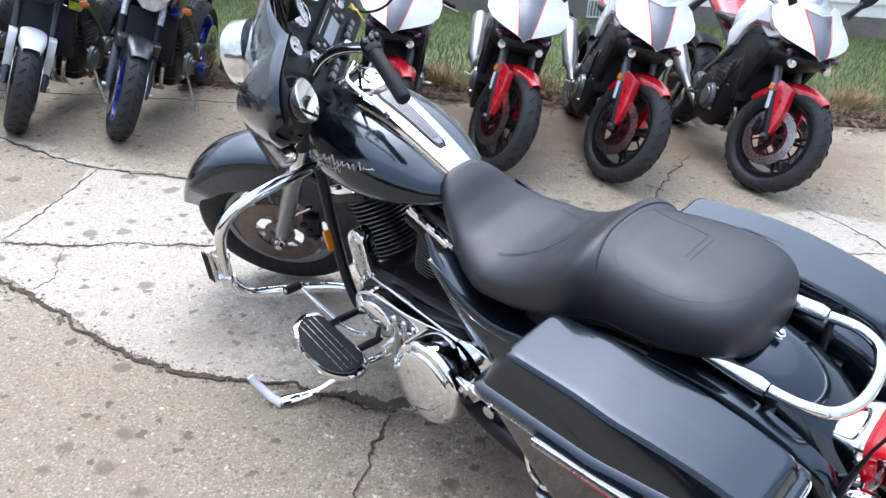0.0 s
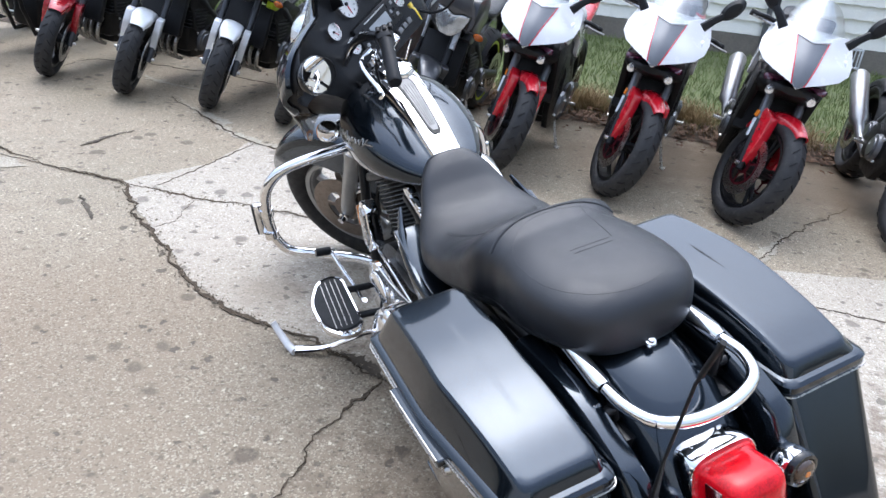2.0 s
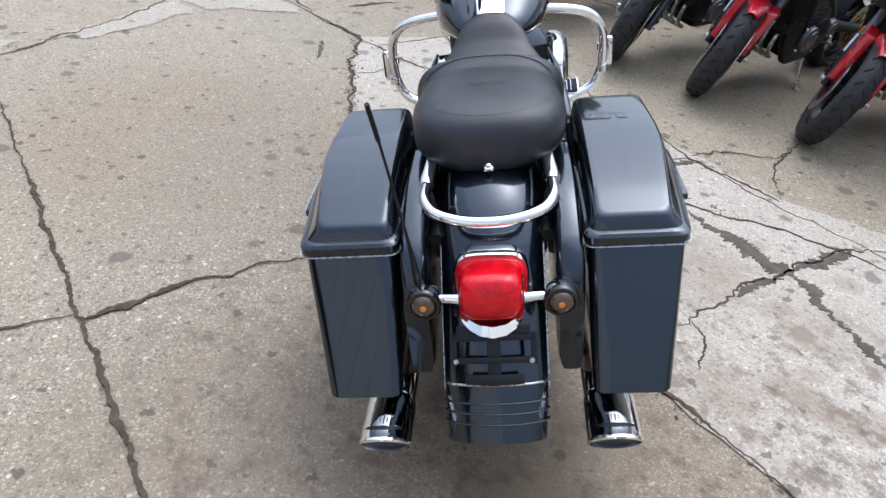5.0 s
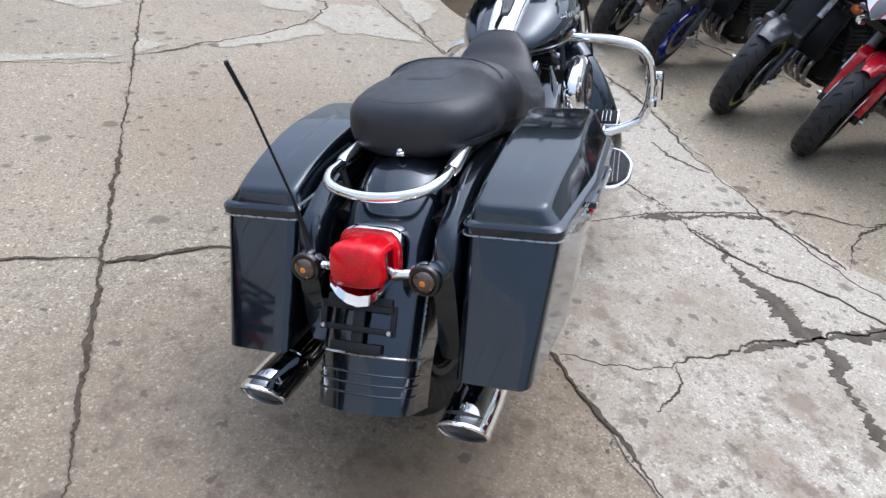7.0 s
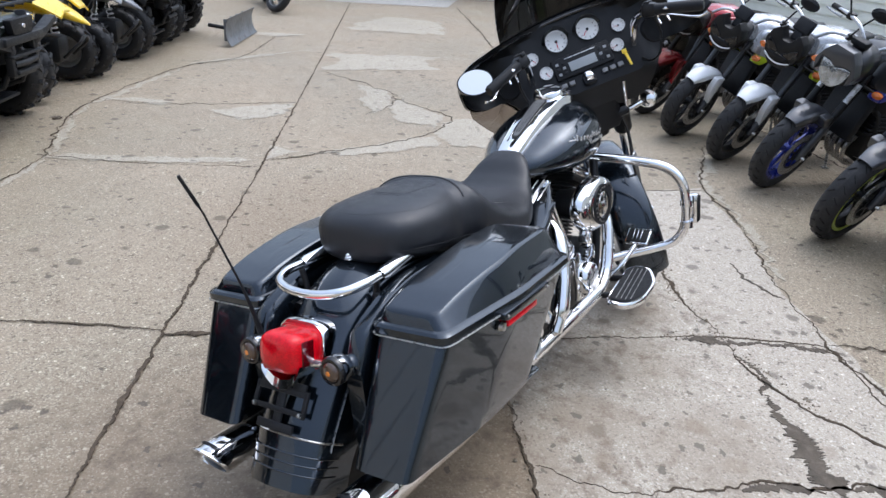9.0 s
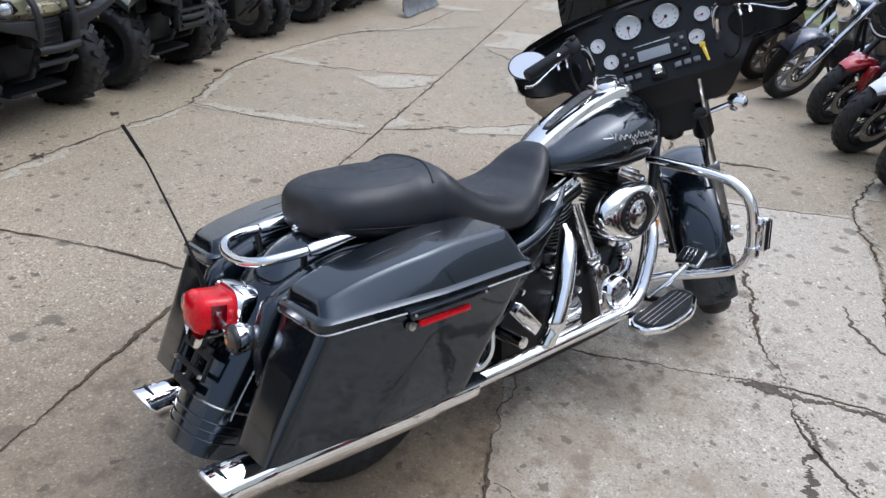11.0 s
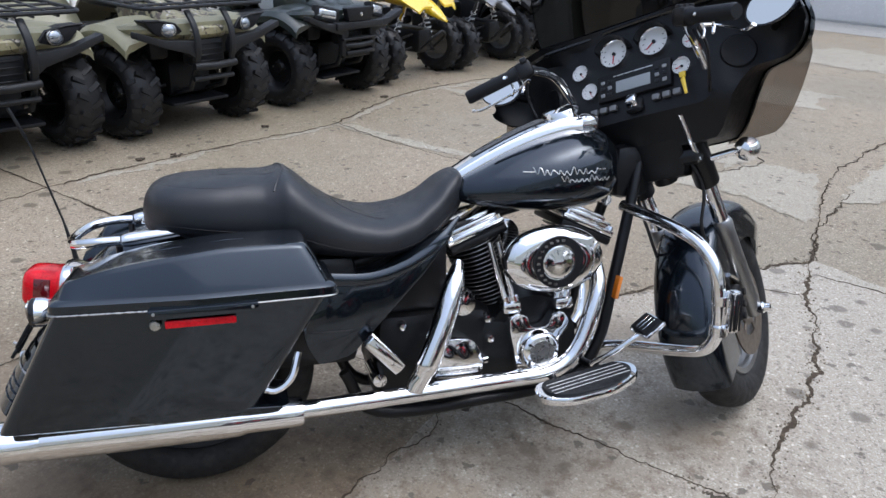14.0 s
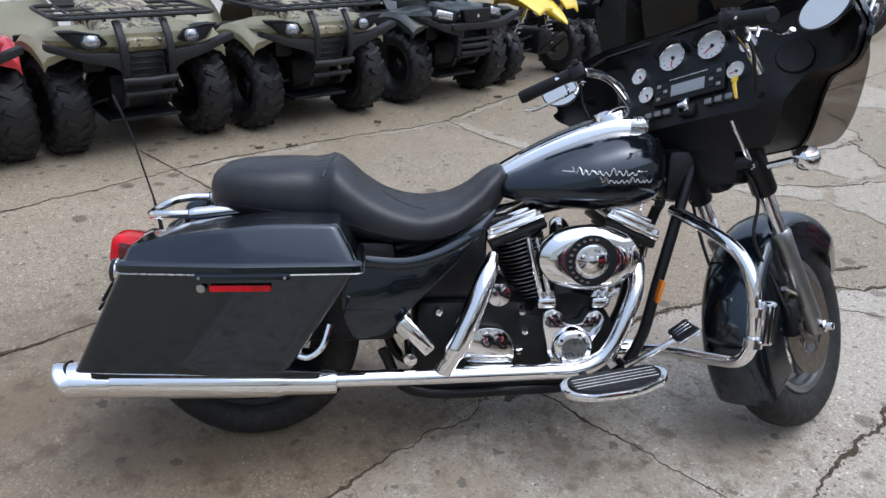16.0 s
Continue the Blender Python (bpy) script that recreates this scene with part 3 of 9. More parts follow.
for i, (pts, w) in enumerate(TARRED):
    crack(pts, w, 0.035, 40 + i, DAMP, "tar_patch", "dark damp patch along a crack")
crack([(-2.60, 2.94), (-2.605, 3.12), (-2.57, 3.34)], 0.075, 0.03, 52, DAMP, "tar_patch", "long dark oil streak on the concrete")
crack([(-2.05, 2.38), (-1.91, 2.30), (-1.79, 2.21)], 0.03, 0.02, 53, DAMP, "tar_patch", "short dark oil streak on the concrete")
crack([(0.03, 3.14), (0.09, 3.36), (0.27, 3.54), (0.22, 3.82)], 0.010, 0.03, 31)

# pale worn margins where the slab edges have spalled
for i, (pts, w) in enumerate((([(-2.95, 4.16), (-2.36, 3.84), (-1.95, 3.62), (-1.36, 3.53), (-1.02, 3.44), (-0.54, 3.28)], 0.11),
                              ([(-0.52, -0.94), (-1.17, -0.85), (-1.6, -0.78), (-2.35, -0.62), (-2.98, -0.71), (-3.83, -0.74), (-5.51, -0.30)], 0.10),
                              ([(-3.09, 1.90), (-2.84, 1.57), (-2.45, 0.82)], 0.06),
                              ([(-3.6, 4.55), (-3.2, 4.42), (-2.8, 4.45)], 0.12), ([(0.92, 3.12), (1.13, 3.66), (1.21, 3.88)], 0.10))):
    crack(pts, w, 0.05, 60 + i, WORN, "worn_edge", "pale worn concrete edge along a crack", 0.0032)

# crumbled concrete and grit lying along the widest cracks
rnd = random.Random(77)
vs, fs = [], []
for pts, n in (([(-2.02, 2.62), (-1.7, 2.37), (-1.44, 2.21), (-1.09, 1.96), (-0.85, 1.86), (-0.43, 1.81), (-0.13, 1.71)], 420), ([(-0.13, 1.71), (0.14, 1.74), (0.62, 1.69), (1.45, 1.65)], 160), ([(-2.02, 2.62), (-1.58, 2.64), (-1.19, 2.73), (-0.83, 2.73), (-0.46, 2.68), (-0.03, 2.70), (0.48, 2.78)], 380), ([(-0.07, 2.46), (-0.05, 2.72), (0.06, 3.1)], 70)):
    for _ in range(n):
        i = rnd.randrange(len(pts) - 1)
        t = rnd.random()
        x = pts[i][0] + (pts[i + 1][0] - pts[i][0]) * t + rnd.gauss(0, 0.022)
        y = pts[i][1] + (pts[i + 1][1] - pts[i][1]) * t + rnd.gauss(0, 0.022)
        r = rnd.uniform(0.002, 0.006) * (1.5 if rnd.random() < 0.08 else 1)
        k = len(vs)
        vs += [(x + r * rnd.uniform(0.6, 1.2) * math.cos(a), y + r * rnd.uniform(0.6, 1.2) * math.sin(a), 0.004) for a in (0, 1.3, 2.5, 3.8, 5.0)] + [(x, y, 0.005 + r * 0.9)]
        fs += [(k + j, k + (j + 1) % 5, k + 5) for j in range(5)]
me = bpy.data.meshes.new("grit")
me.from_pydata(vs, [], fs)
me.materials.append(mat("concrete_grit", (0.20, 0.165, 0.12), 0.9, vary=0.5, scale=60))
tagged(new("grit", me), "loose grit and crumbs of concrete along the cracks", "grit", kind="stuff")

# ---- the touring motorcycle ----
HEAD = Vector((-0.728, 0.686, 0)).normalized()
LEAN_ANGLE = radians(11.3)
side = Vector((-HEAD.y, HEAD.x, 0))
up_ax = Vector((0, 0, 1)) * math.cos(LEAN_ANGLE) + side * math.sin(LEAN_ANGLE)
left_ax = side * math.cos(LEAN_ANGLE) - Vector((0, 0, 1)) * math.sin(LEAN_ANGLE)
BIKE = Matrix(((HEAD.x, left_ax.x, up_ax.x, 0.7226), (HEAD.y, left_ax.y, up_ax.y, 1.2555), (HEAD.z, left_ax.z, up_ax.z, 0), (0, 0, 0, 1)))
bike = thing("touring_motorcycle", "charcoal touring motorcycle with chrome trim, leaning on its kickstand", "motorcycle", BIKE)
STEER = Matrix.Translation((1.905, 0, 0)) @ Matrix.Rotation(radians(39), 4, Vector((-0.4384, 0, 0.8988))) @ Matrix.Translation((-1.905, 0, 0))
YAX = (0, 1, 0)
RA, FA = Vector((0.075, 0, 0.318)), Vector((1.74, 0, 0.318))


def cast_wheel(parent, c, r, w, m, spokes=5, name="front_wheel", discs=True, metal=None):
    """Cast wheel with tyre, paired spokes, hub and brake discs."""
    ax = m @ aim(c, YAX)
    rr = r * 0.645
    bm = B()
    lathe(bm, [(rr + 0.004, -w * 0.40), (rr + 0.008, -w * 0.36), (rr - 0.018, -w * 0.30), (rr - 0.026, 0), (rr - 0.018, w * 0.30), (rr + 0.008, w * 0.36), (rr + 0.004, w * 0.40), (rr - 0.012, w * 0.37), (rr - 0.032, 0), (rr - 0.012, -w * 0.37), (rr + 0.004, -w * 0.40)], ax, 48)
    lathe(bm, [(0.018, -w * 0.62), (0.036, -w * 0.6), (0.042, -w * 0.3), (0.05, 0), (0.042, w * 0.3), (0.036, w * 0.6), (0.018, w * 0.62)], ax, 24)
    wheel = part(name, bm, metal or ALLOY, parent, "black cast alloy wheel" if metal else "silver cast alloy wheel")
    for k in range(spokes):
        for d in (-0.13, 0.13):
            a, b = 2 * math.pi * k / spokes + d * 0.5, 2 * math.pi * k / spokes + d * 1.6
            tube(spk := B(), [ax @ Vector((0.04 * math.cos(a), 0.04 * math.sin(a), 0)), ax @ Vector((0.12 * math.cos((a + b) / 2), 0.12 * math.sin((a + b) / 2), 0)), ax @ Vector(((rr - 0.02) * math.cos(b), (rr - 0.02) * math.sin(b), 0))], [0.022, 0.014, 0.017], 8)
            part("spoke", spk, metal or ALLOY, wheel)
    part("tyre", wheel_tyre(B(), r, w, ax, 56, 0.635, 2.3), RUBBER, wheel, "black road tyre")
    if discs:
        for s in (-1, 1):
            bm = B()
            o = w * 0.60 * s
            lathe(bm, [(0.150, o), (0.150, o + 0.005), (0.088, o + 0.005), (0.088, o), (0.150, o)], ax, 48)
            for k in range(5):
                a = 2 * math.pi * k / 5
                box(bm, (0.075, 0, o + 0.002), (0.05, 0.016, 0.005), 0.001, ax @ Matrix.Rotation(a, 4, "Z"), 1)
            lathe(bm, [(0.056, o), (0.056, o + 0.006), (0.03, o + 0.006), (0.03, o), (0.056, o)], ax, 24)
            part("brake_disc", bm, DISC, wheel, "worn steel brake disc")
    return wheel


cast_wheel(bike, FA, 0.318, 0.130, STEER, 5, "front_wheel")
cast_wheel(bike, RA, 0.318, 0.150, I4, 5, "rear_wheel", True, FRAME)

# mudguards
part("front_fender", fender(B(), arc((1.74, 0.318), 0.368, 26, 212, 40), [0.05 + 0.04 * min(1, i / 5) for i in range(41)], [0.05 + 0.085 * min(1, max(0, i - 2) / 14) for i in range(41)], 0.004), PAINT, bike, "deep charcoal front mudguard", STEER)
rear_path = [(v.x, v.z) for v in spline([(0.36, 0, 0.70), (0.2, 0, 0.722), (0.02, 0, 0.712), (-0.10, 0, 0.665), (-0.19, 0, 0.58), (-0.26, 0, 0.49), (-0.325, 0, 0.40), (-0.385, 0, 0.295)], 5)]
rear_fender = part("rear_fender", fender(B(), rear_path, 0.106, [0.16] * 10 + [0.16 - 0.06 * min(1, i / 22) for i in range(len(rear_path) - 10)], 0.004, 9, 0.55), PAINT, bike, "long charcoal rear mudguard")
for k, (f, r) in enumerate(((0.86, 0.0026), (0.905, 0.0022), (0.93, 0.0022), (0.955, 0.0022))):
    i = f * (len(rear_path) - 1)
    a, b = Vector(rear_path[int(i)]), Vector(rear_path[min(int(i) + 1, len(rear_path) - 1)])
    p = a + (b - a) * (i - int(i))
    d = (b - a).normalized()
    nrm = Vector((-d.y, d.x))
    pts = []
    for j in range(-8, 9):
        t = j / 8 * 0.80
        s = 1 if t >= 0 else -1
        c = min(abs(t) / 0.6, 1) * math.pi / 2
        y = 0.106 * math.sin(c) + 0.0006
        h = 0.106 * 0.55 * (1 - math.cos(c)) + max(0, abs(t) - 0.6) / 0.4 * 0.10 - 0.0006
        pts.append((p.x + nrm.x * h, s * y, p.y + nrm.y * h))
    part("fender_trim", tube(B(), pts, r, 6), STEEL if k == 0 else PAINT, rear_fender)

for s in (-1, 1):
    pts = []
    for i in range(14, len(rear_path) - 4):
        a, b = Vector(rear_path[i - 1]), Vector(rear_path[i + 1])
        d = (b - a).normalized()
        pts.append((rear_path[i][0] - d.y * 0.072, 0.1075 * s, rear_path[i][1] + d.x * 0.072))
    part("fender_bead", tube(B(), pts, 0.0022, 6), STEEL, rear_fender, "thin silver edge line")

# tank, console and seat
TANK = [(0.775, 0.05, 0.775, 0.745), (0.80, 0.090, 0.80, 0.735), (0.86, 0.132, 0.833, 0.722), (0.95, 0.170, 0.878, 0.708), (1.05, 0.186, 0.915, 0.702), (1.14, 0.182, 0.935, 0.705), (1.20, 0.165, 0.935, 0.715), (1.245, 0.13, 0.915, 0.74), (1.265, 0.08, 0.88, 0.78)]
tank = part("fuel_tank", hull(B(), TANK, 30, 32, 2.5, 0.42), PAINT, bike, "charcoal pearl fuel tank")


def spine(x):
    """Height of the tank's crown along its middle."""
    return 0.935 - 0.668 * max(0.0, 1.14 - x) ** 1.48


INSET = mat("grey_rubber_inset", (0.20, 0.20, 0.20), 0.45, 0.5, vary=0.15, scale=40)
bm = B()
rings = []
for i in range(25):
    x = 0.80 + 0.36 * i / 24
    w = 0.043 + 0.026 * i / 24
    z = spine(x) - 0.012
    h = 0.034 + 0.010 * i / 24
    rings.append([(x, w, z), (x, w * 0.97, z + h * 0.72), (x, w * 0.90, z + h * 0.92), (x, w * 0.76, z + h), (x, -w * 0.76, z + h), (x, -w * 0.90, z + h * 0.92), (x, -w * 0.97, z + h * 0.72), (x, -w, z)])
loft(bm, rings)
console = part("tank_console", bm, CHROME, bike, "chrome tank console")


def on_console(x):
    return spine(x) - 0.012 + 0.034 + 0.010 * (x - 0.80) / 0.36


for name, x0, x1, k, lift, ma in (("inset_rim", 0.855, 1.072, 1.0, 0.0030, FRAME), ("console_inset", 0.864, 1.064, 0.74, 0.0050, INSET)):
    bm = B()
    rings = []
    for i in range(17):
        x = x0 + (x1 - x0) * i / 16
        w = k * (0.017 + 0.012 * i / 16) * min(1, math.sin(math.pi * (0.04 + 0.92 * i / 16)) * 3) ** 0.5
        z = on_console(x)
        rings.append([(x, w, z - 0.002), (x, w * 0.95, z + lift), (x, -w * 0.95, z + lift), (x, -w, z - 0.002)])
    loft(bm, rings)
    part(name, bm, ma, console, "grooved grey inset strip" if ma is INSET else "")
for o in (-0.55, -0.2, 0.2, 0.55):
    bm = B()
    tube(bm, [(0.88 + 0.16 * i / 8, o * (0.012 + 0.011 * i / 8), on_console(0.88 + 0.16 * i / 8) + 0.0045) for i in range(9)], 0.0011, 5)
    part("groove", bm, MATTE, console)
part("fuel_cap", lathe(B(), [(0.001, 0.034), (0.03, 0.033), (0.050, 0.026), (0.056, 0.014), (0.058, -0.02), (0.001, -0.02)], aim((1.125, 0, 0.957), (-0.28, 0, 1)), 36), CHROME, console, "round chrome fuel cap")
bm = B()
box(bm, (1.19, 0, 0.945), (0.07, 0.11, 0.05), 0.018)
part("console_nose", bm, CHROME, console)
# maker's mark on the tank: plain raised shapes
for s in (-1, 1):
    bm = B()
    rnd = random.Random(11)
    def on_tank(x, z):
        ww, zt, zb = ramp(TANK, x)
        mid = zb + (zt - zb) * 0.42
        t = abs((z - mid) / (zt - mid))
        return Vector((x, s * (ww * (1 - min(t, 0.99) ** 2.5) ** 0.4 + 0.001), z))
    # two rows of a plain wavy line, uneven in height, that stand for the emblem
    for x0, x1, z0, hh, n in ((0.972, 1.150, 0.820, 0.019, 20), (1.045, 1.195, 0.800, 0.016, 20)):
        wave = []
        for k in range(n + 1):
            low = z0 + hh * 0.20 * rnd.random()
            z = low if k % 2 else z0 + hh * (1.1 if k in (0, 2, 12) else 0.45 + 0.40 * rnd.random())
            wave.append((x0 + (x1 - x0) * (k + 0.7 * (rnd.random() - 0.5)) / n, 0, z))
        bq = B()
        tube(bq, [on_tank(p.x, p.z) for p in spline(wave, 4)], 0.0017, 5)
        part("badge_line", bq, STEEL, tank, "silver emblem line")
    for x0, x1, z0 in ((0.945, 0.975, 0.829), (1.150, 1.180, 0.832)):
        bq = B()
        tube(bq, [on_tank(x0 + (x1 - x0) * k / 6, z0) for k in range(7)], 0.0018, 5)
        part("badge_dash", bq, STEEL, tank, "thin silver emblem line")

SEAT = [(-0.008, 0.055, 0.772, 0.720), (-0.001, 0.088, 0.796, 0.708), (0.012, 0.114, 0.812, 0.701), (0.034, 0.138, 0.824, 0.696), (0.07, 0.158, 0.832, 0.690), (0.11, 0.168, 0.836, 0.681), (0.16, 0.173, 0.838, 0.670), (0.22, 0.167, 0.840, 0.657), (0.272, 0.160, 0.839, 0.645), (0.305, 0.167, 0.844, 0.638), (0.330, 0.178, 0.848, 0.635), (0.358, 0.184, 0.832, 0.630), (0.42, 0.186, 0.780, 0.622), (0.50, 0.190, 0.736, 0.614), (0.57, 0.190, 0.722, 0.612), (0.65, 0.165, 0.734, 0.622), (0.71, 0.130, 0.765, 0.645), (0.765, 0.100, 0.810, 0.68), (0.80, 0.072, 0.826, 0.715), (0.822, 0.035, 0.80, 0.75)]
seat = part("seat", hull(B(), SEAT, 150, 48, 3.0, 0.5), VINYL, bike, "black vinyl two-up seat")
bm = B()
pts = []
for i in range(-14, 15):
    y = i / 14 * 0.150
    x = 0.330 - 0.030 * (abs(i) / 14) ** 2.2
    w, zt, zb = ramp(SEAT, x)
    mid = zb + (zt - zb) * 0.5
    pts.append((x, y, mid + (zt - mid) * (1 - min(0.999, abs(y) / w) ** 3) ** (1 / 3) - 0.001))
tube(bm, pts, 0.0040, 8)
part("piping", bm, VINYL, seat, "raised seam across the seat")


def on_seat(x, y, lift=0.0):
    """A point on the top of the seat."""
    w, zt, zb = ramp(SEAT, x)
    mid = zb + (zt - zb) * 0.5
    return Vector((x, y, mid + (zt - mid) * (1 - min(0.98, abs(y) / w) ** 3) ** (1 / 3) + lift))


for k in range(2):
    part("stitching", tube(B(), [on_seat(0.172 - 0.013 * k, -0.045 + i / 8 * 0.09) for i in range(9)], 0.0005, 5), MATTE, seat)
part("stitching", tube(B(), [on_seat(0.172 + 0.135 * i / 8, -0.052 - 0.020 * i / 8) for i in range(9)], 0.0005, 5), MATTE, seat)
# seam round the passenger cushion and the bowl of the rider's cushion
loop = []
for i in range(65):
    a = 2 * math.pi * i / 64
    c, q = math.cos(a), math.sin(a)
    loop.append(on_seat(0.172 + 0.146 * math.copysign(abs(c) ** 0.85, c), 0.142 * math.copysign(abs(q) ** 0.85, q)))
part("seam", tube(B(), loop, 0.0004, 5), VINYL, seat, "stitched seam")
for o in (0.0, 0.007):
    part("seam", tube(B(), [on_seat(0.640 - (0.185 + o) * math.sin(radians(20 + 140 * i / 32)), (0.125 + o) * math.cos(radians(20 + 140 * i / 32))) for i in range(33)], 0.0010, 5), VINYL, seat, "stitched seam")
for s in (-1, 1):
    bm = B()
    pts = []
    for i in range(25):
        x = 0.0 + 0.76 * i / 24
        w, zt, zb = ramp(SEAT, x)
        zz = zb + (zt - zb) * 0.30
        mid = zb + (zt - zb) * 0.5
        y = w * (1 - ((mid - zz) / (mid - zb)) ** 3) ** (1 / 3)
        pts.append((x, s * (y + 0.0006), zz))
    tube(bm, pts, 0.0010, 5)
    part("piping", bm, MATTE, seat)
bm = B()
lathe(bm, [(0.001, 0.010), (0.006, 0.008), (0.007, 0.003), (0.010, 0.002), (0.010, -0.004), (0.001, -0.004)], aim((-0.012, 0, 0.722), (-0.4, 0, 1)), 16)
box(bm, (0.005, 0, 0.716), (0.05, 0.02, 0.004), 0.002)
part("seat_bolt", bm, CHROME, seat, "chrome seat bolt")


# saddlebags
def bag_outline(xr, xf, yo_r, yo_f, yi, zf, rad=0.027):
    """A bag's plan outline, evenly divided along its sides, with the height taken from x."""
    pts = rounded([(xr, yi), (xf, yi), (xf, yo_f), (0.5 * (xr + xf), max(yo_r, yo_f) + 0.012), (xr, yo_r)], rad, 5)
    out = []
    for i, a in enumerate(pts):
        b = pts[(i + 1) % len(pts)]
        k = (24, 8, 12, 12, 8)[i // 6] if i % 6 == 5 else 1
        out += [(a[0] + (b[0] - a[0]) * j / k, a[1] + (b[1] - a[1]) * j / k) for j in range(k)]
    return [(x, y, zf(x)) for x, y in out]


def saddlebag(s):
    zr = lambda k: (lambda x: 0.632 + k + 0.0 * x)
    top = lambda k: (lambda x: ramp([(-0.17, 0.660), (-0.13, 0.672), (-0.05, 0.694), (0.08, 0.715), (0.2, 0.725), (0.345, 0.723), (0.42, 0.70)], x)[0] + k)
    body = B()
    rings = []
    for i in range(9):
        t = i / 8
        z = 0.348 + 0.272 * t
        xr, xf = -0.302 + 0.142 * t, 0.226 + 0.172 * t
        o = 0.355 + 0.035 * t
        rings.append([(x, y * s, z) for x, y, _ in bag_outline(xr, xf, o - 0.006, o + 0.004, 0.195, lambda x: 0)])
    rings.insert(0, [(0.04 + (x + 0.04) * 0.965, y + (0.27 * s - y) * 0.06, 0.340) for x, y, _ in rings[0]])
    loft(body, rings)
    bag = part("saddlebag", body, PAINT, bike, "hard charcoal saddlebag")
    lid = B()
    R = [bag_outline(-0.163, 0.402, 0.384, 0.398, 0.19, zr(-0.020)), bag_outline(-0.170, 0.410, 0.390, 0.404, 0.186, zr(-0.016)), bag_outline(-0.170, 0.410, 0.390, 0.404, 0.186, zr(0.0)),
         bag_outline(-0.164, 0.404, 0.384, 0.398, 0.19, zr(0.006)), bag_outline(-0.155, 0.396, 0.376, 0.391, 0.196, zr(0.008)),
         bag_outline(-0.149, 0.356, 0.358, 0.368, 0.203, top(-0.010), 0.024), bag_outline(-0.145, 0.351, 0.354, 0.364, 0.207, top(-0.004), 0.022), bag_outline(-0.140, 0.345, 0.350, 0.359, 0.212, top(-0.0005), 0.020), bag_outline(-0.132, 0.337, 0.342, 0.351, 0.219, top(0.0), 0.018)]
    # crown of the lid: ever smaller loops, slightly domed
    edge, mid = [(x, y) for x, y, _ in R[-1]], (0.10, 0.285)
    for k in [1 - i / 16 for i in range(1, 16)]:
        loop = [(mid[0] + (x - mid[0]) * (0.5 + 0.5 * k), mid[1] + (y - mid[1]) * k) for x, y in edge]
        R.append([(x, y, top(0.0)(x)) for x, y in loop])
    loft(lid, [[(x, y * s, z) for x, y, z in r] for r in R])
    part("lid", lid, PAINT, bag, "domed charcoal lid", smooth=30)
    bm = B()
    lo = [(x, y * s, z) for x, y, z in bag_outline(-0.172, 0.412, 0.392, 0.406, 0.184, zr(-0.0185))]
    tube(bm, [Vector(p) for p in lo] + [Vector(lo[0])], 0.0019, 6)
    part("lid_trim", bm, STEEL, bag, "thin silver seam line")
    bm = B()
    box(bm, (0.122, 0.4070 * s, 0.580), (0.142, 0.008, 0.016), 0.003)
    part("reflector", bm, LENS, bag, "red side reflector")
    bm = B()
    lathe(bm, [(0.001, 0.006), (0.010, 0.005), (0.012, -0.004), (0.001, -0.004)], aim((0.032, 0.4055 * s, 0.580), (0, s, 0)), 16)
    part("lock", bm, STEEL, bag, "small round lock")
    bm = B()
    slab(bm, rounded([(0.020, 0.618), (0.240, 0.618), (0.240, 0.602), (0.225, 0.597), (0.035, 0.597), (0.020, 0.602)], 0.005, 2), 0.396 * s, 0.4235 * s, 0.003)
    latch = part("latch", bm, PAINT, bag)
    for z in (0.6165, 0.6025) if s > 0 else ():
        part("latch_edge", tube(B(), [(0.024, 0.4240 * s, z), (0.130, 0.4243 * s, z), (0.236, 0.4240 * s, z)], 0.0020, 6), STEEL, latch, "thin bright edge strip")
    for x in (0.022, 0.238):
        part("screw", lathe(B(), [(0.001, 0.003), (0.0035, 0.002), (0.004, -0.004), (0.001, -0.004)], aim((x + 0.01 * (1 if x < 0.1 else -1), 0.4235 * s, 0.6095), (0, s, 0)), 8), STEEL, latch)
    bm = B()
    tube(bm, spline([(0.235, 0.34 * s, 0.385), (0.27, 0.345 * s, 0.378), (0.305, 0.345 * s, 0.405), (0.325, 0.33 * s, 0.46)], 5), 0.009, 8)
    part("bag_guard", bm, CHROME, bag, "chrome bag guard bar")
    return bag


saddlebag(1)
saddlebag(-1)

# rail, tail lamp, signals, plate bracket, aerial
bm = B()
tube(bm, spline([(-0.055, 0.129, 0.702), (-0.105, 0.129, 0.701), (-0.150, 0.108, 0.695), (-0.172, 0.06, 0.688), (-0.178, 0, 0.685), (-0.172, -0.06, 0.688), (-0.150, -0.108, 0.695), (-0.105, -0.129, 0.701), (-0.055, -0.129, 0.702)], 5), 0.0115, 12)
rail = part("rear_rail", bm, CHROME, bike, "chrome tubular rear rail")
for s in (-1, 1):
    bm = B()
    tube(bm, [(-0.050, 0.130 * s, 0.701), (-0.035, 0.130 * s, 0.703), (0.10, 0.120 * s, 0.716), (0.25, 0.112 * s, 0.722)], [0.014, 0.017, 0.015, 0.012], 12)
    part("rail_sleeve", bm, CHROME, rail)
    bm = B()
    bar(bm, (-0.06, 0.125 * s, 0.69), (-0.06, 0.112 * s, 0.63), 0.008)
    bar(bm, (-0.06, 0.118 * s, 0.655), (-0.06, 0.142 * s, 0.655), 0.010)
    part("rail_stay", bm, FRAME, rail)
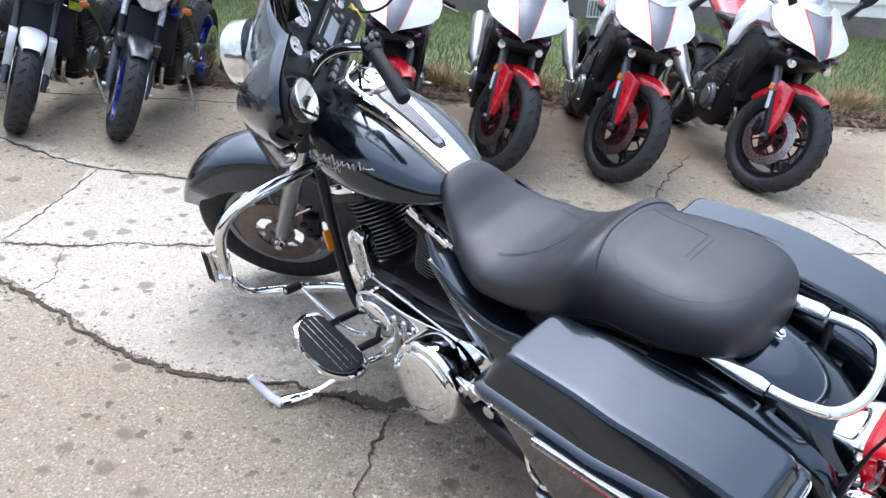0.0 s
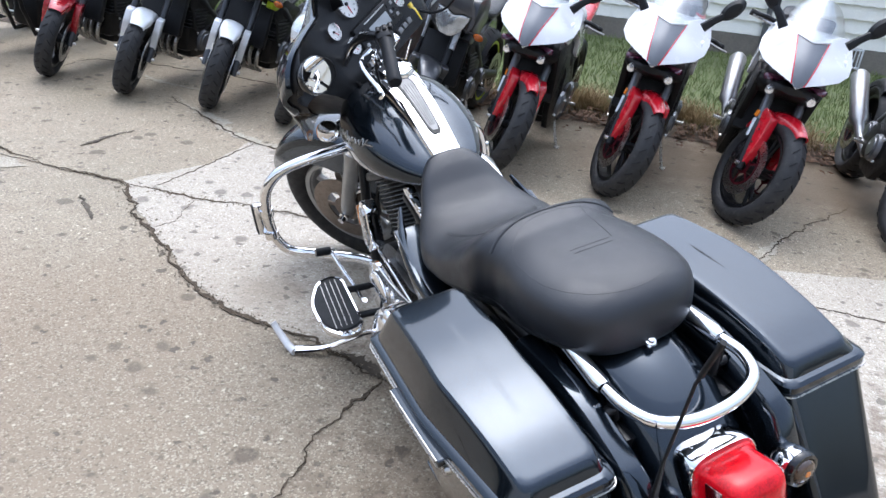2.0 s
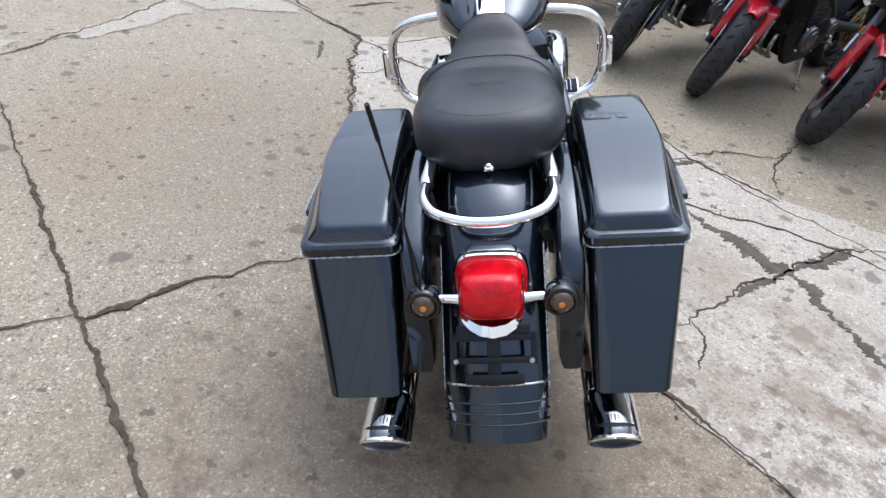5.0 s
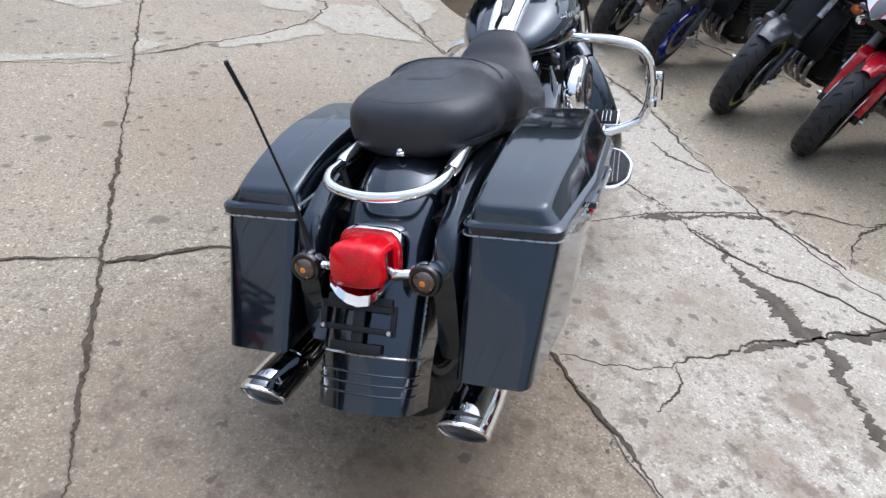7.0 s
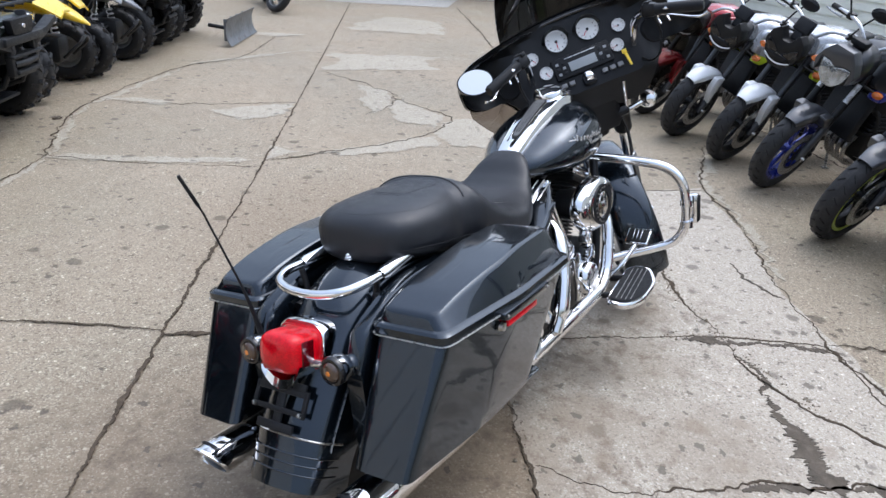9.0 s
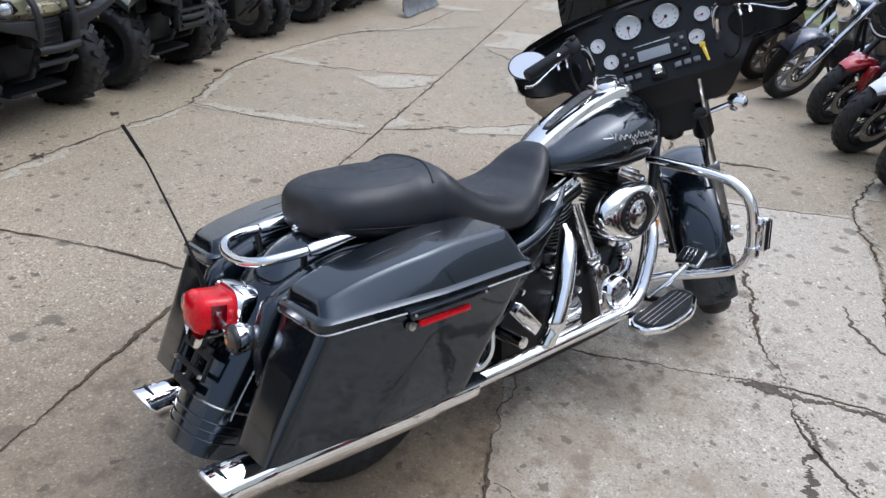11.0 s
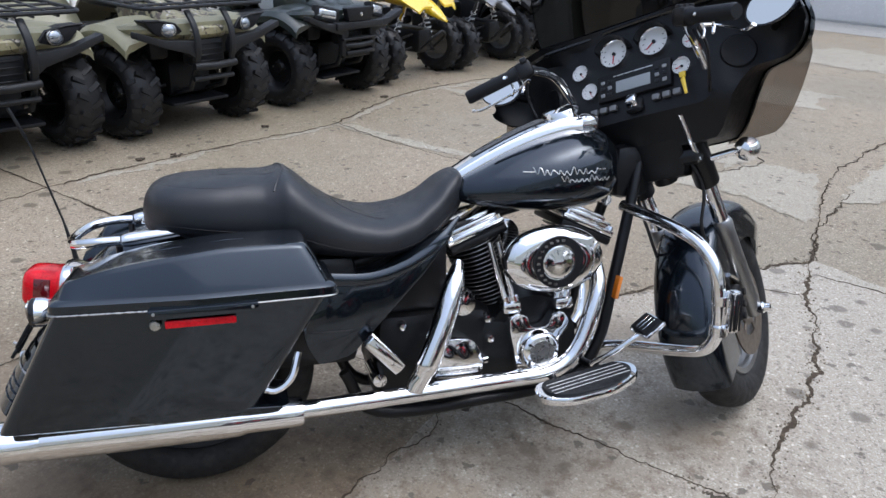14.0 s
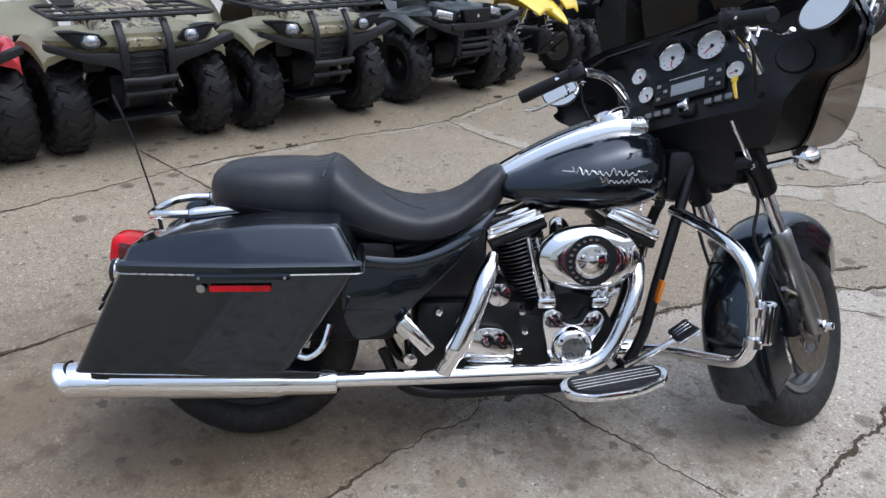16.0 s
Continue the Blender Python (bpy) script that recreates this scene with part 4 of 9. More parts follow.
def squircle(bm, prof, m, sx, sy, p=4.0, n=44):
    """A soft-cornered block: rows of (size, height) along the z axis of m."""
    rings = []
    for f, h in prof:
        rings.append([])
        for k in range(n):
            c, q = math.cos(2 * math.pi * k / n), math.sin(2 * math.pi * k / n)
            rings[-1].append(m @ Vector((max(f, 1e-3) * sx * math.copysign(abs(c) ** (2 / p), c), max(f, 1e-3) * sy * math.copysign(abs(q) ** (2 / p), q), h)))
    return loft(bm, rings)


tl = aim((-0.206, 0, 0.566), (-0.985, 0, 0.17))
LAMP_W, LAMP_H = 0.065, 0.051
tail = part("tail_lamp", squircle(B(), [(0.001, -0.02), (1.0, -0.02), (1.0, 0.012), (0.965, 0.018), (0.950, 0.024), (0.940, 0.056), (0.92, 0.070), (0.85, 0.082), (0.74, 0.089), (0.40, 0.0955), (0.001, 0.097)], tl, LAMP_H, LAMP_W, 3.9), LENS, bike, "large red tail lamp lens")
DEEPRED = mat("deep_red_lens", (0.10, 0.0012, 0.004), 0.08, 0.1, 1.0, vary=0.5, scale=30, bump=0.5, bscale=60)
# dark windows in the lens, one on each side
for y in (-1, 1):
    bm = B()
    box(bm, (0.002, y * LAMP_W * 0.945, 0.046), (0.058, 0.004, 0.036), 0.0018, tl)
    part("side_window", bm, DEEPRED, tail, "dark red side window")
part("lens_rim", squircle(B(), [(0.99, -0.004), (1.045, -0.002), (1.05, 0.010), (1.0, 0.014), (0.96, 0.013)], tl, LAMP_H, LAMP_W, 3.9), LENS, tail)
bm = B()
squircle(bm, [(0.001, -0.050), (1.06, -0.050), (1.14, -0.020), (1.15, 0.000), (1.10, 0.007), (1.02, 0.004), (0.001, 0.0)], tl, LAMP_H + 0.004, LAMP_W, 3.6)
part("housing", bm, CHROME, tail, "chrome lamp housing")
# fluted chrome skirt under the lens
bm = B()
rings = []
for i in range(25):
    a = radians(200 + 140 * i / 24)
    yy, xx = LAMP_W * 1.02 * math.cos(a), LAMP_H * (1.04 + 0.10 * math.sin(radians(180 * i / 24))) * math.sin(a)
    flute = 0.0008 * math.cos(i * math.pi / 2)
    rings.append([tl @ Vector((xx - flute, yy, 0.004)), tl @ Vector((xx - 0.005 - flute, yy, 0.074)), tl @ Vector((xx - 0.026 - flute, yy * 0.93, 0.080)), tl @ Vector((xx - 0.028 - flute, yy * 0.92, 0.074)), tl @ Vector((xx - 0.010, yy * 0.95, 0.004))])
loft(bm, rings)
part("lamp_skirt", bm, CHROME, tail, "fluted chrome skirt under the lens", smooth=60)
bm = B()
tube(bm, [(-0.228, 0.124, 0.546), (-0.232, 0.085, 0.545), (-0.236, 0.045, 0.543), (-0.236, -0.045, 0.543), (-0.232, -0.085, 0.545), (-0.228, -0.124, 0.546)], [0.009, 0.010, 0.013, 0.013, 0.010, 0.009], 12)
sbar = part("signal_bar", bm, CHROME, bike, "chrome signal bar under the tail lamp")
for s in (-1, 1):
    a = aim((-0.230, 0.134 * s, 0.546), (-1, 0, 0.05))
    part("turn_signal", lathe(B(), [(0.001, -0.035), (0.016, -0.030), (0.029, -0.014), (0.034, 0.004), (0.035, 0.022), (0.031, 0.026), (0.001, 0.024)], a, 28), CHROME, sbar, "chrome bullet turn signal")
    part("signal_lens", lathe(B(), [(0.0250, 0.022), (0.0245, 0.030), (0.021, 0.035), (0.014, 0.038), (0.001, 0.039)], a, 28), SMOKE, sbar, "smoked amber lens")
    part("lens_ring", lathe(B(), [(0.0350, 0.018), (0.0350, 0.025), (0.0320, 0.030), (0.0262, 0.031), (0.0245, 0.029), (0.0245, 0.020), (0.0350, 0.018)], a, 28), GLOSS, sbar, "dark lens surround")
    part("bulb", lathe(B(), [(0.001, 0.0405), (0.005, 0.040), (0.007, 0.038), (0.001, 0.035)], a, 16), AMBER, sbar, "amber bulb")
bm = B()
t = aim((-0.306, 0, 0.455), (-0.83, 0, 0.50))
box(bm, (0.0, 0.0, 0.0), (0.115, 0.026, 0.008), 0.003, t)
bracket = part("plate_bracket", bm, MATTE, bike, "empty black number-plate bracket")
for x, y, lx, ly in ((0.040, 0, 0.016, 0.165), (-0.006, 0, 0.012, 0.165), (-0.044, 0, 0.020, 0.115), (0.017, 0.078, 0.062, 0.012), (0.017, -0.078, 0.062, 0.012), (0.052, 0.052, 0.020, 0.040), (0.052, -0.052, 0.020, 0.040)):
    bm = B()
    box(bm, (x, y, 0.003), (lx, ly, 0.008), 0.002, t)
    part("bracket_bar", bm, MATTE, bracket)
for y in (-0.074, 0.074):
    part("bolt", lathe(B(), [(0.001, 0.016), (0.005, 0.015), (0.006, 0.008), (0.001, 0.008)], t @ Matrix.Translation((-0.006, y, 0)), 8), STEEL, bracket)
bm = B()
tube(bm, [(-0.200, 0.148, 0.545), (-0.212, 0.150, 0.620), (-0.228, 0.154, 0.70), (-0.285, 0.166, 0.90), (-0.292, 0.1668, 0.917), (-0.293, 0.1669, 0.919), (-0.325, 0.170, 0.995)], [0.010, 0.006, 0.003, 0.0026, 0.0026, 0.0044, 0.0044], 8)
part("aerial", bm, MATTE, bike, "thin black whip aerial")
for s in (-1, 1):
    bm = B()
    hull(bm, [(-0.215, 0.024, 0.55, 0.335), (-0.18, 0.029, 0.62, 0.325), (0.05, 0.03, 0.69, 0.34), (0.16, 0.03, 0.69, 0.36)], 12, 24, 5.0)
    part("fender_support", bm, PAINT, bike, "", Matrix.Translation((0, 0.158 * s, 0)))

# exhausts
for s in (-1, 1):
    y = 0.232 * s
    bm = B()
    tube(bm, [(0.335, y, 0.262), (0.31, y, 0.262), (0.20, y, 0.264), (0.18, y, 0.266), (0.02, y, 0.270), (-0.25, y, 0.275)], [0.036, 0.038, 0.040, 0.047, 0.050, 0.050], 24)
    muf = part("muffler", bm, CHROME, bike, "long chrome muffler")
    bm = B()
    rings = []
    for x, r, cut in ((-0.245, 0.051, 0), (-0.26, 0.054, 0.1), (-0.335, 0.0545, 0.8), (-0.356, 0.0545, 1), (-0.359, 0.0555, 1), (-0.364, 0.0560, 1), (-0.368, 0.0550, 1), (-0.370, 0.0500, 1), (-0.364, 0.0470, 1), (-0.32, 0.045, 0.7)):
        rings.append([(x - cut * 0.026 * math.sin(2 * math.pi * k / 32), y + r * math.cos(2 * math.pi * k / 32), 0.277 + 0.86 * r * math.sin(2 * math.pi * k / 32)) for k in range(32)])
    loft(bm, rings)
    tip = part("muffler_tip", bm, CHROME, muf, "slash-cut chrome tip with a rolled lip")
    part("bore", lathe(B(), [(0.001, 0.0), (0.044, 0.0), (0.044, -0.02), (0.001, -0.02)], aim((-0.3555, y, 0.277), (-1, 0, -0.555)) @ Matrix.Diagonal((1.08, 1.09, 1, 1)), 24), FRAME, tip)
    bm = B()
    for q in range(-2, 3):
        tube(bm, [(-0.352 + 0.004 * abs(q), y + 0.0075 * q, 0.3235 - 0.0035 * q * q * 0.25), (-0.330 - 0.005 * abs(q), y + 0.0070 * q, 0.3238 - 0.0035 * q * q * 0.25)], 0.0017, 5)
    part("etched_mark", bm, STEEL, tip, "small etched emblem")
bm = B()
tube(bm, spline([(0.335, -0.228, 0.262), (0.60, -0.222, 0.264), (0.90, -0.215, 0.268), (1.01, -0.212, 0.272), (1.075, -0.208, 0.300), (1.115, -0.205, 0.350), (1.148, -0.197, 0.43), (1.172, -0.180, 0.50), (1.180, -0.14, 0.555)], 6), 0.0235, 16)
part("front_exhaust_pipe", bm, CHROME, bike, "chrome exhaust heat shield")
bm = B()
tube(bm, spline([(0.625, -0.228, 0.282), (0.655, -0.235, 0.34), (0.70, -0.225, 0.44), (0.74, -0.20, 0.54), (0.765, -0.165, 0.60)], 6), [0.025] * 6 + [0.031] * 11 + [0.030, 0.029, 0.027, 0.025, 0.022, 0.020, 0.017, 0.013], 14)
part("rear_exhaust_pipe", bm, CHROME, bike, "slanted chrome exhaust shield")
bm = B()
tube(bm, spline([(0.335, 0.228, 0.262), (0.55, 0.20, 0.25), (0.75, 0.12, 0.20), (0.85, 0.0, 0.19)], 6), 0.028, 12)
part("crossover_pipe", bm, FRAME, bike)

# engine
bm = B()
box(bm, (0.98, 0, 0.30), (0.30, 0.26, 0.26), 0.05)
lathe(bm, [(0.001, -0.13), (0.14, -0.12), (0.15, 0), (0.14, 0.12), (0.001, 0.13)], aim((1.0, 0, 0.33), YAX), 32)
engine = part("engine", bm, FINS, bike, "black V-twin engine with chrome covers")
part("gearbox", box(B(), (0.72, 0, 0.32), (0.34, 0.24, 0.26), 0.04), FINS, engine)
part("oil_pan", box(B(), (0.86, 0, 0.19), (0.60, 0.22, 0.06), 0.02), FINS, engine)
for k, (base, top) in enumerate((((0.928, 0, 0.43), (0.842, 0, 0.650)), ((1.082, 0, 0.43), (1.178, 0, 0.650)))):
    m = aim(base, Vector(top) - Vector(base), (0, 1, 0))
    H = (Vector(top) - Vector(base)).length
    bm = B()
    lathe(bm, [(0.001, 0), (0.058, 0), (0.058, H * 0.98), (0.001, H * 0.98)], m, 28)
    cyl = part("cylinder", bm, FINS, engine, "black finned cylinder")
    for i in range(15):
        z = 0.018 + i * (H - 0.05) / 14
        bm = B()
        rf = 0.066 + 0.0175 * (i / 14) ** 0.8
        fm = m @ Matrix.Translation((0, 0, z)) @ Matrix.Diagonal((1.08, 1.0, 1, 1))
        lathe(bm, [(0.05, -0.0025), (rf - 0.001, -0.0025), (rf, 0.0), (rf - 0.001, 0.0025), (0.05, 0.0025)], fm, 28)
        fin = part("fin", bm, FINS, cyl)
        part("fin_edge", lathe(B(), [(rf, -0.0012), (rf + 0.0006, 0.0), (rf, 0.0012), (rf - 0.001, 0.0), (rf, -0.0012)], fm, 28), EDGE, fin)
    bm = B()
    box(bm, (0, 0, H - 0.014), (0.196, 0.174, 0.024), 0.008, m)
    part("cylinder_head", bm, FINS, engine, "black cylinder head")
    bm = B()
    box(bm, (0, 0, H + 0.010), (0.190, 0.176, 0.018), 0.006, m)
    for y in (-0.062, 0.0, 0.062):
        box(bm, (0.078, y, H + 0.022), (0.030, 0.030, 0.014), 0.005, m)
    box(bm, (-0.015, 0, H + 0.028), (0.140, 0.150, 0.022), 0.007, m)
    box(bm, (-0.020, 0, H + 0.043), (0.104, 0.112, 0.012), 0.005, m)
    rk = part("rocker_cover", bm, CHROME, engine, "chrome rocker cover")
    part("gasket", box(B(), (0, 0, H - 0.001), (0.186, 0.170, 0.004), 0.0, m), FRAME, rk)
    for q in ((-0.085, -0.075), (0.085, -0.075), (-0.085, 0.075), (0.085, 0.075)):
        lathe(bmq := B(), [(0.001, 0.008), (0.007, 0.008), (0.008, -0.004), (0.001, -0.004)], m @ Matrix.Translation((*q, H + 0.022)), 8)
        part("bolt", bmq, CHROME, rk)
for x0, x1 in ((0.914, 0.872), (0.938, 0.899), (1.072, 1.116), (1.096, 1.143)):
    bm = B()
    tube(bm, [(x0, -0.135, 0.455), (x0 + (x1 - x0) * 0.2, -0.132, 0.49), (x1, -0.105, 0.630)], [0.0105, 0.0088, 0.0080], 10)
    lathe(bm, [(0.001, -0.012), (0.014, -0.012), (0.014, 0.010), (0.001, 0.010)], aim((x0, -0.135, 0.470), (x1 - x0, 0.02, 0.22)), 14)
    part("pushrod_tube", bm, CHROME, engine, "chrome pushrod tube")
for x in (0.926, 1.084):
    bm = B()
    box(bm, (x, -0.138, 0.450), (0.056, 0.040, 0.034), 0.010)
    part("tappet_block", bm, CHROME, engine)
# air cleaner
ac = aim((1.021, -0.175, 0.597), (0, -1, 0), (1, 0, 0))
bm = B()
lathe(bm, [(0.001, 0.0), (0.93, 0.0), (1.0, 0.012), (1.0, 0.030), (0.96, 0.044), (0.80, 0.056), (0.55, 0.062), (0.50, 0.060), (0.001, 0.060)], ac @ Matrix.Diagonal((0.145, 0.092, 1, 1)), 56)
air = part("air_cleaner", bm, CHROME, engine, "oval chrome air cleaner cover")
part("ring", lathe(B(), [(0.071, 0.056), (0.071, 0.065), (0.049, 0.066), (0.049, 0.056), (0.071, 0.056)], ac, 40), MATTE, air, "black ring with raised marks")
part("medallion", lathe(B(), [(0.001, 0.072), (0.012, 0.071), (0.022, 0.066), (0.034, 0.067), (0.045, 0.063), (0.048, 0.058), (0.001, 0.058)], ac, 36), CHROME, air, "round polished medallion")
for k in range(22):
    if 5 <= k % 22 <= 16:
        a = radians(-90 + k * 360 / 22 + 90)
        bm = B()
        box(bm, (0.0600 * math.cos(a), 0.0600 * math.sin(a), 0.0663), (0.009, 0.006, 0.0016), 0, ac @ Matrix.Identity(4))
        part("mark", bm, STEEL, air)
part("mount", lathe(B(), [(0.001, 0), (0.05, 0), (0.06, 0.09), (0.001, 0.09)], aim((1.0, -0.085, 0.597), (0, -1, 0)), 20), FINS, engine)
# timing cover
cc = aim((1.0, -0.135, 0.327), (0, -1, 0), (1, 0, 0))
bm = B()
slab(bm, rounded([(0.940, 0.250), (0.928, 0.33), (0.915, 0.385), (0.912, 0.425), (0.945, 0.437), (0.968, 0.425), (0.975, 0.396), (1.0, 0.390), (1.028, 0.396), (1.040, 0.425), (1.075, 0.432), (1.094, 0.405), (1.082, 0.372), (1.062, 0.345), (1.060, 0.285), (1.035, 0.250)], 0.010, 4), -0.13, -0.172, 0.009)
cam_cover = part("cam_cover", bm, CHROME, engine, "chrome timing-gear cover")
lathe(b2 := B(), [(0.001, 0.066), (0.046, 0.066), (0.055, 0.060), (0.060, 0.045), (0.062, 0.02), (0.001, 0.02)], cc, 36)
part("timer_cover", b2, CHROME, cam_cover, "round polished timer cover")
part("timer_plate", lathe(B(), [(0.001, 0.0685), (0.036, 0.0685), (0.037, 0.064), (0.001, 0.064)], cc, 32), STEEL, cam_cover)
for k in range(5):
    a = 2 * math.pi * k / 5
    part("bolt", lathe(B(), [(0.001, 0.070), (0.004, 0.070), (0.0045, 0.062), (0.001, 0.062)], cc @ Matrix.Translation((0.046 * math.cos(a), 0.046 * math.sin(a), 0)), 8), FRAME, cam_cover)
bm = B()
slab(bm, rounded([(0.69, 0.265), (0.69, 0.36), (0.73, 0.39), (0.80, 0.385), (0.83, 0.34), (0.83, 0.275), (0.80, 0.255)], 0.022, 4), -0.12, -0.185, 0.016)
tc_ = part("transmission_cover", bm, CHROME, engine, "chrome transmission side cover")
bm = B()
box(bm, (0.76, -0.188, 0.30), (0.11, 0.008, 0.012), 0.003)
part("embossed_bar", bm, STEEL, tc_)
for x, z in ((0.74, 0.44), (0.86, 0.42), (0.87, 0.36), (0.62, 0.42), (0.855, 0.30)):
    part("engine_bolt", lathe(B(), [(0.001, 0.012), (0.010, 0.011), (0.013, 0.0), (0.013, -0.03), (0.001, -0.03)], aim((x, -0.13, z), (0, -1, 0)), 14), CHROME, engine)
bm = B()
lathe(bm, [(0.001, 0.04), (0.034, 0.036), (0.04, 0.02), (0.04, -0.06), (0.001, -0.06)], aim((0.79, -0.10, 0.47), (0, -1, 0)), 24)
part("starter_cover", bm, CHROME, engine)
bm = B()
lathe(bm, [(0.001, 0.10), (0.03, 0.098), (0.037, 0.088), (0.037, 0.0), (0.001, 0.0)], aim((1.19, 0.0, 0.24), (1, 0, 0)), 24)
part("oil_filter", bm, CHROME, engine, "chrome oil filter")
# primary cover on the clutch side
bm = B()
slab(bm, rounded([(0.50, 0.25), (0.50, 0.41), (0.60, 0.46), (0.72, 0.445), (0.86, 0.425), (1.02, 0.435), (1.09, 0.40), (1.10, 0.29), (1.05, 0.235), (0.80, 0.225), (0.60, 0.21)], 0.05, 5), 0.12, 0.185, 0.022, I4, 3)
prim = part("primary_cover", bm, CHROME, engine, "chrome primary drive cover")
dm = aim((0.715, 0.236, 0.328), (0, 1, 0.12)) @ Matrix.Diagonal((1.17, 1.17, 1, 1))
derby = part("derby_cover", lathe(B(), [(0.001, 0.056), (0.045, 0.055), (0.070, 0.052), (0.079, 0.048), (0.082, 0.043), (0.090, 0.043), (0.097, 0.038), (0.101, 0.028), (0.104, 0.0), (0.106, -0.03), (0.001, -0.03)], dm, 48), CHROME, prim, "round chrome clutch cover")
for k in range(5):
    an = 2 * math.pi * k / 5 + 0.3
    part("bolt", lathe(B(), [(0.001, 0.049), (0.005, 0.048), (0.006, 0.040), (0.001, 0.040)], dm @ Matrix.Translation((0.0885 * math.cos(an), 0.0885 * math.sin(an), 0)), 10), STEEL, derby)
part("inspection_cover", lathe(B(), [(0.001, 0.012), (0.05, 0.010), (0.06, 0.002), (0.06, -0.01), (0.001, -0.01)], aim((1.01, 0.186, 0.335), (0, 1, 0)) @ Matrix.Diagonal((1, 1.2, 1, 1)), 32), CHROME, prim)
for x in (0.80, 0.84, 0.88, 0.92):
    bm = B()
    box(bm, (x, 0.187, 0.33), (0.012, 0.010, 0.13), 0.004)
    part("rib", bm, CHROME, prim)
bm = B()
box(bm, (0.80, 0.04, 0.45), (0.40, 0.17, 0.05), 0.02)
part("engine_top", bm, FINS, engine)
bm = B()
slab(bm, rounded([(0.985, 0.50), (1.0, 0.62), (1.04, 0.64), (1.07, 0.60), (1.06, 0.50), (1.03, 0.46)], 0.02, 4), 0.15, 0.19, 0.01)
horn = part("horn_cover", bm, CHROME, engine, "chrome horn cover")
bm = B()
slab(bm, rounded([(1.003, 0.515), (1.013, 0.605), (1.04, 0.618), (1.055, 0.59), (1.047, 0.51), (1.028, 0.48)], 0.015, 4), 0.188, 0.196, 0.002)
part("horn_grille", bm, STEEL, horn)
bm = B()
bar(bm, (1.03, 0.16, 0.47), (0.66, 0.19, 0.455), 0.005)
part("shift_rod", bm, CHROME, bike, "chrome gear shift rod")

# frame, side covers
bm = B()
for s in (-1, 1):
    tube(bm, spline([(1.375, 0.03 * s, 0.86), (1.328, 0.07 * s, 0.72), (1.270, 0.10 * s, 0.50), (1.222, 0.11 * s, 0.30), (1.12, 0.11 * s, 0.19), (0.85, 0.11 * s, 0.165), (0.55, 0.11 * s, 0.17), (0.46, 0.11 * s, 0.30)], 5), 0.017, 10)
    tube(bm, [(1.36, 0.02 * s, 0.80), (0.90, 0.05 * s, 0.70), (0.50, 0.10 * s, 0.60), (0.20, 0.12 * s, 0.64), (-0.10, 0.115 * s, 0.60)], 0.016, 10)
box(bm, (1.345, 0, 0.80), (0.12, 0.11, 0.16), 0.03)
box(bm, (0.36, 0, 0.48), (0.28, 0.28, 0.30), 0.03)
box(bm, (0.62, 0, 0.56), (0.28, 0.20, 0.24), 0.03)
part("frame", bm, FRAME, bike, "satin black tubular frame")
for s in (-1, 1):
    bm = B()
    slab(bm, rounded([(0.335, 0.62), (0.352, 0.43), (0.385, 0.365), (0.47, 0.385), (0.54, 0.46), (0.66, 0.585), (0.735, 0.685), (0.70, 0.672), (0.56, 0.598), (0.44, 0.588)], 0.02, 4), 0.135 * s, 0.205 * s, 0.016)
    sc = part("side_cover", bm, PAINT, bike, "charcoal side cover")
    bm = B()
    tube(bm, spline([(0.40, 0.20 * s, 0.590), (0.52, 0.208 * s, 0.585), (0.62, 0.205 * s, 0.612), (0.70, 0.192 * s, 0.658), (0.765, 0.165 * s, 0.72)], 6), [0.013] * 20 + [0.011, 0.009, 0.008, 0.006, 0.004], 10, flat=1.3)
    part("seat_strip", bm, PAINT, sc)
    bm = B()
    tube(bm, [(0.36, 0.206 * s, 0.455), (0.47, 0.206 * s, 0.452)], 0.002, 6)
    part("cover_seam", bm, FRAME, sc)
    # passenger peg
    bm = B()
    box(bm, (0, 0, 0), (0.032, 0.028, 0.125), 0.008, aim((0.548, 0.225 * s, 0.385), (0.66, 0.0, -0.72)) , 2)
    for k in range(4):
        box(bm, (0, 0.012 * (k - 1.5) * 0.6, 0), (0.036, 0.003, 0.118), 0.001, aim((0.548, 0.225 * s, 0.385), (0.66, 0.0, -0.72)), 1)
    peg = part("passenger_peg", bm, CHROME, bike, "folded chrome passenger peg")
    part("peg_pivot", lathe(B(), [(0.001, 0.03), (0.018, 0.028), (0.02, 0), (0.02, -0.08), (0.001, -0.08)], aim((0.535, 0.20 * s, 0.315), (0, s, 0)), 18), CHROME, peg)
for s in (-1, 1):
    bm = B()
    box(bm, (0, 0, 0), (0.012, 0.034, 0.068), 0.003, aim((1.266, 0.122 * s, 0.474), (0.22, -0.03 * s, 1)))
    part("side_reflector", bm, AMBER, bike, "amber frame reflector")

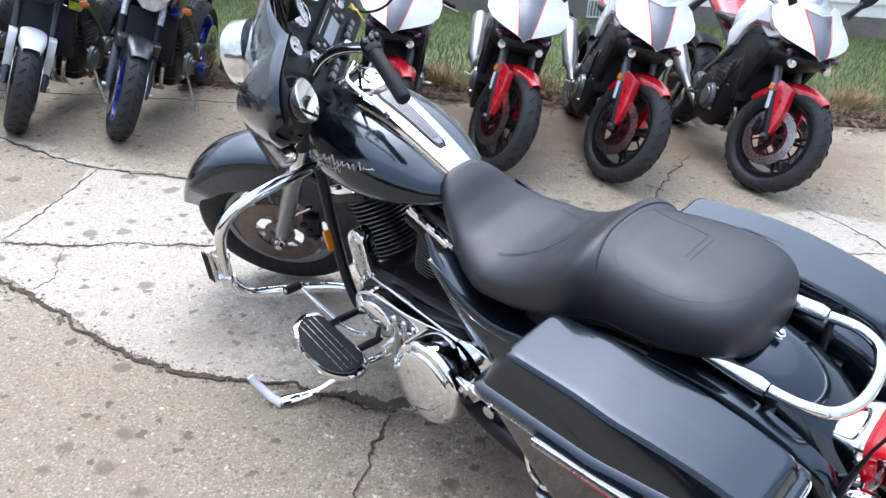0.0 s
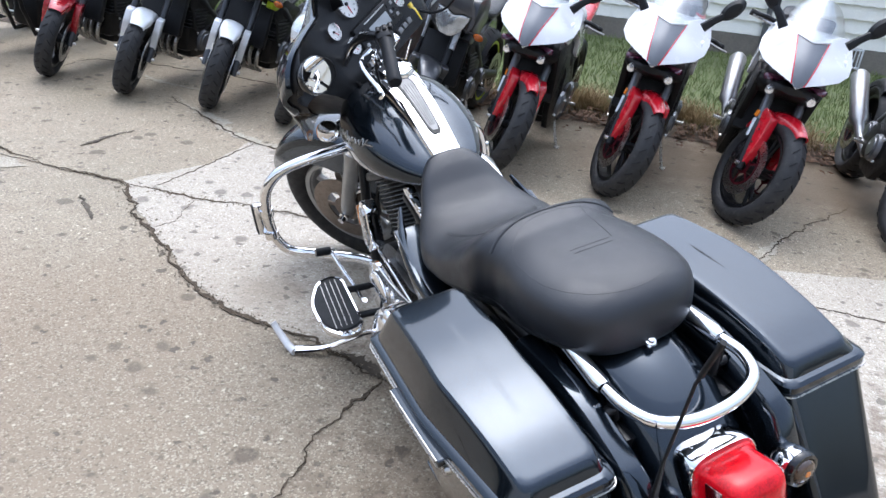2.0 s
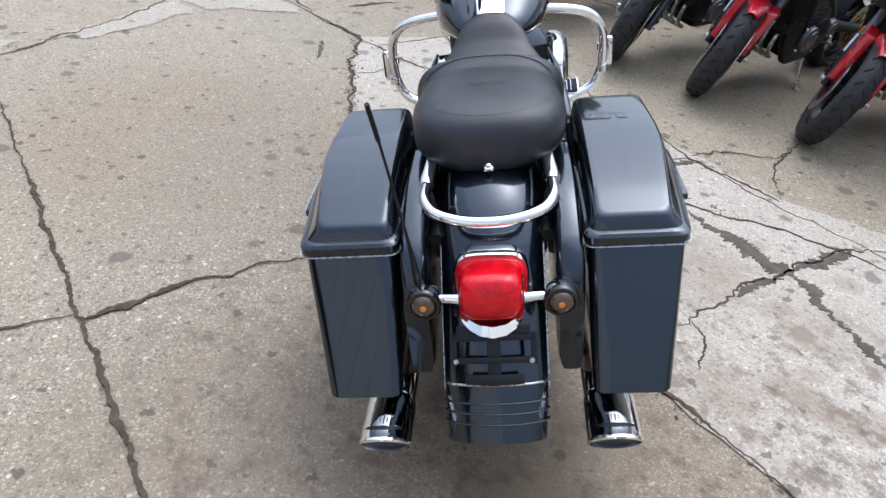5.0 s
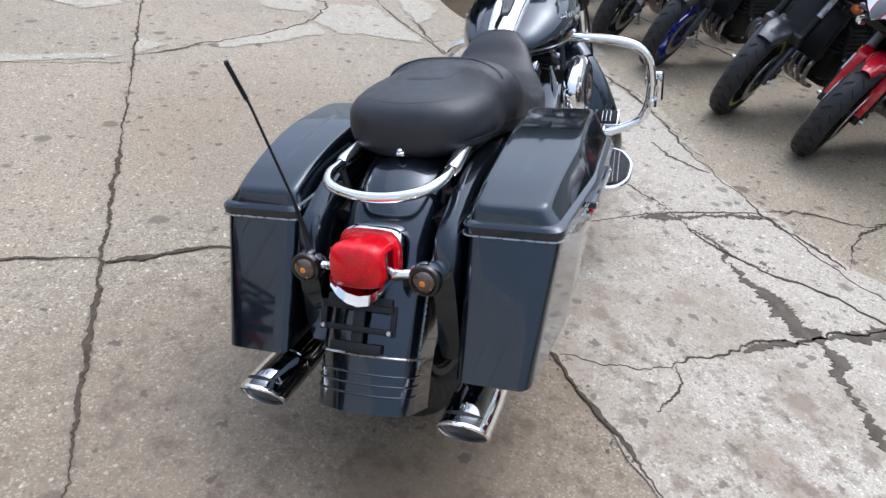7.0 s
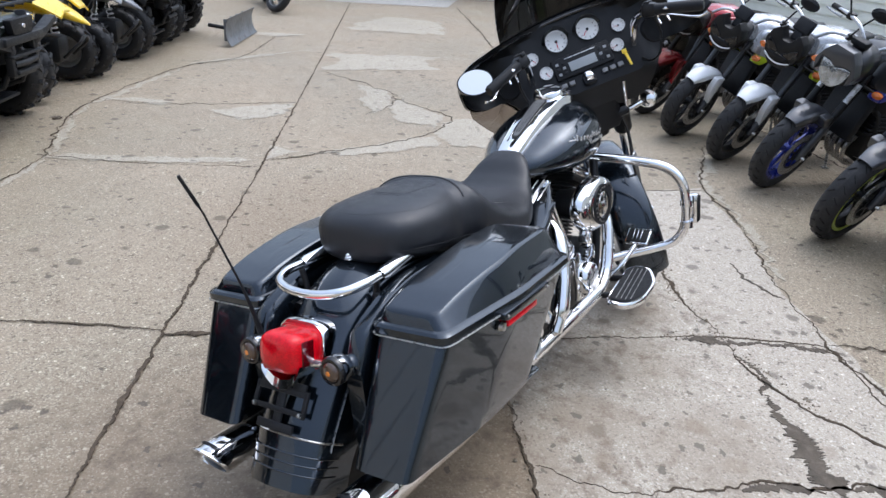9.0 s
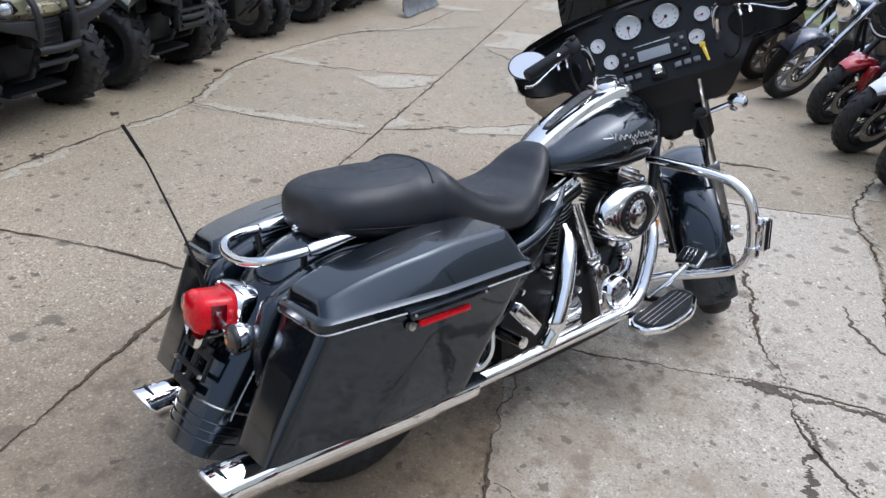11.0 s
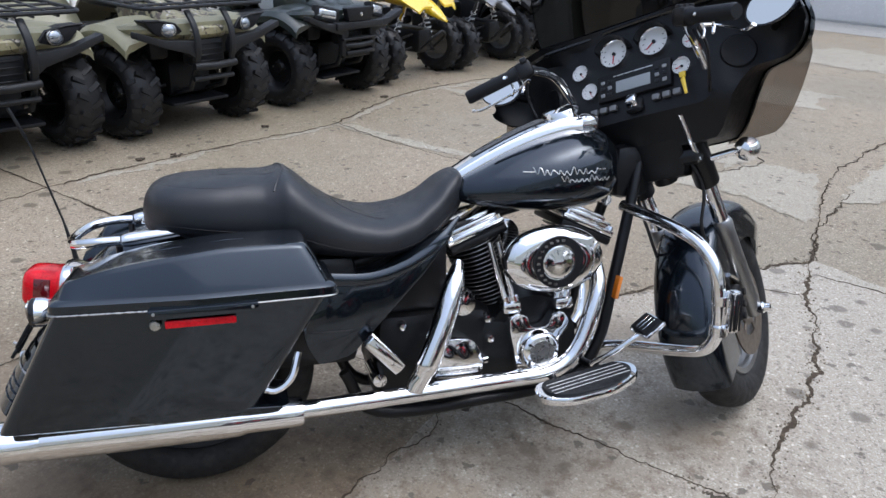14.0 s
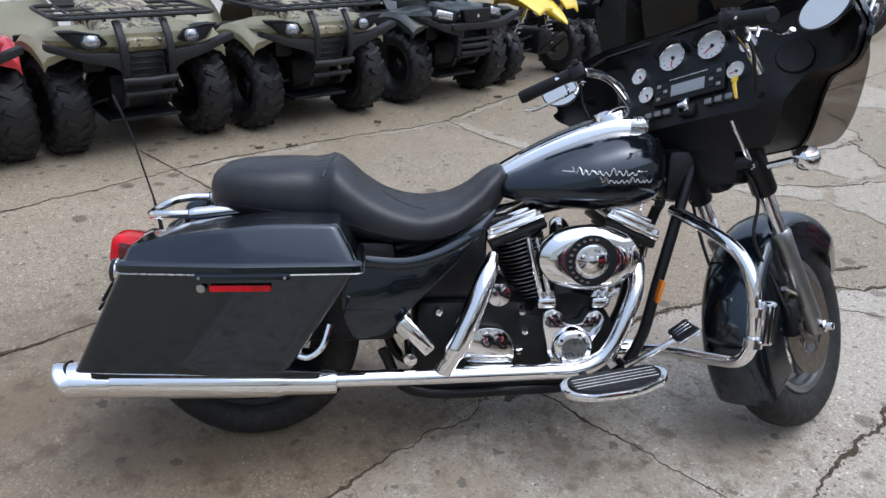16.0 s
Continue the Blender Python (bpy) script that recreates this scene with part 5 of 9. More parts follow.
# engine guard, pegs, floorboards, pedals, kickstand
bm = B()
half = [(1.315, 0.05, 0.700), (1.33, 0.14, 0.692), (1.355, 0.28, 0.672), (1.375, 0.36, 0.640), (1.392, 0.402, 0.575), (1.405, 0.408, 0.47), (1.41, 0.395, 0.40), (1.40, 0.36, 0.352), (1.37, 0.28, 0.325), (1.30, 0.16, 0.30), (1.24, 0.09, 0.28)]
tube(bm, spline([(x, -y, z) for x, y, z in half], 6), 0.0175, 14)
tube(bm, spline(half, 6), 0.0175, 14)
guard = part("engine_guard", bm, CHROME, bike, "chrome tubular engine guard")
for s in (-1, 1):
    bm = B()
    box(bm, (1.425, 0.432 * s, 0.485), (0.032, 0.030, 0.115), 0.008)
    peg = part("highway_peg", bm, CHROME, guard, "chrome highway peg folded upright")
    for q in (-0.55, 0, 0.55):
        bm = B()
        box(bm, (1.425 + q * 0.024, 0.449 * s, 0.485), (0.006, 0.004, 0.10), 0.0015, I4, 1)
        part("rubber_strip", bm, MATTE, peg)
    for z in (0.425, 0.53):
        part("clamp", lathe(B(), [(0.001, -0.012), (0.024, -0.012), (0.024, 0.012), (0.001, 0.012)], aim((1.408, 0.408 * s, z if z < 0.5 else 0.51), (0, 0, 1)), 16), CHROME, peg)
    # floorboard
    out = rounded([(0.945, 0.262), (1.215, 0.245), (1.245, 0.285), (1.225, 0.335), (1.13, 0.385), (1.00, 0.385), (0.935, 0.34)], 0.04, 5)
    fb = Matrix.Translation((1.09, 0, 0.275)) @ Matrix.Rotation(radians(-7), 4, "Y") @ Matrix.Translation((-1.09, 0, 0))
    bm = B()
    loft(bm, [[fb @ Vector((x, y * s, z)) for x, y in out] for z in (-0.012, -0.010)] + [[fb @ Vector((1.09 + (x - 1.09) * k, (0.31 + (y - 0.31) * k) * s, z)) for x, y in out] for k, z in ((1.01, -0.008), (1.01, 0.004), (0.985, 0.008))])
    board = part("floorboard", bm, CHROME, bike, "chrome-rimmed rubber floorboard")
    bm = B()
    loft(bm, [[fb @ Vector((1.09 + (x - 1.09) * k, (0.31 + (y - 0.31) * k) * s, z)) for x, y in out] for k, z in ((0.885, 0.006), (0.875, 0.012), (0.86, 0.0140))])
    part("rubber_pad", bm, MATTE, board, "black rubber pad")
    for q in (-0.030, -0.013, 0.004, 0.021):
        bm = B()
        tube(bm, [fb @ Vector((0.972, (0.326 + q) * s, 0.0140)), fb @ Vector((1.205, (0.304 + q) * s, 0.0140))], 0.0014, 6)
        part("pad_strip", bm, STEEL, board)
    bm = B()
    bar(bm, (1.02, 0.12 * s, 0.24), (1.03, 0.30 * s, 0.262), 0.012)
    bar(bm, (1.17, 0.11 * s, 0.25), (1.17, 0.29 * s, 0.275), 0.012)
    part("board_bracket", bm, FRAME, board)
bm = B()
tube(bm, spline([(1.16, -0.19, 0.27), (1.20, -0.23, 0.315), (1.245, -0.25, 0.355), (1.282, -0.26, 0.382)], 5), 0.009, 10)
pedal = part("brake_pedal", bm, CHROME, bike, "chrome brake pedal")
bm = B()
pm = aim((1.290, -0.262, 0.398), (-0.60, 0, 0.80), (1, 0, 0))
box(bm, (0, 0, 0), (0.072, 0.090, 0.014), 0.012, pm)
part("pedal_rim", bm, CHROME, pedal)
bm = B()
box(bm, (0, 0, 0.007), (0.062, 0.080, 0.012), 0.008, pm)
part("pedal_pad", bm, MATTE, pedal, "black rubber pedal pad")
for q in (-0.015, 0, 0.015):
    bm = B()
    box(bm, (0, q, 0.0135), (0.046, 0.0022, 0.002), 0.0005, pm, 1)
    part("pedal_strip", bm, CHROME, pedal)
bm = B()
tube(bm, [(1.165, 0.215, 0.26), (1.24, 0.24, 0.33), (1.285, 0.25, 0.365)], 0.0075, 10)
bar(bm, (1.285, 0.235, 0.365), (1.285, 0.30, 0.375), 0.006)
tube(bm, [(1.165, 0.215, 0.26), (1.05, 0.235, 0.30), (0.99, 0.24, 0.33)], 0.0075, 10)
lever = part("shift_lever", bm, CHROME, bike, "chrome heel-toe gear lever")
bm = B()
lathe(bm, [(0.001, 0), (0.014, 0), (0.014, 0.05), (0.001, 0.05)], aim((1.285, 0.25, 0.367), (0, 1, 0.15)), 16)
part("toe_peg", bm, MATTE, lever, "rubber toe peg")
bm = B()
tube(bm, spline([(1.02, 0.12, 0.17), (1.08, 0.25, 0.145), (1.13, 0.36, 0.105), (1.175, 0.455, 0.105)], 5), [0.013, 0.013, 0.013, 0.013, 0.013, 0.012, 0.012, 0.012, 0.012, 0.012, 0.012, 0.014, 0.016, 0.018, 0.019, 0.019], 10, flat=0.7)
stand = part("kickstand", bm, CHROME, bike, "chrome kickstand swung out to the ground")
bm = B()
tube(bm, [(1.165, 0.46, 0.105), (1.20, 0.472, 0.115), (1.245, 0.49, 0.165), (1.255, 0.495, 0.185)], [0.015, 0.014, 0.012, 0.011], 10)
part("stand_tab", bm, WHITE, stand, "pale kick tab")

# forks, fairing, dash: all turned with the steering
fork_d = Vector((-0.485, 0, 0.875))
for s in (-1, 1):
    b0 = FA + Vector((-0.015, 0.100 * s, 0.0))
    bm = B()
    tube(bm, [b0 - fork_d * 0.02, b0 + fork_d * 0.04, b0 + fork_d * 0.30, b0 + fork_d * 0.335, b0 + fork_d * 0.345], [0.022, 0.029, 0.029, 0.031, 0.026], 18)
    leg = part("fork_leg", bm, ALLOY, bike, "satin aluminium fork slider", STEER)
    part("fork_tube", bar(B(), b0 + fork_d * 0.34, b0 + fork_d * 0.56, 0.0225, 16), CHROME, leg, "", STEER)
    part("fork_shroud", tube(B(), [b0 + fork_d * 0.47, b0 + fork_d * 0.48, b0 + fork_d * 0.78], [0.030, 0.036, 0.036], 18), FRAME, leg, "black upper fork cover", STEER)
    part("axle_nut", lathe(B(), [(0.001, 0.042), (0.012, 0.040), (0.014, 0.022), (0.019, 0.018), (0.019, -0.02), (0.001, -0.02)], aim(FA + Vector((-0.015, 0.115 * s, 0)), (0, s, 0)), 14), CHROME, leg, "chrome axle nut", STEER)
    bm = B()
    box(bm, (0, 0, 0), (0.06, 0.05, 0.11), 0.014, aim(FA + Vector((-0.145, 0.088 * s, 0.04)), (-0.25, 0, 1)))
    for k in range(3):
        lathe(bm, [(0.001, 0.006), (0.011, 0.005), (0.012, -0.004), (0.001, -0.004)], aim(FA + Vector((-0.15 + 0.012 * k, 0.114 * s, 0.0 + 0.035 * k)), (0, s, 0)), 12)
    part("brake_caliper", bm, FRAME, leg, "black brake caliper", STEER)
    part("fender_bracket", tube(B(), [b0 + fork_d * 0.10 + Vector((0.01, 0, 0)), FA + Vector((-0.17, 0.092 * s, 0.13))], [0.007, 0.007], 8), CHROME, leg, "", STEER)
    # front signal on its chrome arm
    bm = B()
    bar(bm, (1.45, 0.10 * s, 0.80), (1.475, 0.205 * s, 0.81), 0.011)
    bar(bm, (1.40, 0.115 * s, 0.80), (1.31, 0.118 * s, 0.93), 0.009)
    arm = part("signal_arm", bm, CHROME, bike, "", STEER)
    a = aim((1.475, 0.228 * s, 0.81), (1, 0, 0.0))
    part("turn_signal", lathe(B(), [(0.001, -0.034), (0.018, -0.030), (0.031, -0.012), (0.035, 0.006), (0.035, 0.024), (0.031, 0.030), (0.001, 0.03)], a, 28), CHROME, arm, "chrome bullet turn signal", STEER)
    part("signal_lens", lathe(B(), [(0.031, 0.028), (0.028, 0.036), (0.001, 0.042)], a, 24), AMBER, arm, "amber lens", STEER)
bm = B()
box(bm, (1.415, 0, 0.815), (0.10, 0.25, 0.045), 0.02)
bar(bm, (1.44, 0, 0.76), (1.345, 0, 0.95), 0.035, 16)
part("steering_head", bm, FRAME, bike, "", STEER)


FW = 0.476
DEFLECT = glass("deflector_sheet", (0.56, 0.53, 0.505), 0.05)


def wing(y):
    """The fairing's outer plan: how far forward it reaches across its width."""
    a = abs(y) / FW
    return 1.385 + 0.262 * (1 - a ** 2.6)


def sweep(y):
    """How far the top edge leans back towards the rider."""
    return wing(y) - 0.02 - (1.40 - 0.10 * min(1.0, abs(y) / 0.27) ** 2)


def ear(y):
    """Rounding of the wing's outer end, 0 to 1."""
    e = min(1.0, max(0.0, (abs(y) - 0.385) / (FW - 0.385)))
    return 1 - math.sqrt(max(0.0, 1 - e * e))


def fair_top(y):
    return 1.247 - 0.32 * y * y - 0.062 * ear(y)


def fair_low(y):
    k = min(1, max(0, (abs(y) - 0.185) / 0.150))
    return 0.845 + 0.165 * k * k * (3 - 2 * k) + 0.055 * ear(y)


ys = [FW * math.sin(math.pi / 2 * i / 26) for i in range(-26, 27)]
bm = B()
rings = []
for y in ys:
    zt, zb, x = fair_top(y), fair_low(y), wing(y)
    outer, inner = [], []
    for j in range(13):
        v = j / 12
        z = zb + (zt - zb) * v
        xo = x - sweep(y) * v ** 1.8 - 0.055 * (1 - v) ** 2.2 - 0.02
        outer.append((xo, y, z))
        inner.append((xo - 0.012, y * 0.985, z))
    rings.append(outer + inner[::-1])
loft(bm, rings)
part("fairing", bm, PAINT, bike, "charcoal batwing fairing", STEER, 45)
# inner fairing, matte
def panel(z):
    """How far forward the dash lies: it leans towards the rider and is undercut below the switches."""
    return 1.345 + 0.33 * (max(z, 0.95) - 1.12) + 0.7 * max(0.0, 0.95 - z)


def shell(y, z):
    """The inner fairing's surface."""
    zb, zt, a = fair_low(y), fair_top(y), abs(y) / FW
    v = min(1, max(0, (z - zb) / (zt - zb)))
    xo = wing(y) - sweep(y) * v ** 1.8 - 0.055 * (1 - v) ** 2.2 - 0.034
    k = min(1, max(0, (a - 0.48) / 0.52))
    k = k * k * (3 - 2 * k)
    return min(xo - 0.002, panel(z) + (xo - 0.03 - panel(z)) * k)


bm = B()
rings = []
for y in ys:
    a = abs(y) / FW
    zt, zb, x = fair_top(y), fair_low(y), wing(y)
    row = []
    for j in range(13):
        v = j / 12
        z = zb + 0.004 + (zt - zb - 0.008) * v
        xo = x - sweep(y) * v ** 1.8 - 0.055 * (1 - v) ** 2.2 - 0.034
        deep = panel(z)
        k = min(1, max(0, (a - 0.48) / 0.52))
        k = k * k * (3 - 2 * k)
        row.append((min(xo - 0.002, deep + (xo - 0.03 - deep) * k), y * 0.975, z))
    back = [(wing(y) - sweep(y) * (j / 12) ** 1.8 - 0.055 * (1 - j / 12) ** 2.2 - 0.033, y * 0.975, zb + 0.004 + (zt - zb - 0.008) * j / 12) for j in range(13)]
    rings.append(row + back[::-1])
loft(bm, rings)
inner = part("inner_fairing", bm, DARK, bike, "matte black inner fairing and dash", STEER, 40)
# rolled rim of the dash, over the gauges and out along both wings
bm = B()
tube(bm, [(shell(y, fair_top(y) - 0.016) - 0.004, y * 0.97, fair_top(y) - 0.016) for y in ys[1:-1]], 0.0075, 8)
part("dash_rim", bm, GLOSS, inner, "glossy rolled rim", STEER)
# windshield
bm = B()
rings = []
for i in range(-16, 17):
    a = i / 16
    yb = 0.268 * a
    zb, xb = fair_top(yb) - 0.025, wing(yb) - 0.02 - sweep(yb) + 0.004
    zt = 1.47 - 0.085 * abs(a) ** 4
    row, back = [], []
    for j in range(8):
        v = j / 7
        xo = xb - 0.085 * v
        y = yb * (1 - 0.13 * v * v)
        row.append((xo + 0.004, y, zb + (zt - zb) * v))
        back.append((xo, y, zb + (zt - zb) * v))
    rings.append(row + back[::-1])
loft(bm, rings)
part("windshield", bm, SMOKED, bike, "low dark smoked windshield", STEER)
DN = Vector((-0.95, 0, 0.313))


def dash(y, z, out=0.0):
    return Vector((panel(z), y, z)) + DN * out


def gauge(y, z, r, hood):
    a = aim(dash(y, z, -0.018), DN, (0, 1, 0))
    g = part("gauge_bezel", lathe(B(), [(r * 1.12, -0.03), (r * 1.12, 0.024), (r * 1.07, 0.031), (r * 1.01, 0.028), (r * 1.0, 0.010), (0.001, 0.010), (0.001, -0.03)], a, 40), CHROME, inner, "chrome gauge ring", STEER)
    part("dial", lathe(B(), [(0.001, 0.023), (r * 0.995, 0.023), (r * 0.995, 0.012), (0.001, 0.012)], a, 36), DIAL, g, "white gauge dial", STEER)
    part("dial_hub", lathe(B(), [(0.001, 0.029), (r * 0.13, 0.028), (r * 0.15, 0.020), (0.001, 0.020)], a, 16), FRAME, g, "", STEER)
    bm = B()
    box(bm, (0, 0, 0), (r * 0.78, r * 0.06, 0.002), 0, a @ Matrix.Rotation(1.1 + y * 6, 4, "Z") @ Matrix.Translation((r * 0.36, 0, 0.0262)))
    part("needle", bm, RED, g, "", STEER)
    for k in range(9):
        bm = B()
        an = radians(-30 + k * 30)
        box(bm, (0, 0, 0), (r * 0.14, r * 0.05, 0.001), 0, a @ Matrix.Rotation(an, 4, "Z") @ Matrix.Translation((r * 0.80, 0, 0.0240)))
        part("tick", bm, FRAME, g, "", STEER)
    if hood:
        bm = B()
        rings = []
        for k in range(17):
            an = radians(10 + k * 160 / 16)
            c, s = math.cos(an), math.sin(an)
            rings.append([a @ Vector((c * r * f, -s * r * f, h)) for f, h in ((1.13, -0.02), (1.13, 0.030), (1.17, 0.058), (1.25, 0.056), (1.36, 0.030), (1.48, -0.02))])
        loft(bm, rings)
        part("gauge_hood", bm, DARK, g, "", STEER)


gauge(0.062, 1.152, 0.0395, True)
gauge(-0.062, 1.152, 0.0395, True)
gauge(0.172, 1.122, 0.0235, False)
gauge(-0.172, 1.122, 0.0235, False)
gauge(0.140, 1.056, 0.0235, False)
gauge(-0.140, 1.056, 0.0235, False)
ra = aim(dash(0, 1.050, -0.008), DN, (0, 0, 1))
bm = B()
box(bm, (0, 0, 0.008), (0.084, 0.225, 0.03), 0.006, ra)
radio = part("radio", bm, DARK, inner, "dash radio with grey display", STEER)
bm = B()
box(bm, (-0.006, 0.0, 0.0235), (0.036, 0.105, 0.003), 0.001, ra)
part("display", bm, mat("grey_display", (0.30, 0.32, 0.33), 0.2, vary=0.05), radio, "grey display", STEER)
for s in (-1, 1):
    for i in range(3):
        for j in range(2):
            bm = B()
            box(bm, (-0.022 + 0.02 * i, s * (0.072 + 0.022 * j), 0.0235), (0.011, 0.013, 0.004), 0.0015, ra, 1)
            part("button", bm, ALLOY if (i + j) % 2 else FRAME, radio, "", STEER)
bm = B()
box(bm, (0.030, 0.0, 0.0235), (0.0035, 0.12, 0.002), 0.0005, ra)
part("trim_line", bm, STEEL, radio, "", STEER)
for k in range(6):
    bm = B()
    y = (-0.125, -0.095, -0.065, 0.065, 0.095, 0.125)[k]
    box(bm, (-0.066, y, 0.016), (0.017, 0.022, 0.014), 0.003, ra)
    part("rocker_switch", bm, INSET, inner, "", STEER)
im = aim(dash(0, 0.980, 0.004), (-0.75, 0, 0.66), (0, 1, 0))
bm = B()
box(bm, (0, 0, 0.0), (0.050, 0.046, 0.022), 0.010, im)
ign = part("ignition_housing", bm, MATTE, inner, "black ignition housing", STEER)
bm = B()
box(bm, (0, 0, 0.022), (0.036, 0.034, 0.028), 0.007, im, 3, 0.85)
part("ignition_switch", bm, CHROME, ign, "small square chrome ignition knob", STEER)
bm = B()
loft(bm, [[(xc + hx * cx, hy * cy, z) for cx, cy in ((-1, -0.8), (-0.8, -1), (0.8, -1), (1, -0.8), (1, 0.8), (0.8, 1), (-0.8, 1), (-1, 0.8))] for xc, hx, hy, z in ((1.425, 0.045, 0.070, 0.765), (1.42, 0.052, 0.082, 0.785), (1.405, 0.060, 0.092, 0.87), (1.385, 0.062, 0.15, 0.925), (1.372, 0.055, 0.18, 0.955), (1.372, 0.045, 0.175, 0.965))])
part("fork_cover", bm, DARK, inner, "black plastic cover over the fork tops", STEER)
bm = B()
tube(bm, [dash(-0.150, 1.025, 0.02), dash(-0.152, 1.005, 0.035), dash(-0.158, 0.965, 0.03)], [0.003, 0.006, 0.004], 6, flat=0.4)
box(bm, (0, 0, 0), (0.016, 0.018, 0.006), 0.002, aim(dash(-0.15, 1.02, 0.03), DN))
part("key_tag", bm, YELLOW, inner, "yellow key tag", STEER)
for s in (-1, 1):
    c0 = Vector((shell(0.285, 1.06), 0.285 * s, 1.06))
    sp = aim(c0 + Vector((0.001, 0, 0)), Vector((-1, (shell(0.32, 1.06) - shell(0.25, 1.06)) / 0.07 * s, (shell(0.285, 1.09) - shell(0.285, 1.03)) / 0.06))) @ Matrix.Diagonal((0.60, 0.60, 0.5, 1))
    part("speaker", lathe(B(), [(0.001, 0.004), (0.05, 0.002), (0.064, 0.008), (0.072, 0.009), (0.078, 0.0), (0.08, -0.05), (0.001, -0.05)], sp, 36), DARK, inner, "round black speaker pod", STEER)
    # smoked wind deflector under the wing
    bm = B()
    rings = []
    for i in range(15):
        yy = 0.460 - 0.300 * i / 14
        zz = fair_low(yy) + 0.010
        zl = min(zz - 0.004, 0.838 + 0.165 * max(0.0, (yy - 0.30) / 0.16) ** 1.6)
        cx = wing(yy) - 0.071
        rings.append([(cx, yy * s, zz), (cx - 0.012, yy * s, zl), (cx - 0.008, yy * s, zl), (cx + 0.004, yy * s, zz)])
    loft(bm, rings)
    part("wind_deflector", bm, DEFLECT, bike, "translucent smoked wind deflector", STEER)
    # handlebar, grip, controls, mirror
    bm = B()
    tube(bm, spline([(1.36, 0.200 * s, 1.00), (1.305, 0.203 * s, 1.06), (1.25, 0.206 * s, 1.108), (1.18, 0.216 * s, 1.130), (1.105, 0.248 * s, 1.128), (1.03, 0.365 * s, 1.088)], 6), 0.0135, 12)
    hb = part("handlebar", bm, CHROME, bike, "chrome handlebar", STEER)
    g0, g1 = Vector((1.105, 0.252 * s, 1.128)), Vector((1.022, 0.380 * s, 1.084))
    part("grip", tube(B(), [g0, g0 + (g1 - g0) * 0.1, g0 + (g1 - g0) * 0.95, g1], [0.021, 0.0185, 0.0195, 0.016], 14), MATTE, hb, "black rubber grip", STEER)
    bm = B()
    gm = aim(g0, g0 - g1)
    box(bm, (0, 0, 0.022), (0.048, 0.046, 0.050), 0.012, gm)
    for q in (-0.012, 0.006, 0.022):
        box(bm, (0.022, q, 0.028), (0.016, 0.012, 0.020), 0.004, gm)
    part("switch_pod", bm, FRAME, hb, "black switch housing", STEER)
    bm = B()
    tube(bm, spline([g0 + Vector((0.060, 0, -0.015)), g0 + Vector((0.070, 0.05 * s, -0.030)), g1 + Vector((0.065, -0.010 * s, -0.030)), g1 + Vector((0.045, 0.02 * s, -0.030))], 5), [0.009] * 3 + [0.006] * 10 + [0.005, 0.006, 0.008], 8, flat=0.6)
    part("lever", bm, CHROME, hb, "chrome hand lever", STEER)
    bm = B()
    tube(bm, spline([g0 + Vector((0.045, 0, -0.02)), g0 + Vector((0.060, 0.01 * s, -0.075)), g0 + Vector((0.085, -0.005 * s, -0.145)), g0 + Vector((0.150, -0.03 * s, -0.165)), g0 + Vector((0.235, -0.05 * s, -0.130))], 5), 0.0045, 6)
    part("control_cable", bm, FRAME, hb, "", STEER)
    for q in (0.012, 0.040):
        bm = B()
        tube(bm, spline([g0 + Vector((0.040 - q * 0.4, q * s, -0.012)), g0 + Vector((0.050 - q * 0.4, q * s, -0.032)), g0 + Vector((0.036 - q * 0.4, q * s, -0.052))], 4), 0.0042, 6)
        part("cable_clip", bm, CHROME, hb, "", STEER)
    mm = aim((1.248, 0.405 * s, 1.128), (-0.94, -0.20 * s, 0.22), (0, 1, 0.12 * s))
    mr = part("mirror", lathe(B(), [(0.001, -0.045), (0.5, -0.038), (0.86, -0.018), (1.0, 0.0), (0.99, 0.006), (0.93, 0.006), (0.001, 0.002)], mm @ Matrix.Diagonal((0.070, 0.050, 1, 1)), 36), GLOSS, bike, "oval black fairing mirror", STEER)
    part("mirror_glass", lathe(B(), [(0.001, 0.0075), (0.92, 0.0075), (0.93, 0.004), (0.001, 0.004)], mm @ Matrix.Diagonal((0.070, 0.050, 1, 1)), 36), MIRROR, mr, "mirror glass", STEER)
    part("mirror_stem", bar(B(), (1.27, 0.40 * s, 1.125), (1.40, 0.37 * s, 1.09), 0.012), FRAME, mr, "", STEER)
bm = B()
lathe(bm, [(0.001, 0.03), (0.085, 0.02), (0.095, 0.0), (0.095, -0.05), (0.001, -0.05)], aim((1.60, 0, 1.01), (1, 0, 0)), 36)
part("headlamp", bm, LAMP, bike, "round headlamp", STEER)
for s in (-1, 1):
    bm = B()
    tube(bm, spline([(1.32, 0.04 * s, 0.95), (1.44, 0.10 * s, 0.74), (1.44, 0.08 * s, 0.60), (1.52, 0.09 * s, 0.46), (1.57, 0.10 * s, 0.36)], 5), 0.005, 6)
    part("brake_hose", bm, RUBBER, bike, "", STEER)

# ---- parked motorcycles ----
SILVER = mat("silver_paint", (0.62, 0.64, 0.67), 0.28, 0.4, 0.8, vary=0.05)
GREY = mat("grey_paint", (0.115, 0.12, 0.13), 0.35, 0.3, 0.6, vary=0.1)
SLATE = mat("slate_paint", (0.048, 0.051, 0.058), 0.35, 0.3, 0.6, vary=0.1)
DGREY = mat("dark_grey_paint", (0.020, 0.021, 0.024), 0.35, 0.2, 0.6, vary=0.12)
BLUE = mat("blue_paint", (0.02, 0.035, 0.30), 0.28, 0.3, 0.8, vary=0.1)
LIME = mat("lime_paint", (0.50, 0.62, 0.02), 0.35, 0, 0.4, vary=0.06)
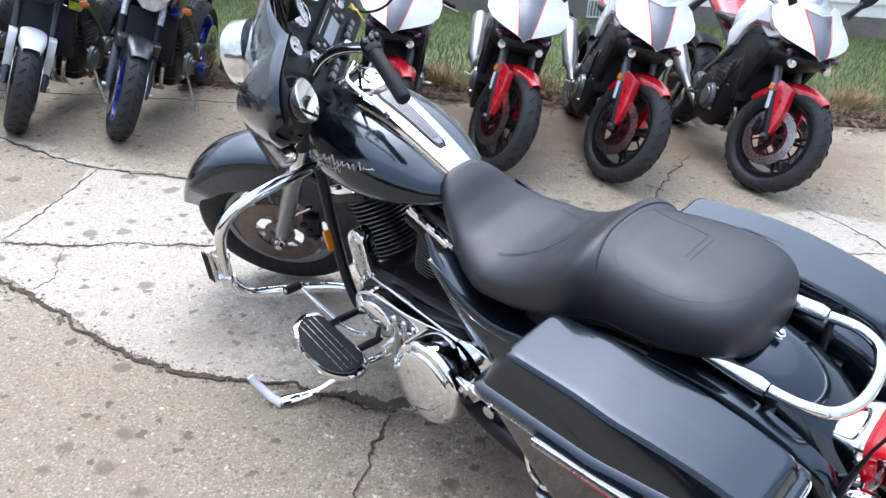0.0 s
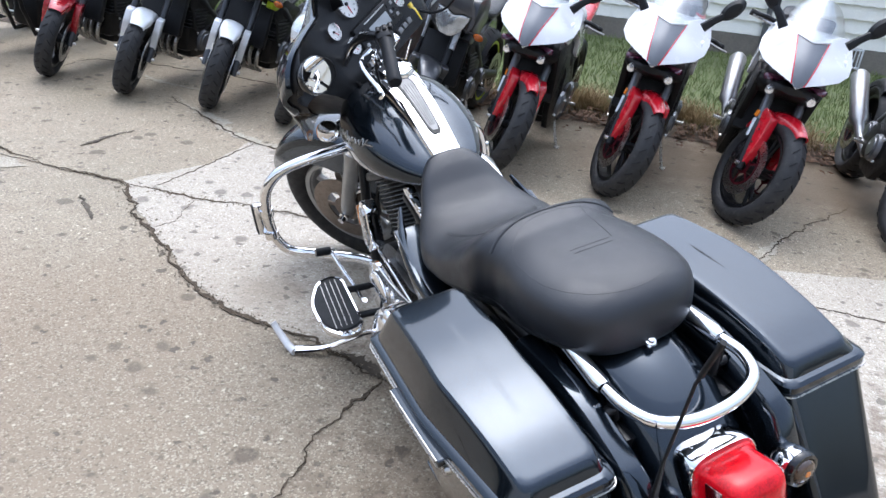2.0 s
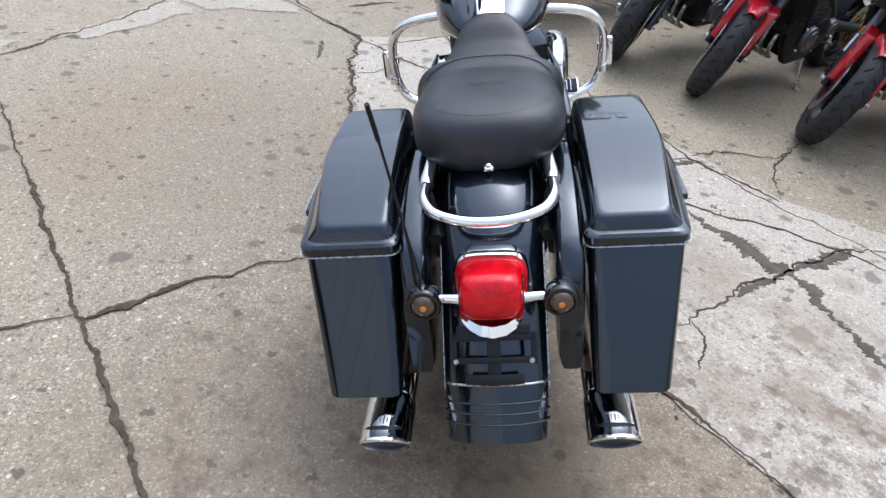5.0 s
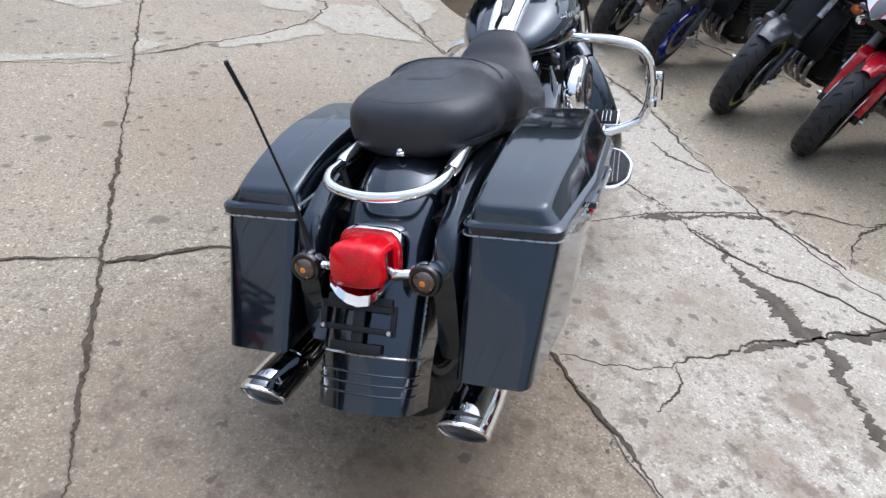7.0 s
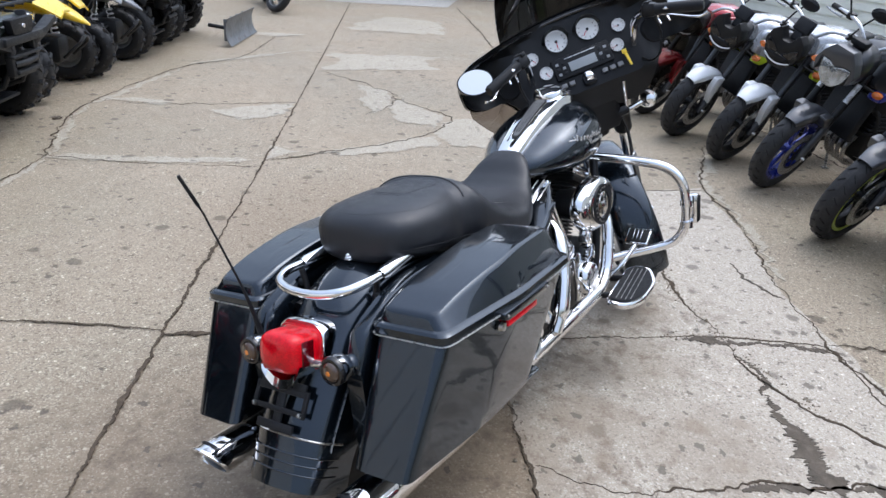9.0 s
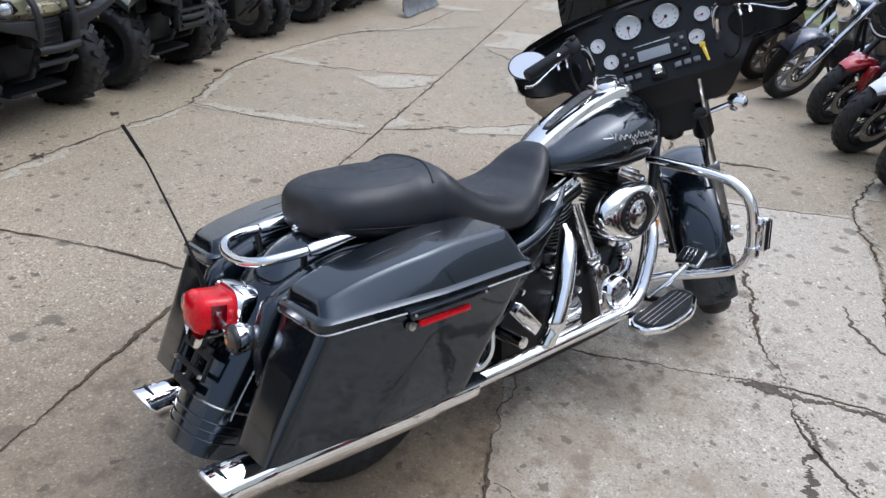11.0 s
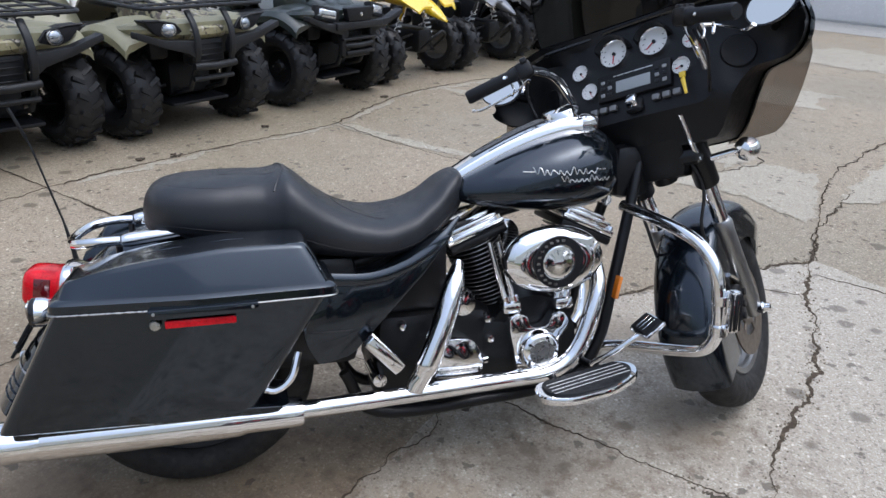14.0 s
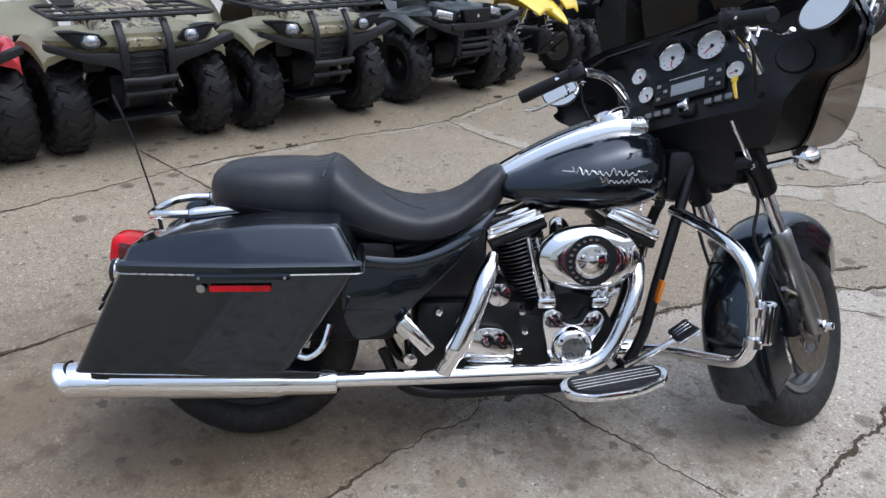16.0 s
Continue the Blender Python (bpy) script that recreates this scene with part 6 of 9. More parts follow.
CRIMSON = mat("crimson_paint", (0.36, 0.008, 0.018), 0.25, 0.2, 0.9, vary=0.08)
PURPLE = mat("position_lamp_lens", (0.07, 0.010, 0.035), 0.15, 0.2, 1.0, vary=0.3)
SIGNAL = mat("amber_signal_lens", (0.55, 0.13, 0.012), 0.15, 0, 0.6, vary=0.15, scale=40)
PEARL = mat("pearl_white_paint", (0.74, 0.76, 0.78), 0.3, 0, 0.7, vary=0.04)
GARNET = mat("dark_red_anodised", (0.075, 0.004, 0.010), 0.4, 0.5, vary=0.2)
LAMPGLASS = mat("faceted_lamp_reflector", (0.36, 0.39, 0.42), 0.12, 0.75, 1.0, vary=0.6, scale=30, bump=1.0, bscale=34)


def thin_tyre(bm, r, w, m, knobs=0):
    """Road tyre with cut grooves across the tread."""
    wheel_tyre(bm, r, w, m, 48, 0.70, 2.0)
    return bm


ROADRUBBER = mat("road_tyre_rubber", (0.023, 0.023, 0.024), 0.6, vary=0.3, scale=15, bump=0.3, bscale=180, dirt=(0.055, 0.052, 0.048), spec=0.35)
GROOVE = mat("tread_groove", (0.006, 0.006, 0.006), 0.9, vary=0.2)


def sport_wheel(parent, c, r, w, m, rim_mat, name, stripe=None, hub=None):
    """Slim five-spoke wheel with tyre, disc and hub."""
    ax = m @ aim(c, YAX)
    rr = r * 0.71
    bm = B()
    lathe(bm, [(rr + 0.006, -w * 0.36), (rr - 0.014, -w * 0.30), (rr - 0.02, 0), (rr - 0.014, w * 0.30), (rr + 0.006, w * 0.36), (rr - 0.010, w * 0.34), (rr - 0.028, 0), (rr - 0.010, -w * 0.34), (rr + 0.006, -w * 0.36)], ax, 40)
    lathe(bm, [(0.012, -w * 0.6), (0.03, -w * 0.55), (0.036, 0), (0.03, w * 0.55), (0.012, w * 0.6)], ax, 16)
    wh = part(name, bm, rim_mat, parent, "cast wheel")
    for k in range(5):
        for d in (-0.12, 0.12):
            a = 2 * math.pi * k / 5
            part("spoke", tube(B(), [ax @ Vector((0.03 * math.cos(a), 0.03 * math.sin(a), 0)), ax @ Vector(((rr - 0.015) * math.cos(a + d), (rr - 0.015) * math.sin(a + d), 0))], [0.012, 0.010], 6), rim_mat, wh)
    part("tyre", thin_tyre(B(), r, w, ax), ROADRUBBER, wh, "black road tyre")
    bm = B()
    for k in range(26):
        an = 2 * math.pi * k / 26
        for s in (-1, 1):
            pts = []
            for q in range(4):
                h = s * (0.10 + 0.24 * q / 3) * w
                rad = r - r * 0.30 / 2 + r * 0.15 * (1 - min(0.98, abs(2 * h / w)) ** 2) ** 0.5 + 0.0005
                aa = an + 0.10 * q / 3 + (0.12 if s > 0 else 0)
                pts.append(ax @ Vector((rad * math.cos(aa), rad * math.sin(aa), h)))
            tube(bm, pts, 0.0042, 4)
    tagged(part("tread_pattern", bm, GROOVE, wh), kind="stuff")
    if stripe:
        for s in (-1, 1):
            bm = B()
            lathe(bm, [(rr + 0.010, s * w * 0.37), (rr + 0.010, s * w * 0.39), (rr - 0.010, s * w * 0.39), (rr - 0.010, s * w * 0.37), (rr + 0.010, s * w * 0.37)], ax, 40)
            part("rim_stripe", bm, stripe, wh, "bright rim stripe")
    for s in (-1, 1):
        o = s * w * 0.62
        bm = B()
        lathe(bm, [(0.158, o), (0.158, o + 0.004 * s), (0.110, o + 0.004 * s), (0.110, o), (0.158, o)], ax, 40)
        d = part("brake_disc", bm, STEEL, wh, "steel brake disc")
        bm = B()
        for k in range(6):
            a = 2 * math.pi * k / 6
            box(arm := B(), (0.072, 0, o + 0.002 * s), (0.07, 0.011, 0.003), 0, ax @ Matrix.Rotation(a, 4, "Z"))
            part("carrier_arm", arm, hub or FRAME, wh)
        lathe(bm, [(0.107, o - 0.001), (0.107, o + 0.005 * s), (0.096, o + 0.005 * s), (0.096, o - 0.001), (0.107, o - 0.001)], ax, 32)
        lathe(bm, [(0.045, o - 0.001), (0.045, o + 0.005 * s), (0.025, o + 0.005 * s), (0.025, o - 0.001), (0.045, o - 0.001)], ax, 24)
        part("disc_carrier", bm, hub or FRAME, wh)
    return wh


def steer_of(deg, trail=0.09):
    return Matrix.Translation((trail, 0, 0)) @ Matrix.Rotation(radians(deg), 4, Vector((-0.42, 0, 0.907))) @ Matrix.Translation((-trail, 0, 0))


def stand_pose(x, y, yaw, lean):
    """On the ground at x, y; the bike's front points along yaw; it leans to its left."""
    return Matrix.Translation((x, y, 0)) @ Matrix.Rotation(radians(yaw), 4, "Z") @ Matrix.Rotation(radians(-lean), 4, "X")


def running_gear(b, steer, rim, stripe, hub, fork_mat, leg_mat):
    """What every one of these bikes has under its bodywork."""
    sport_wheel(b, Vector((0, 0, 0.300)), 0.300, 0.120, steer, rim, "front_wheel", stripe, hub)
    sport_wheel(b, Vector((-1.39, 0, 0.315)), 0.315, 0.175, I4, rim, "rear_wheel", stripe, hub)
    d = Vector((-0.42, 0, 0.907))
    for s in (-1, 1):
        p = Vector((-0.005, 0.098 * s, 0.300))
        leg = part("fork_leg", tube(B(), [p - d * 0.03, p + d * 0.02, p + d * 0.24, p + d * 0.25], [0.02, 0.026, 0.026, 0.022], 12), leg_mat, b, "", steer)
        part("fork_tube", bar(B(), p + d * 0.22, p + d * 0.62, 0.024, 12), fork_mat, leg, "", steer)
        bm = B()
        box(bm, (-0.07, 0.100 * s, 0.335), (0.055, 0.045, 0.10), 0.014)
        for k in range(2):
            lathe(bm, [(0.001, 0.008), (0.014, 0.007), (0.015, -0.004), (0.001, -0.004)], aim((-0.07, 0.123 * s, 0.315 + 0.04 * k), (0, s, 0)), 10)
        part("brake_caliper", bm, FRAME, leg, "", steer)
        part("axle_end", lathe(B(), [(0.001, 0.02), (0.010, 0.02), (0.012, 0.0), (0.001, 0.0)], aim((-0.002, 0.118 * s, 0.300), (0, s, 0)), 10), STEEL, leg, "", steer)
    bm = B()
    box(bm, (-0.30, 0, 0.79), (0.10, 0.22, 0.05), 0.015)
    part("yoke", bm, FRAME, b, "", steer)
    bm = B()
    box(bm, (-0.60, 0, 0.44), (0.36, 0.34, 0.34), 0.06)
    box(bm, (-0.72, 0, 0.30), (0.40, 0.26, 0.20), 0.05)
    lathe(bm, [(0.001, -0.20), (0.10, -0.19), (0.11, 0), (0.10, 0.19), (0.001, 0.20)], aim((-0.68, 0, 0.38), YAX), 24)
    eng = part("engine", bm, FINS, b, "black engine")
    for k in range(6):
        bm = B()
        box(bm, (-0.50 - 0.012 * k, 0, 0.47 + 0.026 * k), (0.20, 0.345, 0.009), 0.002, I4, 1)
        part("fin", bm, FRAME, eng)
    for s in (-1, 1):
        for x, z, r in ((-0.60, 0.36, 0.082), (-0.80, 0.41, 0.058)):
            part("crankcase_cover", lathe(B(), [(0.001, 0.030), (r * 0.62, 0.028), (r * 0.66, 0.022), (r * 0.92, 0.018), (r, 0.0), (r, -0.04), (0.001, -0.04)], aim((x, 0.175 * s, z), (0, s, 0)), 28), GREY, eng, "grey crankcase cover")
        for x, z in ((-0.50, 0.30), (-0.70, 0.28), (-0.71, 0.46), (-0.88, 0.34), (-0.50, 0.43)):
            part("bolt", lathe(B(), [(0.001, 0.010), (0.008, 0.009), (0.010, 0.0), (0.001, -0.01)], aim((x, 0.182 * s, z), (0, s, 0)), 8), STEEL, eng)
        part("hose", tube(B(), spline([(-0.36, 0.13 * s, 0.66), (-0.44, 0.165 * s, 0.60), (-0.47, 0.17 * s, 0.48), (-0.55, 0.16 * s, 0.42)], 4), 0.014, 8), RUBBER, eng)
    bm = B()
    box(bm, (-0.335, 0, 0.56), (0.05, 0.34, 0.30), 0.012, Matrix.Translation((-0.335, 0, 0.56)) @ Matrix.Rotation(radians(-15), 4, "Y") @ Matrix.Translation((0.335, 0, -0.56)))
    rad = part("radiator", bm, MATTE, b, "black radiator")
    for k in range(4):
        bm = B()
        tube(bm, spline([(-0.42, 0.09 - 0.06 * k, 0.42), (-0.37, 0.09 - 0.06 * k, 0.34), (-0.40, 0.08 - 0.05 * k, 0.24), (-0.52, 0.05 - 0.03 * k, 0.19)], 4), 0.014, 8)
        part("header_pipe", bm, STEEL, b, "bare steel header pipe")
    bm = B()
    for s in (-1, 1):
        tube(bm, [(-0.80, 0.11 * s, 0.40), (-1.10, 0.125 * s, 0.36), (-1.39, 0.125 * s, 0.315)], [0.035, 0.028, 0.022], 10, flat=1.3)
    part("swingarm", bm, FRAME, b, "")
    bm = B()
    for s in (-1, 1):
        tube(bm, [(-0.30, 0.08 * s, 0.80), (-0.55, 0.15 * s, 0.66), (-0.82, 0.14 * s, 0.46)], 0.03, 10, flat=1.4)
        tube(bm, [(-0.70, 0.12 * s, 0.68), (-1.10, 0.08 * s, 0.80), (-1.35, 0.05 * s, 0.86)], 0.018, 8)
    part("frame", bm, FRAME, b, "")
    bm = B()
    tube(bm, [(-0.72, 0.14, 0.26), (-0.70, 0.20, 0.12), (-0.69, 0.235, 0.050)], 0.010, 8)
    box(bm, (-0.685, 0.24, 0.050), (0.05, 0.035, 0.010), 0.003)
    part("side_stand", bm, STEEL, b, "side stand swung out")
    for s in (-1, 1):
        bm = B()
        bar(bm, (-0.78, 0.16 * s, 0.33), (-0.78, 0.25 * s, 0.34), 0.010)
        part("foot_peg", bm, STEEL, b)
    part("muffler", tube(B(), [(-0.78, -0.12, 0.24), (-0.93, -0.17, 0.33), (-1.02, -0.19, 0.39), (-1.05, -0.195, 0.41), (-1.38, -0.22, 0.62), (-1.40, -0.22, 0.63)], [0.024, 0.026, 0.032, 0.052, 0.056, 0.044], 20), ALLOY, b, "brushed steel muffler")
    # chain side
    bm = B()
    lathe(bm, [(0.095, -0.006), (0.100, 0.0), (0.095, 0.006), (0.06, 0.004), (0.06, -0.004), (0.095, -0.006)], aim((-1.39, 0.105, 0.315), YAX), 32)
    part("sprocket", bm, STEEL, b)


def bars(b, steer, z, w, high, mat_bar, mirrors=True):
    for s in (-1, 1):
        bm = B()
        tube(bm, spline([(-0.30, 0.04 * s, z), (-0.30, 0.13 * s, z + high), (-0.34, 0.25 * s, z + high + 0.015), (-0.385, w * s, z + high)], 5), 0.0115, 8)
        h = part("handlebar", bm, mat_bar, b, "", steer)
        part("grip", tube(B(), [(-0.352, (w - 0.12) * s, z + high + 0.008), (-0.39, (w + 0.01) * s, z + high)], [0.017, 0.017], 10), RUBBER, h, "black rubber grip", steer)
        part("lever", tube(B(), [(-0.29, (w - 0.12) * s, z + high), (-0.30, (w - 0.06) * s, z + high - 0.005), (-0.335, (w + 0.02) * s, z + high - 0.008)], [0.008, 0.007, 0.006], 6), STEEL, h, "", steer)
        bm = B()
        box(bm, (-0.345, (w - 0.15) * s, z + high + 0.012), (0.05, 0.05, 0.045), 0.012)
        part("switch_pod", bm, FRAME, h, "", steer)
        if mirrors:
            bm = B()
            tube(bm, [(-0.33, (w - 0.15) * s, z + high + 0.02), (-0.30, (w - 0.10) * s, z + high + 0.13), (-0.31, (w - 0.06) * s, z + high + 0.20)], 0.006, 6)
            lathe(bm, [(0.001, -0.02), (0.7, -0.016), (1.0, 0.0), (0.95, 0.006), (0.001, 0.006)], aim((-0.315, (w - 0.03) * s, z + high + 0.225), (-1, -0.1 * s, 0.1), (0, 1, 0)) @ Matrix.Diagonal((0.075, 0.045, 1, 1)), 20)
            part("mirror", bm, MATTE, h, "black mirror", steer)


NOSE = ((0.757, 0.045, 0.105, 0.03), (0.772, 0.120, 0.112, 0.07), (0.795, 0.185, 0.10, 0.12), (0.830, 0.220, 0.080, 0.15), (0.875, 0.224, 0.045, 0.18), (0.915, 0.212, 0.0, 0.19), (0.955, 0.195, -0.045, 0.17), (0.985, 0.165, -0.08, 0.13))


def sport_bike(label):
    b = thing("sport_motorcycle", label, "motorcycle", I4, "sport bikes along the lawn")
    st = steer_of(27)
    running_gear(b, st, FRAME, None, GARNET, GREY, FRAME)
    # red mudguard with arms down to the axle
    bm = B()
    fender(bm, arc((0, 0.300), 0.325, 60, 150, 20), [0.030 + 0.034 * min(1, i / 7) * min(1, (24 - i) / 6) for i in range(21)], 0.016, 0.004, 9, 0.75)
    fen = part("front_fender", bm, RED, b, "glossy red front mudguard", st)
    for s in (-1, 1):
        bm = B()
        slab(bm, rounded([(-0.035, 0.295), (0.012, 0.305), (0.022, 0.43), (-0.010, 0.575), (-0.105, 0.595), (-0.115, 0.52), (-0.060, 0.40)], 0.018, 3), 0.064 * s, 0.112 * s, 0.014)
        part("fender_arm", bm, RED, fen, "", st)
        bm = B()
        bar(bm, (-0.078, 0.120 * s, 0.43), (-0.110, 0.120 * s, 0.52), 0.012)
        part("fork_guard", bm, SILVER, fen, "", st)
        bm = B()
        box(bm, (-0.12, 0.125 * s, 0.545), (0.03, 0.008, 0.035), 0.003)
        part("reflector", bm, AMBER, fen, "amber reflector", st)
        for k in range(3):
            part("bolt", lathe(B(), [(0.001, 0.004), (0.006, 0.003), (0.007, -0.003), (0.001, -0.003)], aim((-0.012 - 0.012 * k, 0.112 * s, 0.35 + 0.07 * k), (0, s, 0)), 8), FRAME, fen, "", st)
    # nose
    bm = B()
    rings = []
    for z, w, xn, dep in NOSE:
        row = [(xn - dep * abs(t) ** 1.35, w * t, z + 0.036 * abs(t)) for t in [i / 9 for i in range(-9, 10)]]
        back = [(min(xn - dep - 0.05, -0.16), w * t * 0.92, z + 0.036 * abs(t)) for t in [i / 9 for i in range(9, -10, -1)]]
        rings.append(row + back)
    loft(bm, rings)
    nose = part("nose_fairing", bm, WHITE, b, "white pointed nose fairing", smooth=50)
    def face(z, t, out=0.004):
        keys = NOSE
        for a, c in zip(keys, keys[1:]):
            if z <= c[0]:
                u = (z - a[0]) / (c[0] - a[0])
                w, xn, dep = (a[i] + (c[i] - a[i]) * u for i in (1, 2, 3))
                break
        q = min(1, t / w)
        return (xn - dep * abs(q) ** 1.35 + out, t, z + 0.036 * abs(q))
    bm = B()
    rows = []
    for i in range(9):
        z = 0.765 + 0.20 * i / 8
        w = 0.026 + 0.048 * i / 8
        rows.append([face(z, w * t / 4, 0.005) for t in range(-4, 5)] + [face(z, w * t / 4, -0.01) for t in range(4, -5, -1)])
    loft(bm, rows)
    part("nose_panel", bm, GREY, nose, "dark grey centre panel")
    for s in (-1, 1):
        bm = B()
        tube(bm, [face(0.765 + 0.20 * i / 8, s * (0.029 + 0.048 * i / 8), 0.004) for i in range(9)], 0.0035, 6)
        part("pinstripe", bm, RED, nose, "thin red stripe")
    bm = B()
    tube(bm, [face(0.968, 0.080 * t / 5, 0.006) for t in range(-5, 6)], 0.006, 6)
    part("screen_edge", bm, WHITE, nose)
    # lamps under the brow, and the dark air intake
    for s in (-1, 1):
        bm = B()
        box(bm, (0, 0, 0), (0.110, 0.026, 0.030), 0.010, aim((0.005, 0.104 * s, 0.768), (-0.55, 0.35 * s, 0.75), (0.4, 0.9 * s, 0.2)))
        part("position_lamp", bm, PURPLE, nose, "dark red slit lamp")
        lathe(bq := B(), [(0.001, 0.03), (0.020, 0.026), (0.024, 0.0), (0.001, 0.0)], aim((0.02, 0.098 * s, 0.715), (1, 0.2 * s, -0.15)), 16)
        part("headlamp", bq, LAMP, nose, "small round headlamp")
    bm = B()
    hull(bm, [(-0.22, 0.175, 0.80, 0.64), (-0.10, 0.160, 0.785, 0.675), (0.0, 0.125, 0.765, 0.70), (0.06, 0.05, 0.755, 0.72)], 10, 20, 3)
    part("chin", bm, DARK, b, "black air intake under the nose")
    # clear screen
    bm = B()
    rings = []
    for i in range(9):
        u = i / 8
        z, xc = 0.965 + 0.195 * u, -0.055 - 0.24 * u ** 1.2
        w = 0.152 * (1 - 0.38 * u ** 2.4)
        row = [(xc - 0.09 * abs(t) ** 1.6, w * t, z - 0.03 * abs(t) ** 2) for t in [k / 6 for k in range(-6, 7)]]
        rings.append(row + [(x - 0.004, y, z2) for x, y, z2 in row[::-1]])
    loft(bm, rings)
    part("windscreen", bm, CLEAR, b, "clear bubble windscreen")
    bm = B()
    box(bm, (-0.28, 0, 1.03), (0.06, 0.18, 0.09), 0.02)
    part("instruments", bm, MATTE, b, "")
    for s in (-1, 1):
        bm = B()
        tube(bm, [(-0.10, 0.155 * s, 0.99), (-0.105, 0.195 * s, 1.04), (-0.13, 0.245 * s, 1.085)], [0.016, 0.013, 0.012], 8, flat=1.5)
        m = part("mirror_stalk", bm, MATTE, b, "")
        part("mirror", lathe(B(), [(0.001, -0.03), (0.7, -0.024), (1.0, 0.0), (0.95, 0.008), (0.001, 0.006)], aim((-0.135, 0.262 * s, 1.112), (-1, -0.15 * s, 0.05), (0.1, 0.75 * s, 1)) @ Matrix.Diagonal((0.070, 0.040, 1, 1)), 22), MATTE, m, "black mirror")
        # side fairings
        bm = B()
        slab(bm, rounded([(-0.04, 0.83), (-0.11, 0.925), (-0.30, 0.965), (-0.50, 0.90), (-0.63, 0.75), (-0.58, 0.665), (-0.51, 0.70), (-0.45, 0.80), (-0.30, 0.855), (-0.15, 0.80)], 0.018, 3), 0.150 * s, 0.192 * s, 0.014)
        sf = part("side_fairing", bm, WHITE, b, "white side fairing")
        bm = B()
        slab(bm, rounded([(-0.09, 0.835), (-0.16, 0.872), (-0.34, 0.868), (-0.44, 0.81), (-0.30, 0.850)], 0.006, 2), 0.186 * s, 0.1945 * s, 0.002)
        part("side_stripe", bm, PURPLE, sf, "dark magenta stripe")
        bm = B()
        slab(bm, rounded([(-0.10, 0.76), (-0.28, 0.80), (-0.46, 0.78), (-0.60, 0.66), (-0.74, 0.50), (-0.84, 0.33), (-0.72, 0.21), (-0.48, 0.20), (-0.35, 0.34), (-0.24, 0.56)], 0.03, 3), 0.130 * s, 0.168 * s, 0.014)
        lf = part("lower_fairing", bm, DARK, b, "black lower fairing")
        bm = B()
        slab(bm, rounded([(-0.34, 0.66), (-0.50, 0.60), (-0.56, 0.50), (-0.44, 0.52)], 0.015, 2), 0.160 * s, 0.1705 * s, 0.003)
        part("vent", bm, FRAME, lf)
    bars(b, st, 0.94, 0.33, 0.0, FRAME, False)
    part("fuel_tank", hull(B(), [(-0.88, 0.07, 0.82, 0.72), (-0.80, 0.11, 0.90, 0.70), (-0.62, 0.165, 1.0, 0.72), (-0.45, 0.16, 1.01, 0.76), (-0.36, 0.11, 0.96, 0.80)], 16, 24, 2.6), WHITE, b, "white fuel tank")
    part("seat", hull(B(), [(-1.15, 0.10, 0.86, 0.80), (-1.0, 0.15, 0.845, 0.78), (-0.85, 0.10, 0.84, 0.76)], 10, 20, 2.8), VINYL, b, "black rider seat")
    part("tail", hull(B(), [(-1.62, 0.03, 0.98, 0.94), (-1.50, 0.07, 1.0, 0.88), (-1.30, 0.11, 0.98, 0.83), (-1.08, 0.13, 0.90, 0.78), (-0.92, 0.12, 0.84, 0.74)], 14, 20, 2.6), RED, b, "red and black tail unit")
    part("pillion_pad", hull(B(), [(-1.48, 0.05, 1.03, 0.99), (-1.35, 0.09, 1.03, 0.97), (-1.20, 0.10, 0.99, 0.92)], 8, 16, 2.6), VINYL, b)
    bm = B()
    fender(bm, arc((-1.39, 0.315), 0.345, 60, 175, 14), 0.09, 0.03, 0.004)
    part("rear_hugger", bm, MATTE, b)
    return b


